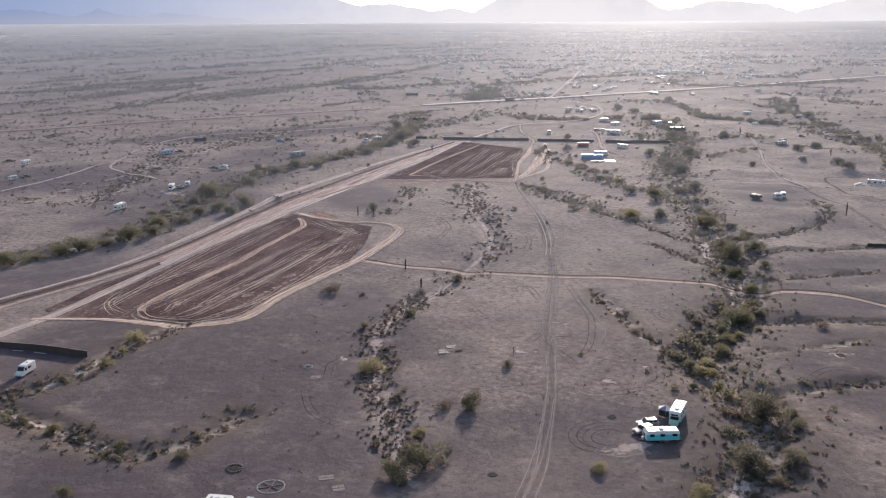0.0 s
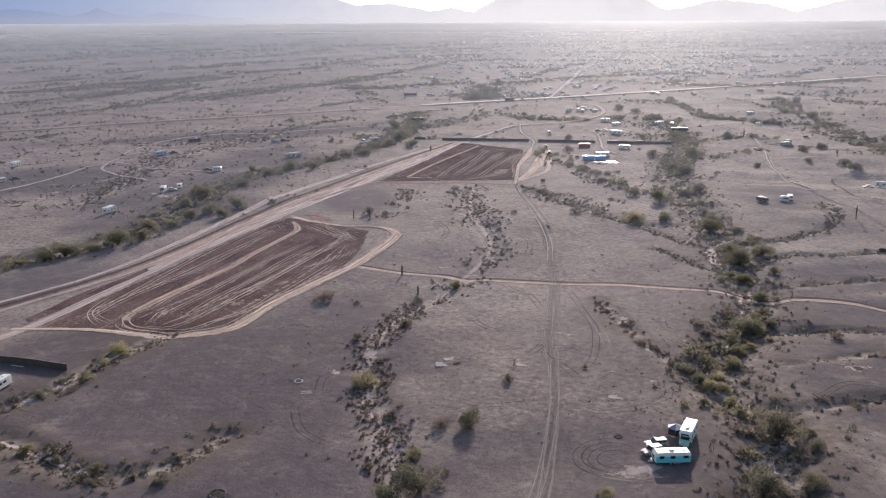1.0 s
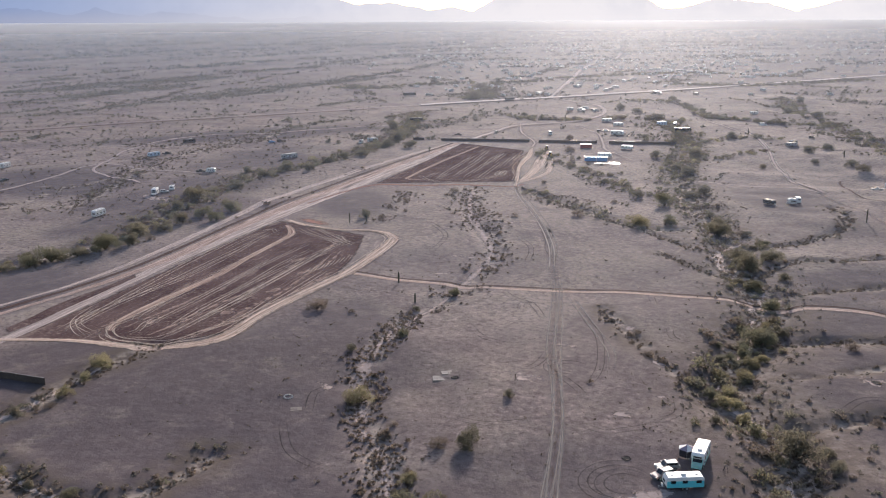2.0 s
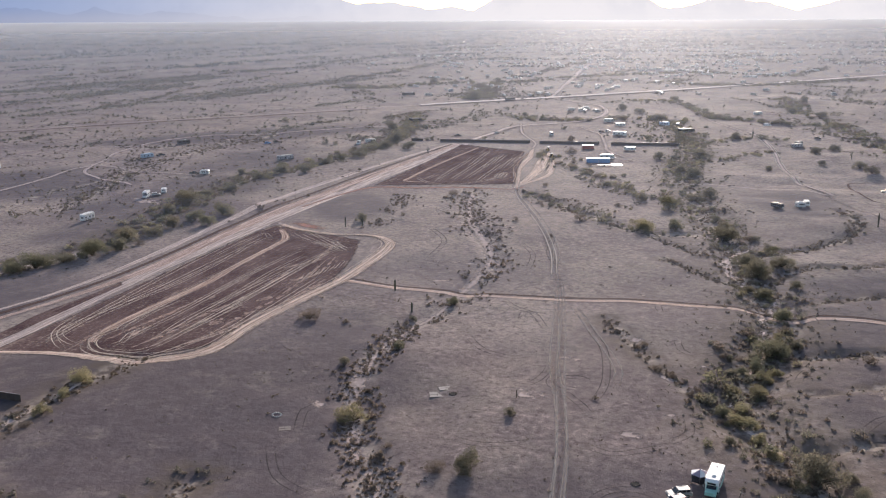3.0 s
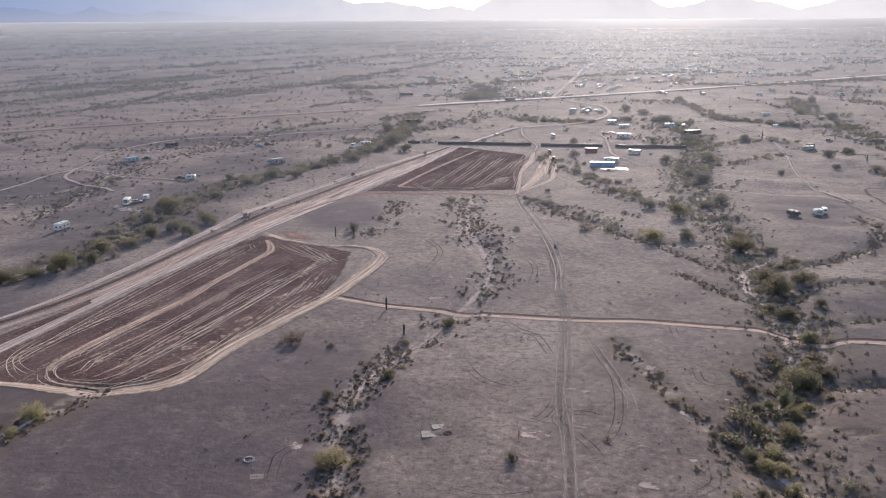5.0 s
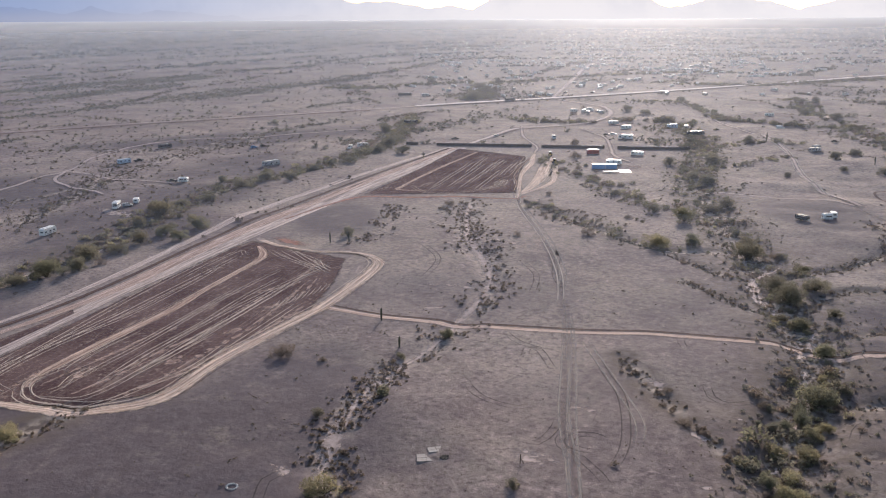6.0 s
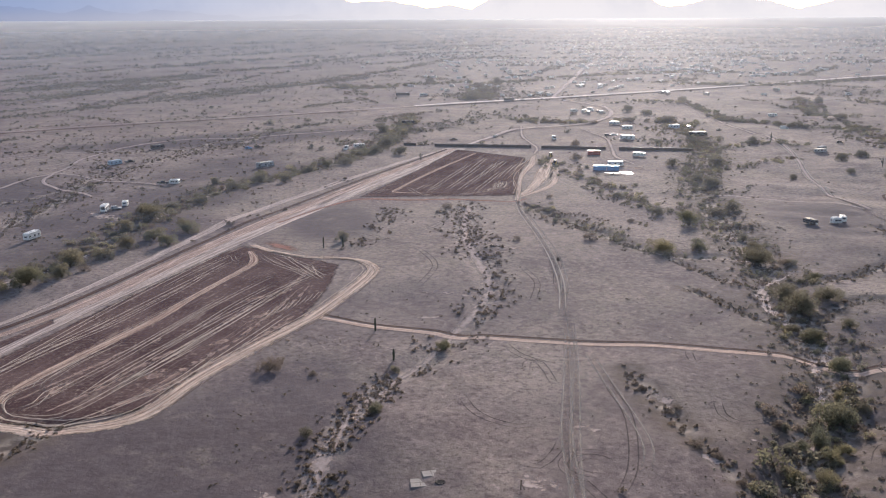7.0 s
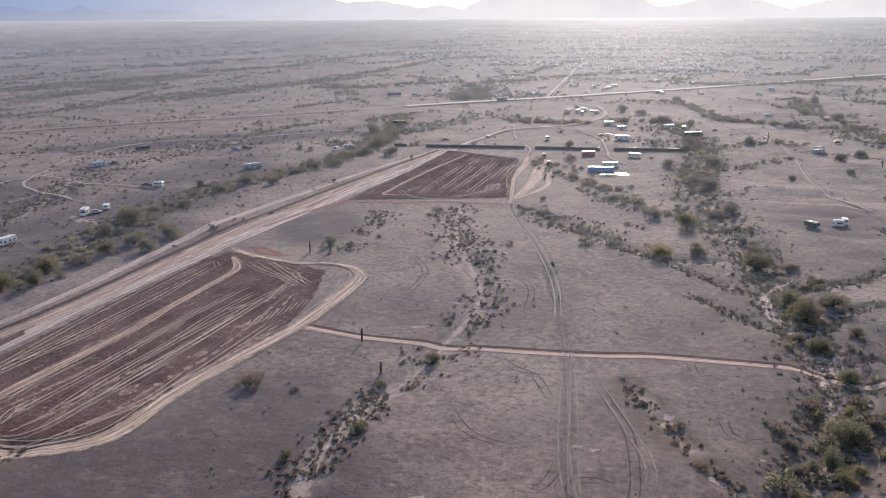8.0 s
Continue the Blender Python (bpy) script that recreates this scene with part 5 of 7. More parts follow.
BELTS_YARD = [([(78, 589), (73, 536), (76, 506), (82, 480), (93, 462), (106, 458)], 4, 0.8), ([(126, 608), (140, 587), (144, 568), (136, 519), (126, 479), (106, 440)], 6, 1.0), ([(167, 755), (174, 731), (167, 678), (171, 640), (152, 596), (143, 534)], 7, 1.0), ([(139, 511), (142, 497), (161, 521)], 4, 0.7), ([(160, 564), (175, 570), (176, 558)], 3, 0.5),
              ([(67, 434), (75, 422), (87, 436), (99, 456)], 4, 0.8), ([(99, 479), (115, 492), (127, 498)], 3, 0.6)]
BELTS_CAMP += [([(675, 2410), (866, 2547), (988, 2471), (1186, 2581)], 16, 0.3), ([(641, 2068), (787, 2128), (930, 2166)], 14, 0.3), ([(686, 1717), (719, 1630), (772, 1659)], 10, 0.5)]
bx, by, br = [], [], []
rng = np.random.RandomState(355)
for belts in (BELTS_LEFT, BELTS_NEAR, BELTS_FAR, BELTS_MID, BELTS_RIGHT, BELTS_YARD, BELTS_CAMP):
    for line, wide, thick in belts:
        pts = smooth_line(line, 1.0)
        clump = 0.15 + 1.2 * np.clip(0.5 + 0.9 * vn(pts[:, 0], pts[:, 1], 26, 95), 0, 1)
        at = pts[rng.choice(len(pts), int(len(pts) * thick * 0.8), p=clump / clump.sum())]
        bx.append(at[:, 0] + rng.normal(size=len(at)) * wide * 0.55)
        by.append(at[:, 1] + rng.normal(size=len(at)) * wide * 0.55)
        br.append((rng.gamma(3.5, 0.34, len(at)) + 0.35) * np.clip(at[:, 1] / 900, 0.8, 1.7) * np.where(at[:, 1] < 660, 0.8, 1.0))
bx, by, br = np.concatenate(bx), np.concatenate(by), np.concatenate(br)
ok = (np.abs((by - 947) - 0.60 * (bx - 33)) > 14) & ~near_flat(bx, by, 3)
bx, by, br = bx[ok], by[ok], br[ok]
kind = rng.rand(len(bx)) < np.where(bx < -120, 0.35, 0.6)
scatter("drain_brush", bx[kind], by[kind], br[kind], 40, M_CREO, "grey-green brush along the shallow drains", 356, 0.2, 0.9)
scatter("drain_brush", bx[~kind], by[~kind], 0.85 * br[~kind], 34, M_BROWNBRUSH, "brown brush along the shallow drains", 357, 0.22, 0.8)
# brush belts of the farthest plain, long and thin, lying with the drainage
bx, by, br = [], [], []
rng = np.random.RandomState(350)
for k in range(300):
    cy = 1500 * 2.6 ** (rng.rand() ** 0.75)
    cx = rng.uniform(-0.56, 0.56) * cy
    turn = 0.95 - 1.05 * float(step01(cx / cy, -0.1, 0.12)) + rng.normal() * 0.14
    long = rng.gamma(3.0, 20.0) * (cy / 1500) ** 0.7 + 15
    wide = rng.uniform(2.0, 5.5) * cy / 1500
    n = int(long * 0.22) + 5
    u, v = rng.uniform(-1, 1, n) * long, rng.normal(size=n) * wide + 6 * np.sin(rng.rand() * 6 + np.linspace(0, 4, n))
    bx.append(cx + u * math.cos(turn) - v * math.sin(turn))
    by.append(cy + u * math.sin(turn) + v * math.cos(turn))
    br.append(rng.gamma(4.0, 0.42, n) + 0.5 + 0.9 * cy / 1500)
bx, by, br = np.concatenate(bx), np.concatenate(by), np.concatenate(br)
ok = np.abs((by - 947) - 0.60 * (bx - 33)) > 14
scatter("brush_belt", bx[ok], by[ok], br[ok], 11, M_BELT, "long belts of grey-green brush on the far plain", 351, 0.42)
x, y = sow(340, 70000, (-115, 150), (138, 340), lambda x, y: np.where(near_flat(x, y, 0), 0, np.clip(-0.05 + 0.35 * vn(x, y, 9, 57) + 0.35 * vn(x, y, 30, 58), 0.012, 1)))
scatter("gravel_tufts", x, y, np.random.RandomState(341).gamma(3.0, 0.055, len(x)) + 0.06, 5, M_DRY, "tiny dry tufts and stones on the gravel", 342, 0.5, 0.5)


# dark round hummocks of low scrub on pale soil
hx, hy = [], []
for k, (line, wide, n) in enumerate(((WASH_CENTRE[:4], 8.0, 330), (WASH_CENTRE[3:9], 4.4, 600), (WASH_SMALL, 2.4, 80), (WASH_RIGHT_LINE[3:13], 7.5, 900), (GULLY_A, 2.4, 110), (GULLY_D, 2.2, 100), (GULLY_E, 2.0, 60), (GULLY_F, 2.0, 50), (GULLY_G, 2.0, 60), (GULLY_B, 2.4, 80), ([(6, 470), (10, 440), (22, 400), (18, 370)], 7.0, 150), ([(-27, 399), (-22, 425), (-14, 468)], 5.0, 130), (WASH_LEFT_NEAR, 3.0, 160), (GULLY_C, 3.0, 160),
                                     (WASH_LOW, 3.0, 140), ([(74, 395), (60, 425), (50, 450), (70, 440)], 5.0, 120))):
    rng = np.random.RandomState(400 + k)
    pts = smooth_line(line, 1.0)
    at = pts[rng.randint(0, len(pts), n * 3)] + rng.normal(size=(n * 3, 2)) * wide * 0.62
    keep = []
    taken = set()
    for q in at:
        cell = (int(q[0] // 1.15), int(q[1] // 1.5))
        if cell in taken or vn(q[0], q[1], 9, 59) < -0.35:
            continue
        taken.add(cell)
        keep.append(q)
        if len(keep) >= n:
            break
    keep = np.array(keep)
    hx.append(keep[:, 0])
    hy.append(keep[:, 1])
hx, hy = np.concatenate(hx), np.concatenate(hy)
scatter("hummock_scrub", hx, hy, (np.random.RandomState(410).gamma(6.0, 0.085, len(hx)) + 0.12) * np.where(hy > 300, 1.12, 1.0), 22, M_HUMMOCK, "dark round hummocks of low scrub on pale soil", 411, 0.34, 0.8)


# ---- vehicles and camps ----
M_FARWHITE = paint("glossy_white_panel", (0.60, 0.59, 0.57), 0.5, grime=0.25)
M_WHITE = paint("white_gelcoat", (0.78, 0.77, 0.75), 0.36, grime=0.15, spec=0.5)
M_TURQ = paint("turquoise_enamel", (0.10, 0.56, 0.62), 0.4, grime=0.12)
M_MINT = paint("mint_enamel", (0.36, 0.62, 0.56), 0.4, grime=0.2)
M_PINKTAN = paint("faded_rose_car_paint", (0.40, 0.28, 0.26), 0.35, grime=0.25)
M_TAN = paint("tan_car_paint", (0.34, 0.31, 0.29), 0.3, grime=0.2)
M_SILVER = paint("silver_car_paint", (0.55, 0.56, 0.58), 0.25, 0.4, grime=0.2)
M_DARKPAINT = paint("dark_car_paint", (0.035, 0.036, 0.042), 0.25, grime=0.3)
M_BROWN = paint("brown_trailer_skin", (0.075, 0.058, 0.05), 0.5, grime=0.3)
M_BLUEPAINT = paint("blue_container_steel", (0.15, 0.33, 0.60), 0.45, grime=0.15)
M_PALEBLUE = paint("pale_blue_skin", (0.42, 0.55, 0.68), 0.4, grime=0.2)
M_REDPAINT = paint("red_container_steel", (0.34, 0.055, 0.045), 0.5, grime=0.2)
M_STRIPE = paint("grey_stripe", (0.16, 0.17, 0.19), 0.4, grime=0.2)
M_RUBBER = paint("tyre_rubber", (0.022, 0.021, 0.02), 0.85, grime=0.4, spec=0.2)
M_STEEL = paint("galvanised_steel", (0.42, 0.42, 0.42), 0.4, 0.8, grime=0.3)
M_ALU = paint("bright_aluminium_roof", (0.68, 0.68, 0.68), 0.4, 0.7, grime=0.15)
M_GLASS = paint("dark_window_glass", (0.012, 0.015, 0.02), 0.08, grime=0.05, spec=0.7)
M_CANVAS = paint("faded_purple_canvas", (0.32, 0.27, 0.34), 0.85, grime=0.3, spec=0.2)
M_TARP = paint("white_tarpaulin", (0.80, 0.80, 0.80), 0.3, grime=0.1)
M_SCREEN = paint("dark_rusted_steel_sheet", (0.078, 0.056, 0.049), 0.7, 0.2, grime=0.2)
M_MESHWALL = paint("dark_mesh_cloth", (0.05, 0.045, 0.055), 0.9, grime=0.2, spec=0.1)
M_CONCRETE = paint("pale_concrete", (0.40, 0.355, 0.32), 0.9, grime=0.45, spec=0.2)
M_OLDSLAB = paint("dusty_worn_slab", (0.235, 0.2, 0.187), 0.95, grime=0.6, spec=0.1)
M_STONE = paint("desert_stone", (0.19, 0.15, 0.13), 0.9, grime=0.4, spec=0.2)
M_ASH = paint("black_ash", (0.03, 0.028, 0.027), 0.95, grime=0.3, spec=0.1)
M_LIME = paint("pale_lime_stones", (0.62, 0.58, 0.54), 0.9, grime=0.2, spec=0.2)
M_CACTUS = paint("saguaro_skin", (0.062, 0.066, 0.044), 0.7, grime=0.3, spec=0.3)
M_YELLOWPAINT = paint("yellow_machine_paint", (0.46, 0.30, 0.05), 0.5, grime=0.35)


def box(bm, x0, x1, y0, y1, z0, z1, bevel=0.0):
    v = bmesh.ops.create_cube(bm, size=1.0, matrix=Matrix.LocRotScale(((x0 + x1) / 2, (y0 + y1) / 2, (z0 + z1) / 2), None, (x1 - x0, y1 - y0, z1 - z0)))["verts"]
    if bevel:
        e = {e for p in v for e in p.link_edges}
        bmesh.ops.bevel(bm, geom=list(e), offset=bevel, segments=2, affect="EDGES", profile=0.6)
    return bm


def boxed(*args, bevel=0.0):
    return box(bmesh.new(), *args, bevel=bevel)


def prism(profile, half, bevel=0.08):
    """A side outline (x, z), carried across the width."""
    bm = bmesh.new()
    a = [bm.verts.new((x, -half, z)) for x, z in profile]
    b = [bm.verts.new((x, half, z)) for x, z in profile]
    n = len(profile)
    bm.faces.new(a)
    bm.faces.new(b[::-1])
    for k in range(n):
        bm.faces.new((a[k], b[k], b[(k + 1) % n], a[(k + 1) % n]))
    bmesh.ops.recalc_face_normals(bm, faces=bm.faces)
    if bevel:
        bmesh.ops.bevel(bm, geom=list(bm.edges), offset=bevel, segments=2, affect="EDGES", profile=0.6)
    return bm


def rod(bm, a, b, r, sides=8):
    limb(bm, a, b, r, r, sides)
    return bm


def wheel(parent, x, y, r=0.36, w=0.24):
    bm = bmesh.new()
    bmesh.ops.create_cone(bm, cap_ends=True, segments=16, radius1=r, radius2=r, depth=w, matrix=pose(x, y, r, 90))
    bmesh.ops.bevel(bm, geom=[e for e in bm.edges if len(e.link_faces) == 2 and abs(e.calc_length() - w) > 0.02], offset=0.04, segments=1, affect="EDGES")
    tyre = part("wheel", bm, M_RUBBER, parent)
    bm = bmesh.new()
    bmesh.ops.create_cone(bm, cap_ends=True, segments=12, radius1=r * 0.58, radius2=r * 0.5, depth=w + 0.03, matrix=pose(x, y, r, 90))
    part("rim", bm, M_STEEL, tyre)


def side_windows(ob, spans, half, z0, z1, name="window"):
    for x0, x1 in spans:
        for s in (-1, 1):
            y = s * (half + 0.004)
            part(name, boxed(x0, x1, y - 0.02, y + 0.02, z0, z1, bevel=0.008), M_GLASS, ob)


def roof_kit(ob, z, xs_vent, x_ac):
    for x in xs_vent:
        part("roof_vent", boxed(x - 0.22, x + 0.22, -0.22, 0.22, z - 0.02, z + 0.12, bevel=0.03), M_STEEL, ob)
    part("air_conditioner", boxed(x_ac - 0.45, x_ac + 0.45, -0.35, 0.35, z - 0.02, z + 0.24, bevel=0.06), M_WHITE, ob)


def on_ground(x, y, yaw=0.0):
    return pose(x, y, float(hz(x, y)), 0, 0, yaw)


def travel_trailer(x, y, yaw, length=6.6, tall=2.75, skin=M_WHITE, low=None, label="white travel trailer with dark windows", group=""):
    ob = thing("travel_trailer", label, "trailer", on_ground(x, y, yaw), group)
    h, w = length / 2, 1.18
    part("body", prism([(-h, 0.55), (-h, tall - 0.35), (-h + 0.3, tall), (h - 0.55, tall), (h - 0.08, tall - 0.55), (h, 1.1), (h - 0.35, 0.55)], w, 0.09), skin, ob)
    if low:
        for s in (-1, 1):
            part("side_panel", boxed(-h + 0.02, h - 0.3, s * w - 0.012, s * w + 0.012, 0.6, tall - 0.75), low, ob)
        part("rear_panel", boxed(-h - 0.012, -h + 0.012, -w + 0.1, w - 0.1, 0.62, tall - 0.8), low, ob)
    else:
        for s in (-1, 1):
            part("stripe", boxed(-h + 0.1, h - 0.5, s * w - 0.01, s * w + 0.01, 0.95, 1.15), M_STRIPE, ob)
    side_windows(ob, ((-h + 0.5, -h + 1.5), (-0.5, 0.45), (h - 1.9, h - 1.0)), w + 0.02, 1.45, 2.0)
    part("rear_window", boxed(-h - 0.03, -h + 0.02, -0.6, 0.6, 1.45, 2.0), M_GLASS, ob)
    part("front_window", boxed(h - 0.13, h - 0.02, -0.6, 0.6, 1.4, 1.85), M_GLASS, ob)
    part("door", boxed(0.75, 1.4, -w - 0.035, -w + 0.02, 0.6, 2.3, bevel=0.02), skin, ob)
    part("awning_roll", rod(bmesh.new(), (-h + 0.6, -w - 0.08, tall - 0.3), (h - 1.2, -w - 0.08, tall - 0.3), 0.07), M_STEEL, ob)
    roof_kit(ob, tall, (-h + 1.2, h - 1.5), 0.0)
    part("chassis", boxed(-h + 0.1, h - 0.2, -0.9, 0.9, 0.42, 0.58), M_BROWN, ob)
    bm = rod(bmesh.new(), (h - 0.4, -0.7, 0.5), (h + 1.0, 0, 0.48), 0.05)
    part("hitch", rod(bm, (h - 0.4, 0.7, 0.5), (h + 1.0, 0, 0.48), 0.05), M_STEEL, ob)
    bm = boxed(h + 0.92, h + 1.0, -0.04, 0.04, 0.0, 0.5)
    part("jack", bm, M_STEEL, ob)
    part("gas_bottle", boxed(h + 0.1, h + 0.42, -0.35, 0.35, 0.5, 1.0, bevel=0.1), M_WHITE, ob)
    for s in (-1, 1):
        wheel(ob, -0.45, s * 1.05, 0.34)
        wheel(ob, 0.35, s * 1.05, 0.34)
    return ob


def motorhome(x, y, yaw, length=8.5, tall=3.2, skin=M_WHITE, low=None, label="white boxy motorhome", group="", cabover=False):
    ob = thing("motorhome", label, "motorhome", on_ground(x, y, yaw), group)
    h, w = length / 2, 1.22
    if cabover:
        outline = [(-h, 0.5), (-h, tall - 0.15), (-h + 0.15, tall), (h - 1.2, tall), (h - 0.55, tall - 0.3), (h - 0.6, tall - 0.95), (h - 1.35, tall - 1.1), (h - 1.35, 0.5)]
    else:
        outline = [(-h, 0.5), (-h, tall - 0.15), (-h + 0.15, tall), (h - 0.45, tall), (h - 0.15, tall - 0.5), (h, 1.35), (h, 0.5)]
    part("body", prism(outline, w, 0.09), skin, ob)
    if cabover:
        part("cab", prism([(h - 1.4, 0.45), (h - 1.4, tall - 1.15), (h - 1.15, tall - 1.15), (h - 0.65, 1.35), (h + 0.25, 1.2), (h + 0.3, 0.45)], 0.98, 0.08), low or skin, ob)
        part("windscreen", prism([(h - 1.12, tall - 1.2), (h - 0.66, 1.4), (h - 0.60, 1.42), (h - 1.06, tall - 1.18)], 0.85, 0.0), M_GLASS, ob)
        part("front_window", boxed(h - 0.62, h - 0.55, -0.8, 0.8, tall - 0.8, tall - 0.45), M_GLASS, ob)
    else:
        part("windscreen", prism([(h - 0.14, tall - 0.6), (h - 0.01, 1.45), (h + 0.02, 1.45), (h - 0.10, tall - 0.58)], 1.02, 0.0), M_GLASS, ob)
    if low:
        for s in (-1, 1):
            part("side_panel", boxed(-h + 0.05, h - (1.4 if cabover else 0.1), s * w - 0.012, s * w + 0.012, 0.55, 1.35), low, ob)
        part("front_panel", boxed(h - 0.02, h + (0.32 if cabover else 0.02), -0.95, 0.95, 0.55, 1.1), low, ob)
    else:
        for s in (-1, 1):
            part("stripe", boxed(-h + 0.05, h - 1.5, s * w - 0.01, s * w + 0.01, 1.0, 1.22), M_STRIPE, ob)
    side_windows(ob, ((-h + 0.6, -h + 1.7), (-0.9, 0.2), (h - 2.6, h - 1.6)), w, 1.6, 2.25)
    part("rear_window", boxed(-h - 0.02, -h + 0.02, -0.7, 0.7, 1.7, 2.25), M_GLASS, ob)
    part("door", boxed(0.6, 1.25, -w - 0.03, -w + 0.02, 0.55, 2.35, bevel=0.02), skin, ob)
    part("awning_roll", rod(bmesh.new(), (-h + 1.0, -w - 0.09, tall - 0.25), (h - 2.0, -w - 0.09, tall - 0.25), 0.08), M_STEEL, ob)
    roof_kit(ob, tall, (-h + 1.3, 0.2), h - 2.8)
    part("roof_rack", boxed(-h + 0.3, -h + 2.2, -0.9, -0.85, tall, tall + 0.12), M_STEEL, ob)
    part("bumper", boxed(-h - 0.12, -h + 0.05, -1.1, 1.1, 0.4, 0.6, bevel=0.03), M_STEEL, ob)
    for s in (-1, 1):
        part("headlight", boxed(h + (0.24 if cabover else -0.03), h + (0.33 if cabover else 0.03), s * 0.75 - 0.14, s * 0.75 + 0.14, 0.8, 0.98), M_ALU, ob)
        part("mirror", boxed(h - 0.75, h - 0.65, s * (w + 0.22) - 0.1, s * (w + 0.22) + 0.1, 1.6, 1.95, bevel=0.02), M_STRIPE, ob)
        wheel(ob, h - 1.1, s * 1.02, 0.42)
        wheel(ob, -h + 2.2, s * 1.02, 0.42)
    return ob


def car(x, y, yaw, kind="suv", skin=M_DARKPAINT, label="dark parked sport utility car", group=""):
    """A car, pickup or van: lower body, cabin with glass, wheels, lamps."""
    name = {"suv": "car", "pickup": "pickup_truck", "van": "camper_van"}[kind]
    ob = thing(name, label, {"suv": "car", "pickup": "pickup", "van": "van"}[kind], on_ground(x, y, yaw), group)
    if kind == "van":
        part("body", prism([(-2.95, 0.45), (-2.95, 2.45), (-2.8, 2.62), (0.95, 2.62), (1.35, 2.45), (2.05, 1.45), (2.85, 1.15), (2.98, 0.95), (2.98, 0.45)], 0.99, 0.1), skin, ob)
        part("windscreen", prism([(1.38, 2.38), (2.02, 1.5), (2.06, 1.52), (1.44, 2.40)], 0.85, 0.0), M_GLASS, ob)
        side_windows(ob, ((0.85, 1.6),), 0.99, 1.45, 2.1)
        side_windows(ob, ((-0.9, 0.3),), 0.99, 1.5, 2.0)
        part("rear_window", boxed(-2.98, -2.94, -0.7, 0.7, 1.5, 2.1), M_GLASS, ob)
        part("sliding_door", boxed(-1.0, 0.5, -1.015, -0.97, 0.5, 2.3, bevel=0.01), skin, ob)
        part("roof_vent", boxed(-1.2, -0.7, -0.25, 0.25, 2.6, 2.72, bevel=0.03), M_STEEL, ob)
        lamp_x, base, tr = 2.97, 1.75, 0.35
    elif kind == "pickup":
        part("body", prism([(-2.75, 0.42), (-2.75, 1.08), (0.9, 1.08), (2.55, 1.0), (2.75, 0.8), (2.75, 0.42)], 0.97, 0.08), skin, ob)
        part("cabin", prism([(-0.85, 1.06), (-0.7, 1.72), (0.55, 1.76), (1.25, 1.06)], 0.84, 0.07), skin, ob)
        part("cargo_bed", boxed(-2.68, -0.98, -0.80, 0.80, 1.04, 1.092), M_BROWN, ob)
        part("windscreen", prism([(0.62, 1.70), (1.20, 1.12), (1.25, 1.13), (0.67, 1.71)], 0.72, 0.0), M_GLASS, ob)
        side_windows(ob, ((-0.6, 0.0), (0.06, 0.62)), 0.845, 1.2, 1.62)
        part("rear_window", boxed(-0.84, -0.74, -0.65, 0.65, 1.2, 1.62), M_GLASS, ob)
        part("tailgate", boxed(-2.79, -2.73, -0.8, 0.8, 0.62, 1.06, bevel=0.015), skin, ob)
        lamp_x, base, tr = 2.73, 1.7, 0.39
    else:
        part("body", prism([(-2.25, 0.4), (-2.28, 0.95), (-2.1, 1.05), (1.1, 1.05), (2.1, 0.92), (2.28, 0.7), (2.25, 0.4)], 0.93, 0.09), skin, ob)
        part("cabin", prism([(-2.1, 1.02), (-1.9, 1.62), (0.35, 1.7), (1.1, 1.02)], 0.80, 0.08), skin, ob)
        part("windscreen", prism([(0.42, 1.63), (1.04, 1.08), (1.09, 1.09), (0.48, 1.65)], 0.68, 0.0), M_GLASS, ob)
        side_windows(ob, ((-1.75, -1.05), (-0.95, -0.2), (-0.12, 0.5)), 0.805, 1.14, 1.55)
        part("rear_window", prism([(-2.09, 1.12), (-1.97, 1.55), (-2.0, 1.56), (-2.13, 1.13)], 0.66, 0.0), M_GLASS, ob)
        part("roof_rack", boxed(-1.6, 0.1, -0.62, -0.58, 1.68, 1.76), M_STRIPE, ob)
        lamp_x, base, tr = 2.25, 1.38, 0.36
    part("bumper", boxed(lamp_x - 0.1, lamp_x + 0.08, -0.85, 0.85, 0.38, 0.6, bevel=0.03), M_STRIPE, ob)
    for s in (-1, 1):
        part("headlight", boxed(lamp_x - 0.12, lamp_x + 0.03, s * 0.68 - 0.17, s * 0.68 + 0.17, 0.68, 0.84), M_ALU, ob)
        part("mirror", boxed(0.75, 0.87, s * 1.05 - 0.08, s * 1.05 + 0.08, 1.1, 1.28, bevel=0.02), skin, ob)
        wheel(ob, base, s * 0.84, tr)
        wheel(ob, -base + 0.1, s * 0.84, tr)
    return ob


def container(x, y, yaw, length, skin, roof, label):
    ob = thing("shipping_container", label, "container", on_ground(x, y, yaw))
    h, w, t = length / 2, 1.22, 2.6
    part("body", boxed(-h, h, -w, w, 0.12, t, bevel=0.03), skin, ob)
    part("roof", boxed(-h - 0.05, h + 0.05, -w - 0.05, w + 0.05, t, t + 0.09, bevel=0.02), roof, ob)
    n = int(length / 0.3)
    for s in (-1, 1):
        bm = bmesh.new()
        for k in range(n):
            px = -h + 0.2 + k * (length - 0.4) / (n - 1)
            box(bm, px - 0.06, px + 0.06, s * w - 0.035, s * w + 0.035, 0.25, t - 0.12)
        part("corrugated_side", bm, skin, ob)
    for s in (-1, 1):
        part("door", boxed(h, h + 0.05, s * 0.6 - 0.56, s * 0.6 + 0.56, 0.25, t - 0.1, bevel=0.01), skin, ob)
        part("skid", boxed(-h, h, s * 0.9 - 0.08, s * 0.9 + 0.08, 0, 0.12), M_BROWN, ob)
    return ob


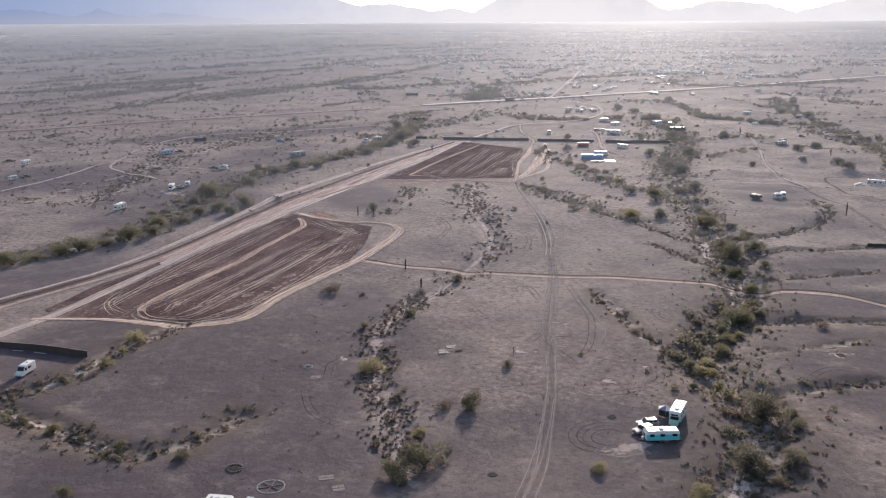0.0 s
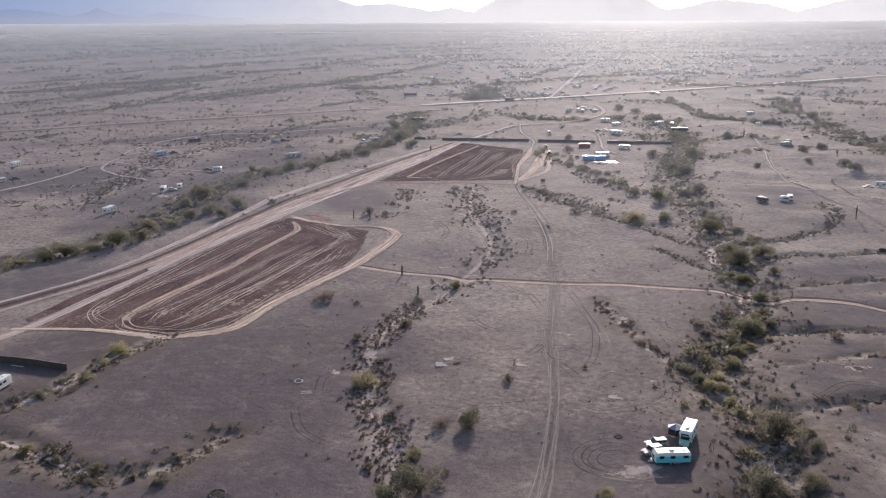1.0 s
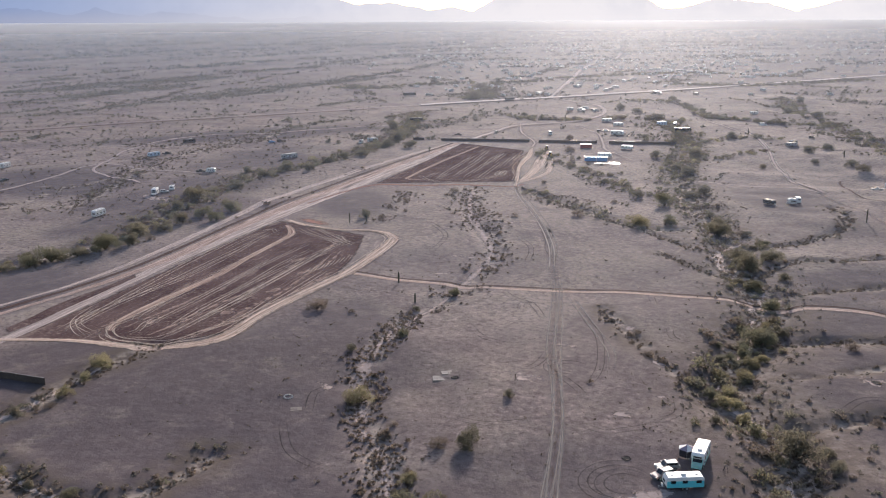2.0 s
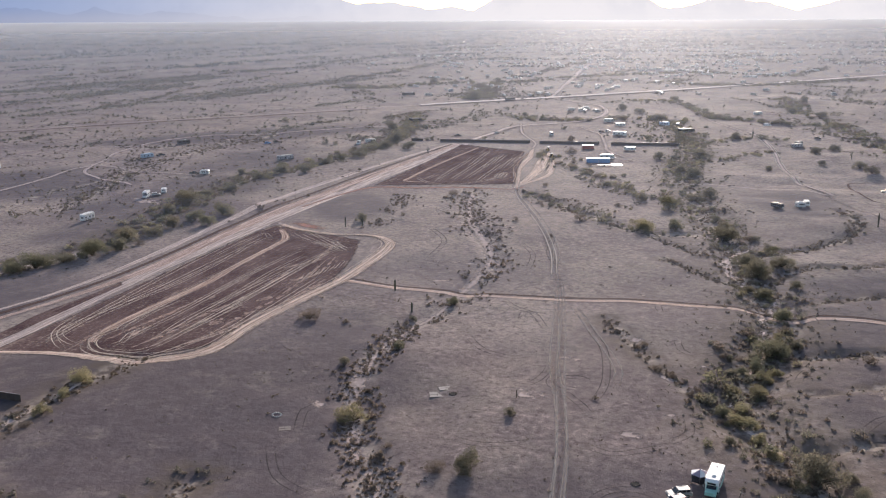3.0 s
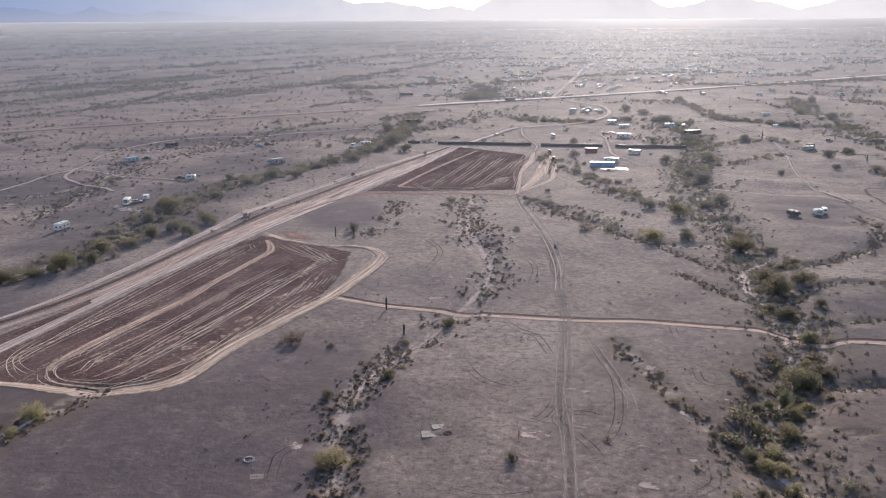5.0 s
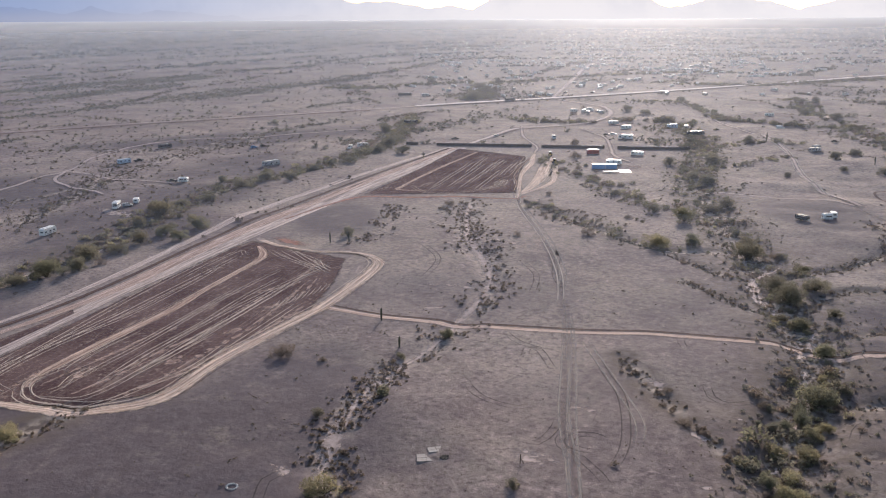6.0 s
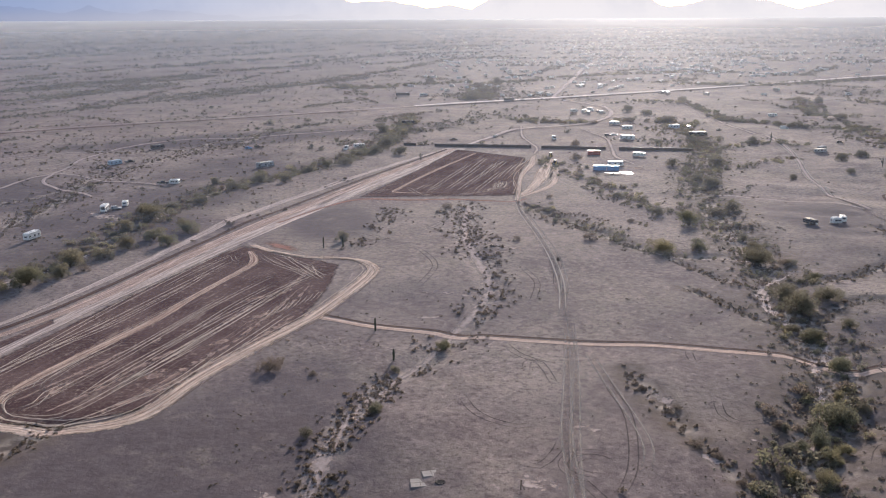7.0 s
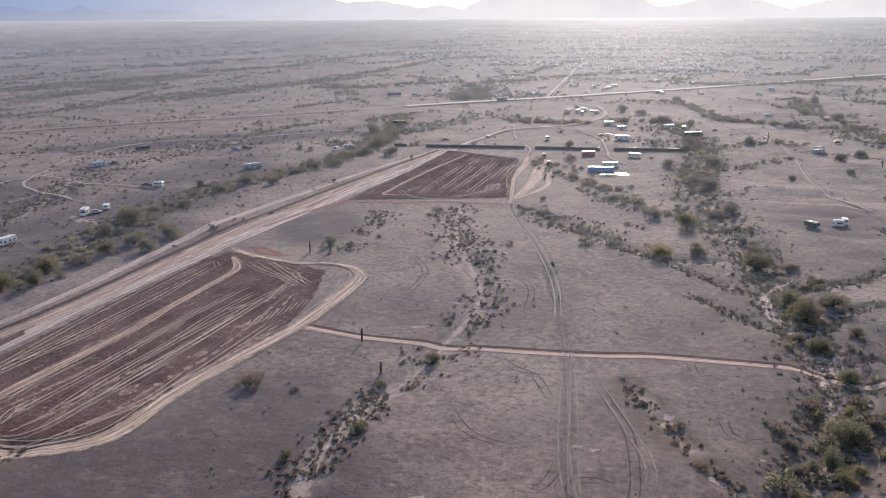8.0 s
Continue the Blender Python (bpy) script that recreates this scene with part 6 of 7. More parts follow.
def flat_trailer(x, y, yaw, length, label):
    ob = thing("flatbed_trailer", label, "trailer", on_ground(x, y, yaw))
    h = length / 2
    part("deck", boxed(-h, h, -1.1, 1.1, 0.72, 0.86, bevel=0.02), M_BROWN, ob)
    part("headboard", boxed(h - 0.1, h, -1.1, 1.1, 0.86, 1.5, bevel=0.02), M_BROWN, ob)
    part("hitch", rod(bmesh.new(), (h, 0, 0.7), (h + 1.2, 0, 0.5), 0.07), M_STEEL, ob)
    part("jack", boxed(h + 1.1, h + 1.2, -0.05, 0.05, 0, 0.52), M_STEEL, ob)
    for s in (-1, 1):
        wheel(ob, -0.5, s * 0.95, 0.36)
        wheel(ob, 0.4, s * 0.95, 0.36)
    return ob


def canopy(x, y, yaw, size=3.3):
    """A six-sided pop-up gazebo with a pale and purple roof."""
    ob = thing("canopy_tent", "grey six-sided screen tent with dark mesh walls", "tent", on_ground(x, y, yaw))
    r = size / 2
    spot = lambda k, q, z: (q * math.cos(radians(60 * k)), q * math.sin(radians(60 * k)), z)
    for k in range(6):
        part("leg", rod(bmesh.new(), spot(k, r, 0), spot(k, r, 1.5), 0.03), M_STEEL, ob)
        bm = bmesh.new()
        bm.faces.new([bm.verts.new(p) for p in (spot(k, r * 1.08, 1.5), spot(k + 1, r * 1.08, 1.5), spot(k + 1, 0.12, 2.2), spot(k, 0.12, 2.2))])
        part("roof_panel", bm, M_CANVAS if k % 2 else M_TARP, ob, "pale roof panel" if k % 2 == 0 else "")
        if k != 1:
            bm = bmesh.new()
            bm.faces.new([bm.verts.new(p) for p in (spot(k, r, 0.1), spot(k + 1, r, 0.1), spot(k + 1, r, 1.5), spot(k, r, 1.5))])
            part("side_wall", bm, M_MESHWALL, ob, "dark mesh wall")
    part("finial", rod(bmesh.new(), (0, 0, 2.15), (0, 0, 2.32), 0.13), M_CANVAS, ob)
    return ob


def bicycle(x, y, yaw, lean):
    ob = thing("bicycle", "dark bicycle leaning beside the motorhome", "bicycle", on_ground(x, y, yaw) @ pose(0, 0, 0.0, lean))
    for px, name in ((-0.52, "wheel"), (0.52, "wheel")):
        bm = bmesh.new()
        for k in range(16):
            a, b = 6.2832 * k / 16, 6.2832 * (k + 1) / 16
            limb(bm, (px + 0.33 * math.cos(a), 0, 0.35 + 0.33 * math.sin(a)), (px + 0.33 * math.cos(b), 0, 0.35 + 0.33 * math.sin(b)), 0.022, 0.022, 4)
        part(name, bm, M_RUBBER, ob)
    bm = bmesh.new()
    for a, b in (((-0.52, 0.35), (-0.08, 0.32)), ((-0.08, 0.32), (0.38, 0.78)), ((-0.52, 0.35), (-0.2, 0.78)), ((-0.2, 0.78), (0.38, 0.78)), ((-0.08, 0.32), (-0.22, 0.9)), ((0.36, 0.92), (0.52, 0.35))):
        rod(bm, (a[0], 0, a[1]), (b[0], 0, b[1]), 0.02, 5)
    part("frame", bm, M_DARKPAINT, ob)
    part("saddle", boxed(-0.35, -0.1, -0.06, 0.06, 0.9, 0.95, bevel=0.02), M_RUBBER, ob)
    part("handlebar", rod(bmesh.new(), (0.36, -0.28, 0.95), (0.36, 0.28, 0.95), 0.015, 5), M_STEEL, ob)
    return ob


def screen_wall(points, label, tall=1.7, span=2.6):
    """A long low screen of dark steel sheets on posts, with a top rail."""
    ob = thing("screen_wall", label, "fence", on_ground(*points[0]))
    inv = ob.matrix_basis.inverted()
    line = smooth_line(points, span)
    rng = np.random.RandomState(len(points) + int(points[0][1]))
    sheet = bpy.data.meshes.new("panel")
    bm = boxed(-0.5, 0.5, -0.5, 0.5, 0, 1)
    bm.to_mesh(sheet)
    bm.free()
    sheet.materials.append(M_SCREEN)
    rail = sheet.copy()
    rail.materials[0] = M_STEEL
    for k, (a, b) in enumerate(zip(line[:-1], line[1:])):
        d = b - a
        yaw, length = math.degrees(math.atan2(d[1], d[0])), float(np.linalg.norm(d))
        mid = (a + b) / 2
        z = float(hz(*mid))
        for name, me, m in (("panel", sheet, pose(*mid, z - 0.1, rng.uniform(-2, 2), 0, yaw) @ Matrix.Diagonal((length * 0.985, 0.06, tall + 0.1 + rng.uniform(-0.06, 0.06), 1))),
                            ("post", sheet, pose(*a, z - 0.1, 0, 0, yaw) @ Matrix.Diagonal((0.12, 0.14, tall + 0.2, 1))),
                            ("top_rail", rail, pose(*mid, z + tall + 0.05, 0, 0, yaw) @ Matrix.Diagonal((length * 0.97, 0.09, 0.05, 1)))):
            p = new(name, me)
            p.parent = ob
            p.matrix_basis = inv @ m
    return ob


def saguaro(x, y, tall, seed, arms=0):
    rng = np.random.RandomState(seed)
    ob = thing("saguaro", "tall dark green saguaro cactus" + (" with upturned arms" if arms else " with a single column"), "cactus", on_ground(x, y, rng.uniform(0, 360)))

    def column(a, b, r):
        bm = bmesh.new()
        n, rows = 20, 7
        rings = []
        for j in range(rows):
            t = j / (rows - 1)
            p = Vector(a).lerp(Vector(b), t)
            rr = r * (0.85 + 0.3 * math.sin(t * 2.6)) * (1 if j < rows - 1 else 0.35) * (1 if j < rows - 2 else 0.9)
            rings.append([bm.verts.new(p + Vector((math.cos(6.2832 * k / n), math.sin(6.2832 * k / n), 0)) * rr * (1 if k % 2 else 0.86)) for k in range(n)])
        for q, w in zip(rings[:-1], rings[1:]):
            for k in range(n):
                bm.faces.new((q[k], q[(k + 1) % n], w[(k + 1) % n], w[k]))
        bm.faces.new(rings[-1])
        return bm

    part("column", column((0, 0, -0.1), (0, 0, tall), 0.25), M_CACTUS, ob)
    for k in range(arms):
        s = 1 if k % 2 else -1
        z = tall * rng.uniform(0.4, 0.55)
        arm = part("arm", column((s * 0.75, 0, z + 0.2), (s * 0.8, 0, z + tall * 0.28), 0.19), M_CACTUS, ob)
        part("elbow", rod(bmesh.new(), (s * 0.2, 0, z), (s * 0.76, 0, z + 0.3), 0.17, 10), M_CACTUS, arm)
    return ob


def stone_mesh(seed):
    rng = np.random.RandomState(seed)
    bm = bmesh.new()
    bmesh.ops.create_icosphere(bm, subdivisions=1, radius=1)
    for v in bm.verts:
        v.co *= rng.uniform(0.75, 1.15)
    me = bpy.data.meshes.new("stone")
    bm.to_mesh(me)
    bm.free()
    return me


STONES = [stone_mesh(k) for k in range(4)]
LIME_STONES = [s.copy() for s in STONES]
for s in STONES:
    s.materials.append(M_STONE)
for s in LIME_STONES:
    s.materials.append(M_LIME)


def stone_ring(name, x, y, radius, count, size, label, meshes, spokes=0, ash=False):
    ob = thing(name, label, "fire pit" if ash else "stone ring", on_ground(x, y))
    rng = np.random.RandomState(int(abs(x) * 7 + y))
    spots = [(radius * math.cos(6.2832 * k / count), radius * math.sin(6.2832 * k / count)) for k in range(count)]
    inv = ob.matrix_basis.inverted()
    for k, (px, py) in enumerate(spots):
        p = new("stone", meshes[k % 4])
        p.parent = ob
        wx, wy = x + px, y + py
        s = size * rng.uniform(0.8, 1.2)
        p.matrix_basis = inv @ pose(wx, wy, float(hz(wx, wy)) + s * 0.25, 0, 0, rng.uniform(0, 360)) @ Matrix.Diagonal((s, s * 0.9, s * 0.6, 1))
    if spokes:
        for k in range(spokes):
            a = 0.35 + 6.2832 * k / spokes / 2
            for sgn in (-1, 1):
                bx, by = x + sgn * 0.3 * math.cos(a), y + sgn * 0.3 * math.sin(a)
                ex, ey = x + sgn * (radius - 0.3) * math.cos(a), y + sgn * (radius - 0.3) * math.sin(a)
                bm = bmesh.new()
                p = [Vector((bx, by, hz(bx, by) + 0.04)), Vector((ex, ey, hz(ex, ey) + 0.04))]
                rod(bm, inv @ p[0], inv @ p[1], 0.13, 6)
                part("spoke", bm, M_STONE, ob)
    if ash:
        bm = bmesh.new()
        bmesh.ops.create_circle(bm, cap_ends=True, segments=18, radius=radius * 0.85, matrix=pose(0, 0, 0.05))
        r = bmesh.ops.extrude_face_region(bm, geom=list(bm.faces))
        bmesh.ops.translate(bm, verts=[v for v in r["geom"] if isinstance(v, bmesh.types.BMVert)], vec=(0, 0, 0.05))
        part("ash_bed", bm, M_ASH, ob)
    return ob


def slab(x, y, yaw, a, b, label="cracked pale concrete slab on the gravel", stuff=M_CONCRETE):
    ob = new("concrete_slab", None)
    ob.matrix_basis = on_ground(x, y, yaw)
    tagged(ob, label, "slab")
    rng = np.random.RandomState(int(x * 3 + y))
    for k in range(2):
        for j in range(2):
            part("slab_piece", boxed(-a / 2 + k * a / 2 + 0.03, -a / 2 + (k + 1) * a / 2 - 0.03, -b / 2 + j * b / 2 + 0.03, -b / 2 + (j + 1) * b / 2 - 0.03, -0.2, 0.035 + rng.uniform(0, 0.03), bevel=0.015), stuff, ob)
    return ob


def digger(x, y, yaw):
    ob = thing("backhoe_loader", "dusty yellow backhoe loader parked on churned earth", "digger", on_ground(x, y, yaw))
    part("chassis", boxed(-1.9, 1.9, -0.6, 0.6, 0.6, 1.15, bevel=0.06), M_YELLOWPAINT, ob)
    part("bonnet", boxed(0.5, 2.0, -0.5, 0.5, 1.1, 1.7, bevel=0.08), M_YELLOWPAINT, ob)
    cab = part("cab", boxed(-1.1, 0.5, -0.75, 0.75, 1.1, 2.7, bevel=0.08), M_GLASS, ob)
    part("cab_roof", boxed(-1.2, 0.6, -0.8, 0.8, 2.7, 2.82, bevel=0.03), M_WHITE, cab)
    part("bucket", prism([(2.6, 0.15), (3.4, 0.2), (3.0, 0.5), (2.7, 0.95)], 1.1, 0.02), M_YELLOWPAINT, ob)
    for s in (-1, 1):
        part("loader_arm", rod(bmesh.new(), (0.7, s * 0.7, 1.4), (2.75, s * 0.7, 0.6), 0.1), M_YELLOWPAINT, ob)
        wheel(ob, -1.3, s * 0.9, 0.72, 0.45)
        wheel(ob, 1.4, s * 0.85, 0.48, 0.35)
    part("boom", rod(bmesh.new(), (-1.9, 0, 1.0), (-2.6, 0, 2.6), 0.14), M_YELLOWPAINT, ob)
    part("dipper", rod(bmesh.new(), (-2.6, 0, 2.6), (-3.3, 0, 1.0), 0.11), M_YELLOWPAINT, ob)
    return ob


# the camp near the wash
travel_trailer(45.0, 173.7, 183, 7.2, 2.65, M_WHITE, M_TURQ, "turquoise and white vintage travel trailer on gravel")
motorhome(50.8, 183.2, -116, 7.8, 3.1, M_WHITE, M_MINT, "white motorhome with mint-green lower panels", cabover=True)
car(43.7, 180.4, 190, "suv", M_TAN, "tan dusty estate car beside the trailer")
car(42.2, 177.4, 205, "suv", M_PINKTAN, "faded rose car behind the vintage trailer")
canopy(48.9, 185.9, 15)
bicycle(54.3, 179.6, 60, 12)
bicycle(54.9, 178.9, 75, -10)
stone_ring("fire_pit", 36.8, 184.6, 0.8, 11, 0.22, "dark fire pit ringed with small stones", STONES, ash=True)
# foreground camp and stone circle
travel_trailer(-41.2, 148.2, 172, 5.2, 2.6, M_WHITE, None, "small white travel trailer with roof vents")
car(-35.8, 149.2, 165, "pickup", M_SILVER, "silver pickup truck with an open bed")
stone_ring("stone_circle", -33.2, 156.5, 2.6, 46, 0.19, "pale stone circle with dark crossing spokes", LIME_STONES, spokes=3)
stone_ring("fire_pit", -41.6, 163.3, 1.5, 16, 0.35, "wide dark fire pit ringed with stones", STONES, ash=True)
stone_ring("fire_pit", 9.2, 160.3, 0.8, 10, 0.25, "small black fire pit on gravel", STONES, ash=True)
stone_ring("fire_pit", 3.8, 227.2, 0.8, 10, 0.25, "small black fire pit beside a slab", STONES, ash=True)
stone_ring("fire_pit", 103.0, 222.0, 1.0, 12, 0.25, "fire pit in a pale patch of gravel", STONES, ash=True)
slab(0.2, 227.6, 5, 3.6, 3.0)
slab(2.2, 230.6, 12, 3.4, 2.2)
stone_ring("stone_heap", -34.7, 216.6, 0.95, 13, 0.26, "low heap of pale stones on gravel", LIME_STONES)
slab(-31.9, 210.2, 8, 2.6, 2.0, "worn dusty slab flush with the gravel", M_OLDSLAB)
slab(-23.1, 159.9, 10, 3.0, 2.0, "worn dusty slab flush with the gravel", M_OLDSLAB)
slab(-20.2, 155.5, 14, 2.4, 2.2, "worn dusty slab flush with the gravel", M_OLDSLAB)
post = thing("wooden_post", "short dark wooden post in the gravel", "post", on_ground(18.0, 223.6))
part("shaft", rod(bmesh.new(), (0, 0, -0.2), (0.05, 0, 1.9), 0.09), M_BARK, post)
part("brace", rod(bmesh.new(), (0.03, 0, 1.2), (0.7, 0, 0.0), 0.05), M_BARK, post)
# van and screen walls
car(-104.2, 211.3, -99, "van", M_WHITE, "white high-roof camper van on gravel")
screen_wall([(-150, 236), (-119, 230.5), (-107, 228), (-93.5, 223.5)], "low dark rusted steel screen wall with a pale rail")
screen_wall([(-20, 664), (-12, 662)], "short dark steel screen wall by the graded road")
screen_wall([(0, 658), (30, 654), (61, 649)], "long dark steel screen wall behind the graded field", span=3.4)
screen_wall([(67, 646), (86, 643), (106, 639)], "long dark steel screen wall behind the yard", span=3.4)
screen_wall([(114, 638), (135, 633), (157, 628)], "long dark steel screen wall past the yard gate", span=3.4)
screen_wall([(163, 339), (185, 331)], "low dark steel screen wall near a track", span=3.0)
for x, y, yaw, long in ((-114.0, 228.4, -14, 3.2), (-107.3, 226.6, -17, 3.7)):
    plank = thing("loose_plank", "long pale plank lying on gravel by the screen wall", "plank", on_ground(x, y, yaw))
    part("board", boxed(-long / 2, long / 2, -0.16, 0.16, 0.0, 0.09, bevel=0.015), M_LIME, plank)
# cacti
for x, y, tall, arms in ((-13.6, 309.4, 3.8, 0), (-38.4, 397.5, 4.2, 0), (-31.5, 398.5, 3.8, 0), (176.4, 389.5, 6.0, 0), (214, 656, 6.5, 1), (-7.6, 288, 3.0, 0), (-7.6, 600, 4.5, 2), (240, 560, 4.5, 1)):
    saguaro(x, y, tall, int(y), arms)
# camps on the flat beside the left wash
G_LEFT = "rigs camped on the open flat"
travel_trailer(-149.4, 411.0, 77, 7.4, 3.1, label="white travel trailer with three dark windows", group=G_LEFT)
motorhome(-140.2, 461.0, -85, 6.6, 3.1, label="white motorhome with a sleeping cab-over", group=G_LEFT, cabover=True)
car(-136.6, 464.5, 20, "suv", M_SILVER, "silver car beside a white motorhome", G_LEFT)
travel_trailer(-135.0, 472.0, 100, 4.2, 2.4, label="small white cargo trailer with a dark side", group=G_LEFT)
car(-134.6, 527.0, 175, "pickup", M_DARKPAINT, "dark pickup truck coupled to a trailer", G_LEFT)
travel_trailer(-128.4, 525.0, 175, 5.0, 2.7, label="white trailer behind a dark pickup", group=G_LEFT)
travel_trailer(-179.4, 587.0, 54, 7.8, 2.9, M_PALEBLUE, label="pale blue and white travel trailer", group=G_LEFT)
car(-173.4, 594.0, 50, "pickup", M_DARKPAINT, "dark pickup truck coupled to a trailer", G_LEFT)
motorhome(-174.0, 648.5, 43, 8.5, 3.1, M_BROWN, label="dark brown box-shaped motorhome", group=G_LEFT)
car(-117.6, 651.0, 30, "suv", M_BLUEPAINT, "blue parked car on the flat", G_LEFT)
car(-112.6, 656.0, 40, "suv", M_BROWN, "dark brown parked car on the flat", G_LEFT)
motorhome(-94.0, 581.5, 38, 10.2, 3.3, M_SILVER, M_STRIPE, "long silver-grey motorhome with a bright roof", G_LEFT)
car(-55.0, 643.5, -100, "van", M_WHITE, "white van beside the wash trees", G_LEFT)
travel_trailer(-47.8, 654.0, 20, 7.2, 2.8, label="long white trailer beside the wash trees", group=G_LEFT)
travel_trailer(-256.4, 553.0, 80, 7.0, 3.2, label="white travel trailer with a dark rear", group=G_LEFT)
car(-271.0, 563.0, 30, "suv", M_BROWN, "dark parked car near a trailer", G_LEFT)
travel_trailer(-239.0, 498.0, 70, 5.0, 2.6, label="small white travel trailer", group=G_LEFT)
car(-235.2, 505.0, 60, "pickup", M_DARKPAINT, "dark pickup truck beside a small trailer", G_LEFT)
# camps to the right of the wash
G_RIGHT = "rigs camped beyond the wash"
travel_trailer(150.4, 430.0, -62, 5.6, 2.3, M_DARKPAINT, label="black cargo trailer with a lit front", group=G_RIGHT)
travel_trailer(161.6, 432.5, 181, 4.0, 2.8, label="white trailer with its hitch down", group=G_RIGHT)
car(166.0, 437.2, 80, "van", M_WHITE, "white van parked behind a trailer", G_RIGHT)
motorhome(229.4, 475.6, -28, 8.6, 3.1, label="white motorhome with a satellite dish", group=G_RIGHT)
car(220.6, 474.6, 165, "pickup", M_SILVER, "silver pickup truck near a motorhome", G_RIGHT)
travel_trailer(230.0, 617.0, 20, 7.5, 2.7, M_SILVER, label="silver trailer under a shade cover", group=G_RIGHT)
travel_trailer(233.5, 624.0, 35, 6.5, 2.7, M_STRIPE, label="grey trailer in a small camp", group=G_RIGHT)
car(263.4, 667.5, -15, "suv", M_DARKPAINT, "dark car parked near brush", G_RIGHT)
car(252.3, 737.0, 10, "van", M_WHITE, "white van on the rise", G_RIGHT)
travel_trailer(266.0, 800.0, 15, 7.0, label="white travel trailer far up the rise", group=G_RIGHT)
motorhome(183.6, 713.5, 5, 12.5, 3.3, M_DARKPAINT, label="long dark coach with a pale roof", group=G_RIGHT)
motorhome(176.0, 750.0, 15, 8.0, 3.2, M_PALEBLUE, label="pale blue motorhome behind a coach", group=G_RIGHT)
motorhome(187.0, 752.0, 70, 8.0, 3.2, M_STRIPE, label="grey motorhome behind a coach", group=G_RIGHT)
# the yard with containers
container(89.6, 564.0, -4, 6.8, M_BLUEPAINT, M_ALU, "blue steel shipping container with a bright roof")
container(96.4, 563.0, -4, 6.1, M_BLUEPAINT, M_WHITE, "blue steel shipping container in the yard")
container(95.2, 617.5, 0, 7.2, M_REDPAINT, M_TARP, "red steel container with a pale roof")
travel_trailer(100.6, 578.0, -6, 8.6, 2.9, label="long white trailer in the yard")
flat_trailer(94.0, 550.5, -5, 8.0, "dark flatbed trailer parked in the yard")
motorhome(120.5, 609.0, -22, 7.4, 2.5, M_WHITE, label="low white motorhome with a bright roof")
motorhome(127.0, 677.5, -18, 9.6, 3.2, label="long white motorhome behind the screen wall")
travel_trailer(139.0, 738.0, 8, 7.6, label="white travel trailer near brush")
travel_trailer(136.0, 772.0, 4, 8.0, label="white travel trailer near the loop road")
car(118.0, 700.0, 5, "suv", M_BROWN, "dark car behind the screen wall")
car(123.0, 701.5, -10, "suv", M_WHITE, "white car behind the screen wall")
car(79.5, 684.5, -85, "van", M_WHITE, "white van behind the screen wall")
digger(68.5, 610.0, 80)
digger(67.6, 582.0, 100)
tarp = thing("tarpaulin", "crumpled bright white tarpaulin spread on the ground", "tarpaulin", on_ground(102.5, 556))
bm = bmesh.new()
bmesh.ops.create_grid(bm, x_segments=24, y_segments=24, size=1)
for v in bm.verts:
    wx, wy = v.co.x * 3.0, v.co.y * 4.0
    v.co = (wx, wy, float(hz(102.5 + wx, 556 + wy) - hz(102.5, 556)) + 0.12 + 0.12 * float(vn(wx + 50, wy + 50, 1.6, 90)))
part("sheet", bm, M_TARP, tarp)
patch("sand_spill", [(107, 573), (116, 567)], 6.0, M_SCUFF, "tan sand spilled beside the yard tarpaulin", 0.09)
# by the graded field and the far road
motorhome(-21.0, 786.5, 5, 11.0, 3.2, M_DARKPAINT, label="dark coach parked in the scrub")
car(12.3, 688.5, 15, "pickup", M_BROWN, "brown pickup truck behind the screen wall")
car(41.5, 705.0, 60, "suv", M_SILVER, "silver car on the loop road")
car(20.0, 800.0, 15, "pickup", M_DARKPAINT, "dark pickup truck in the scrub")
motorhome(-35.0, 1021.0, 3, 14.0, 3.4, M_BROWN, label="long dark coach beyond the road")
motorhome(70.0, 966.0, 32, 11.0, 3.4, M_BROWN, label="dark coach on the road shoulder")
car(84.0, 975.0, 30, "suv", M_DARKPAINT, "dark car driving the pale road")

# the far camps: four kinds of rig, then copies
rng = random.Random(11)
G_FAR = "rigs camped on the far plain"


def far_rig(x, y, yaw, length, tall, skin, label, category, cab):
    """A rig far out on the plain: body, windows, door, roof unit, wheels."""
    ob = thing("camping_rig", label, category, on_ground(x, y, yaw), G_FAR)
    h, w = length / 2, 1.18
    nose = [(h - 1.5, tall), (h - 1.2, tall - 0.9), (h, 1.3), (h, 0.45)] if cab else [(h - 0.4, tall), (h, tall - 0.6), (h, 0.5)]
    part("body", prism([(-h, 0.5), (-h, tall - 0.2), (-h + 0.2, tall)] + nose, w, 0.08), skin, ob)
    side_windows(ob, ((-h + 0.8, h - 1.9),), w, tall * 0.55, tall * 0.72)
    part("door", boxed(h - 1.7, h - 1.1, -w - 0.03, -w + 0.02, 0.55, tall * 0.75), skin, ob)
    part("roof_unit", boxed(-0.5, 0.5, -0.35, 0.35, tall - 0.02, tall + 0.22, bevel=0.05), M_WHITE, ob)
    for px in (-h + 1.4, h - 1.2):
        for s in (-1, 1):
            bm = bmesh.new()
            bmesh.ops.create_cone(bm, cap_ends=True, segments=10, radius1=0.38, radius2=0.38, depth=0.26, matrix=pose(px, s * 1.02, 0.38, 90))
            part("wheel", bm, M_RUBBER, ob)
    return ob


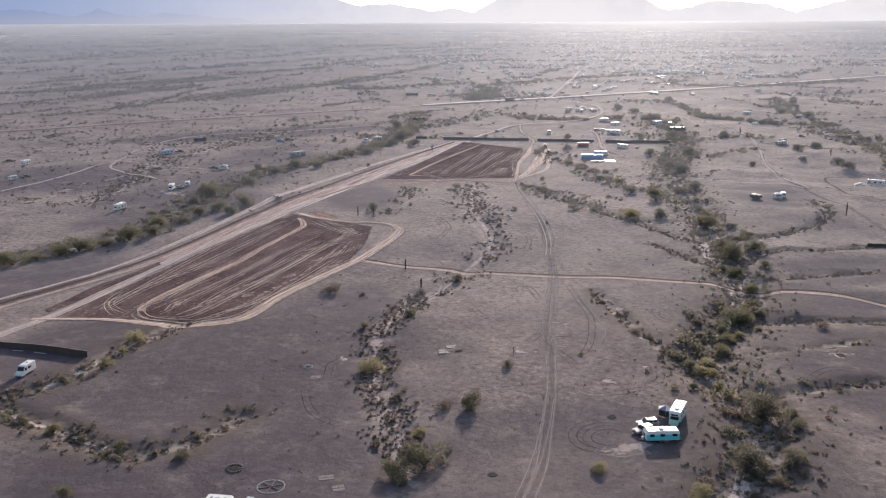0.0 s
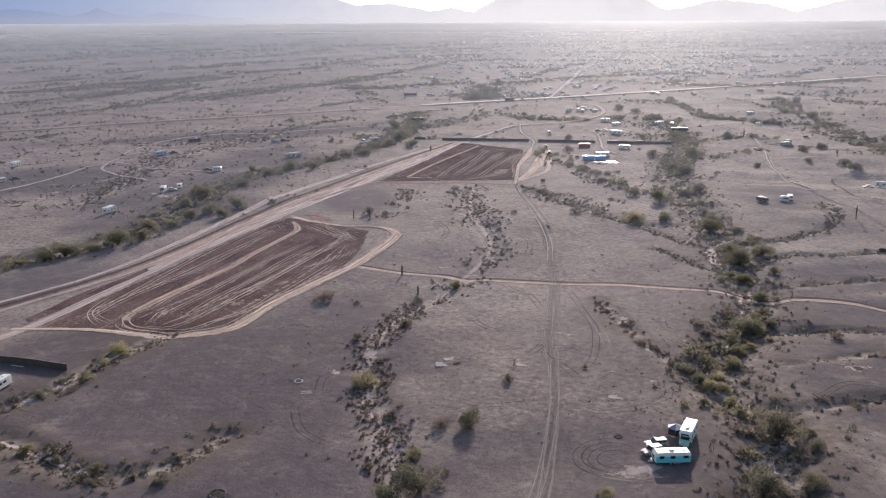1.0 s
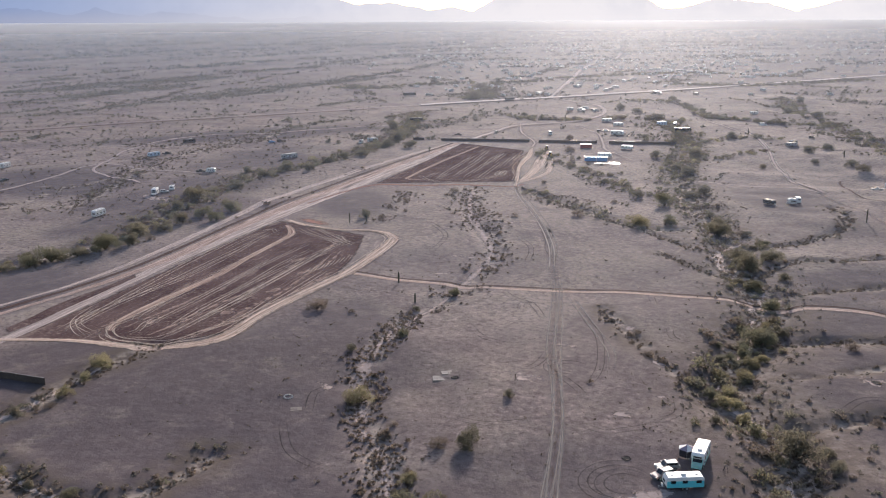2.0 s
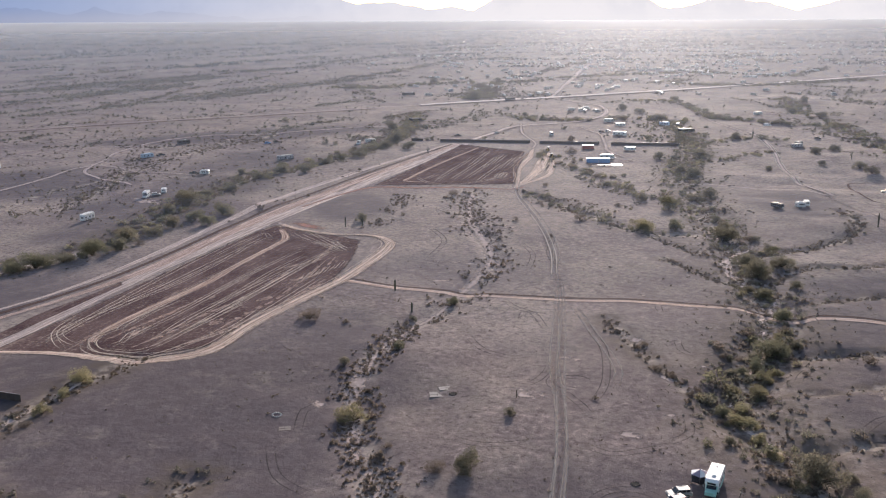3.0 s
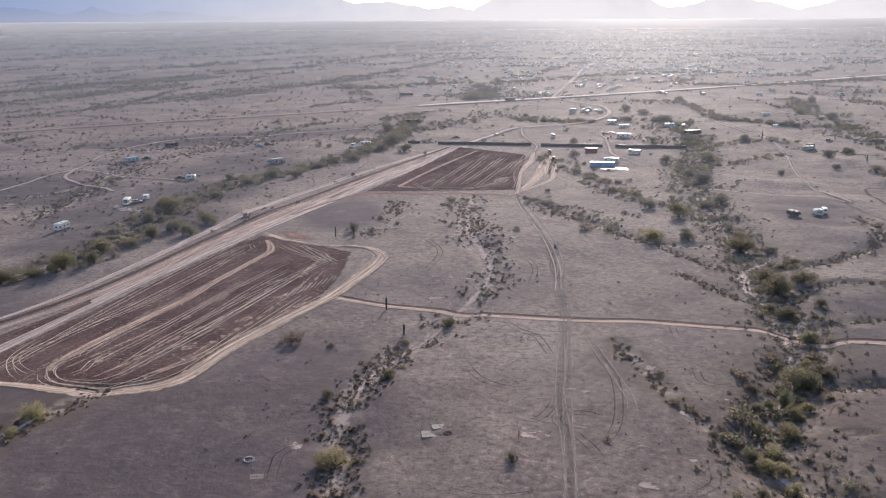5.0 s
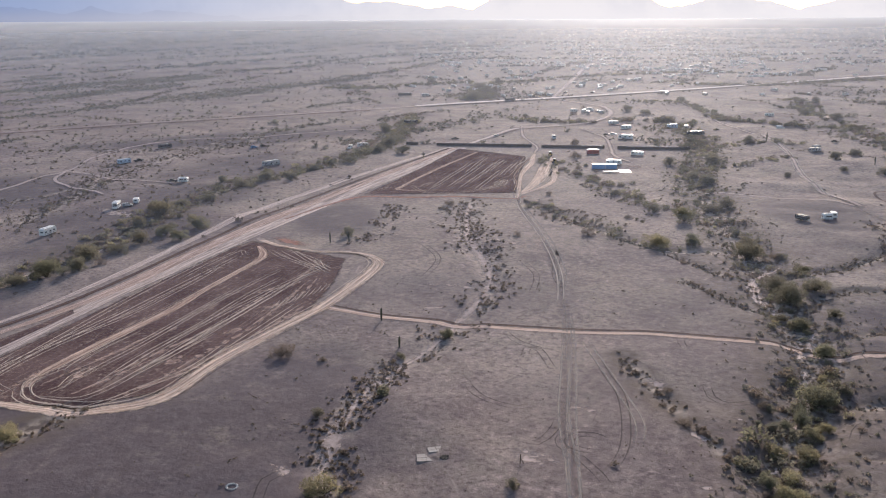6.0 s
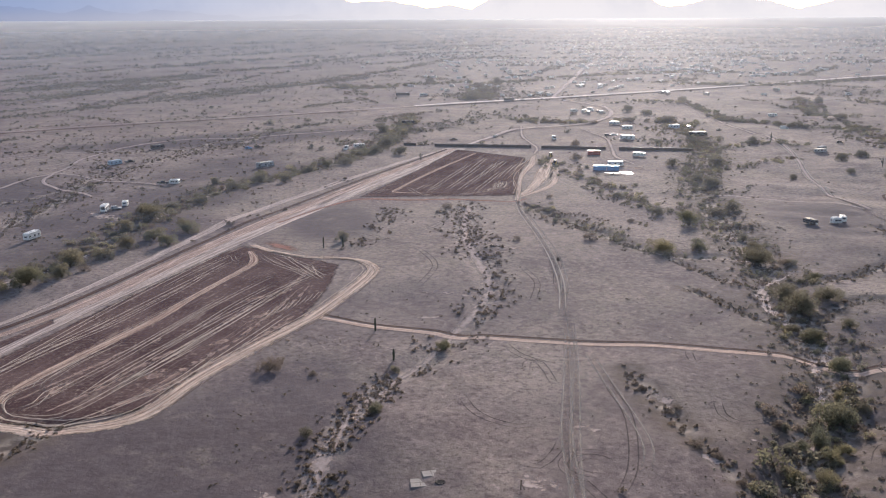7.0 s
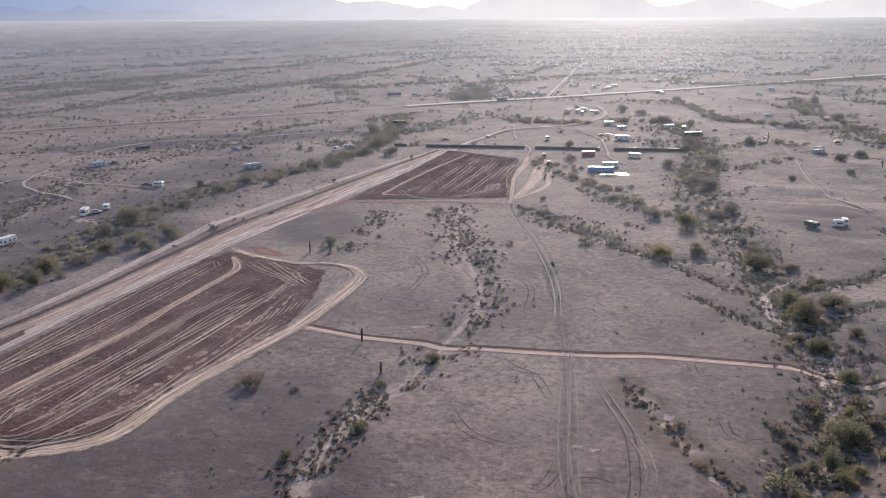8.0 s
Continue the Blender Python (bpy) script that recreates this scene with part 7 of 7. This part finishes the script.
KITS = [far_rig(118, 862, 10, 6.0, 2.6, M_FARWHITE, "white travel trailer on the far plain", "trailer", False),
        far_rig(126, 856, 60, 8.0, 3.0, M_FARWHITE, "long white motorhome on the far plain", "motorhome", False),
        far_rig(133, 868, -30, 6.4, 2.9, M_FARWHITE, "white cab-over motorhome on the far plain", "motorhome", True),
        far_rig(140, 850, 20, 5.4, 2.5, M_FARWHITE, "white van on the far plain", "van", True),
        far_rig(128, 846, 80, 7.0, 2.9, M_TAN, "silver travel trailer on the far plain", "trailer", False),
        far_rig(139, 861, 0, 4.6, 1.7, M_DARKPAINT, "dark car on the far plain", "car", True)]
placed = 0
while placed < 290:
    y = 1010 * (2.9 ** rng.random())
    slope = rng.choice((rng.gauss(0.20, 0.07), rng.gauss(0.20, 0.07), rng.uniform(-0.08, 0.46), rng.gauss(0.06, 0.05)))
    x = slope * y
    cluster = 0.5 + 0.5 * float(vn(x, y, 70, 91))
    if rng.random() > cluster ** 1.5 or abs((y - 947) - 0.6 * (x - 33)) < 25 or slope > 0.48:
        continue
    kit = KITS[rng.choice((0, 0, 1, 1, 2, 3, 4, 5))]
    copy_thing(kit, on_ground(x, y, rng.uniform(0, 360)))
    placed += 1


# still farther rigs, too many and too small to tell apart
def farthest_rigs():
    gen = np.random.RandomState(93)
    verts, faces, made = [], [], 0
    shape = np.array([(a, b, c) for k, (s, c) in enumerate(((1.0, 0.12), (1.0, 0.82), (0.86, 1.0))) for a, b in ((-s, -s), (s, -s), (s, s), (-s, s))])
    quads = np.array([(k + 4 * r, (k + 1) % 4 + 4 * r, (k + 1) % 4 + 4 * r + 4, k + 4 * r + 4) for r in (0, 1) for k in range(4)] + [(8, 9, 10, 11)])
    while made < 600:
        y = 1250 * 2.7 ** gen.rand()
        slope = gen.choice((gen.normal(0.21, 0.06), gen.normal(0.30, 0.08), gen.uniform(-0.02, 0.55), gen.normal(0.12, 0.05)))
        x = slope * y
        if gen.rand() > (0.5 + 0.5 * float(vn(x, y, 80, 92))) ** 2.2 or abs((y - 947) - 0.6 * (x - 33)) < 25 or abs(slope) > 0.55:
            continue
        a, size = gen.uniform(0, 6.2832), (gen.uniform(2.4, 5.0), 1.25, gen.uniform(2.3, 3.4))
        p = shape * size
        p = np.stack([p[:, 0] * math.cos(a) - p[:, 1] * math.sin(a) + x, p[:, 0] * math.sin(a) + p[:, 1] * math.cos(a) + y, p[:, 2] + float(hz(x, y))], 1)
        verts.append(p)
        faces.append(quads + 12 * made)
        made += 1
    ob = new("distant_rigs", arrays_mesh("distant_rigs", np.concatenate(verts), np.concatenate(faces), M_FARWHITE))
    return tagged(ob, "crowd of pale rigs camped far across the hazy plain", "rigs", kind="stuff")


farthest_rigs()
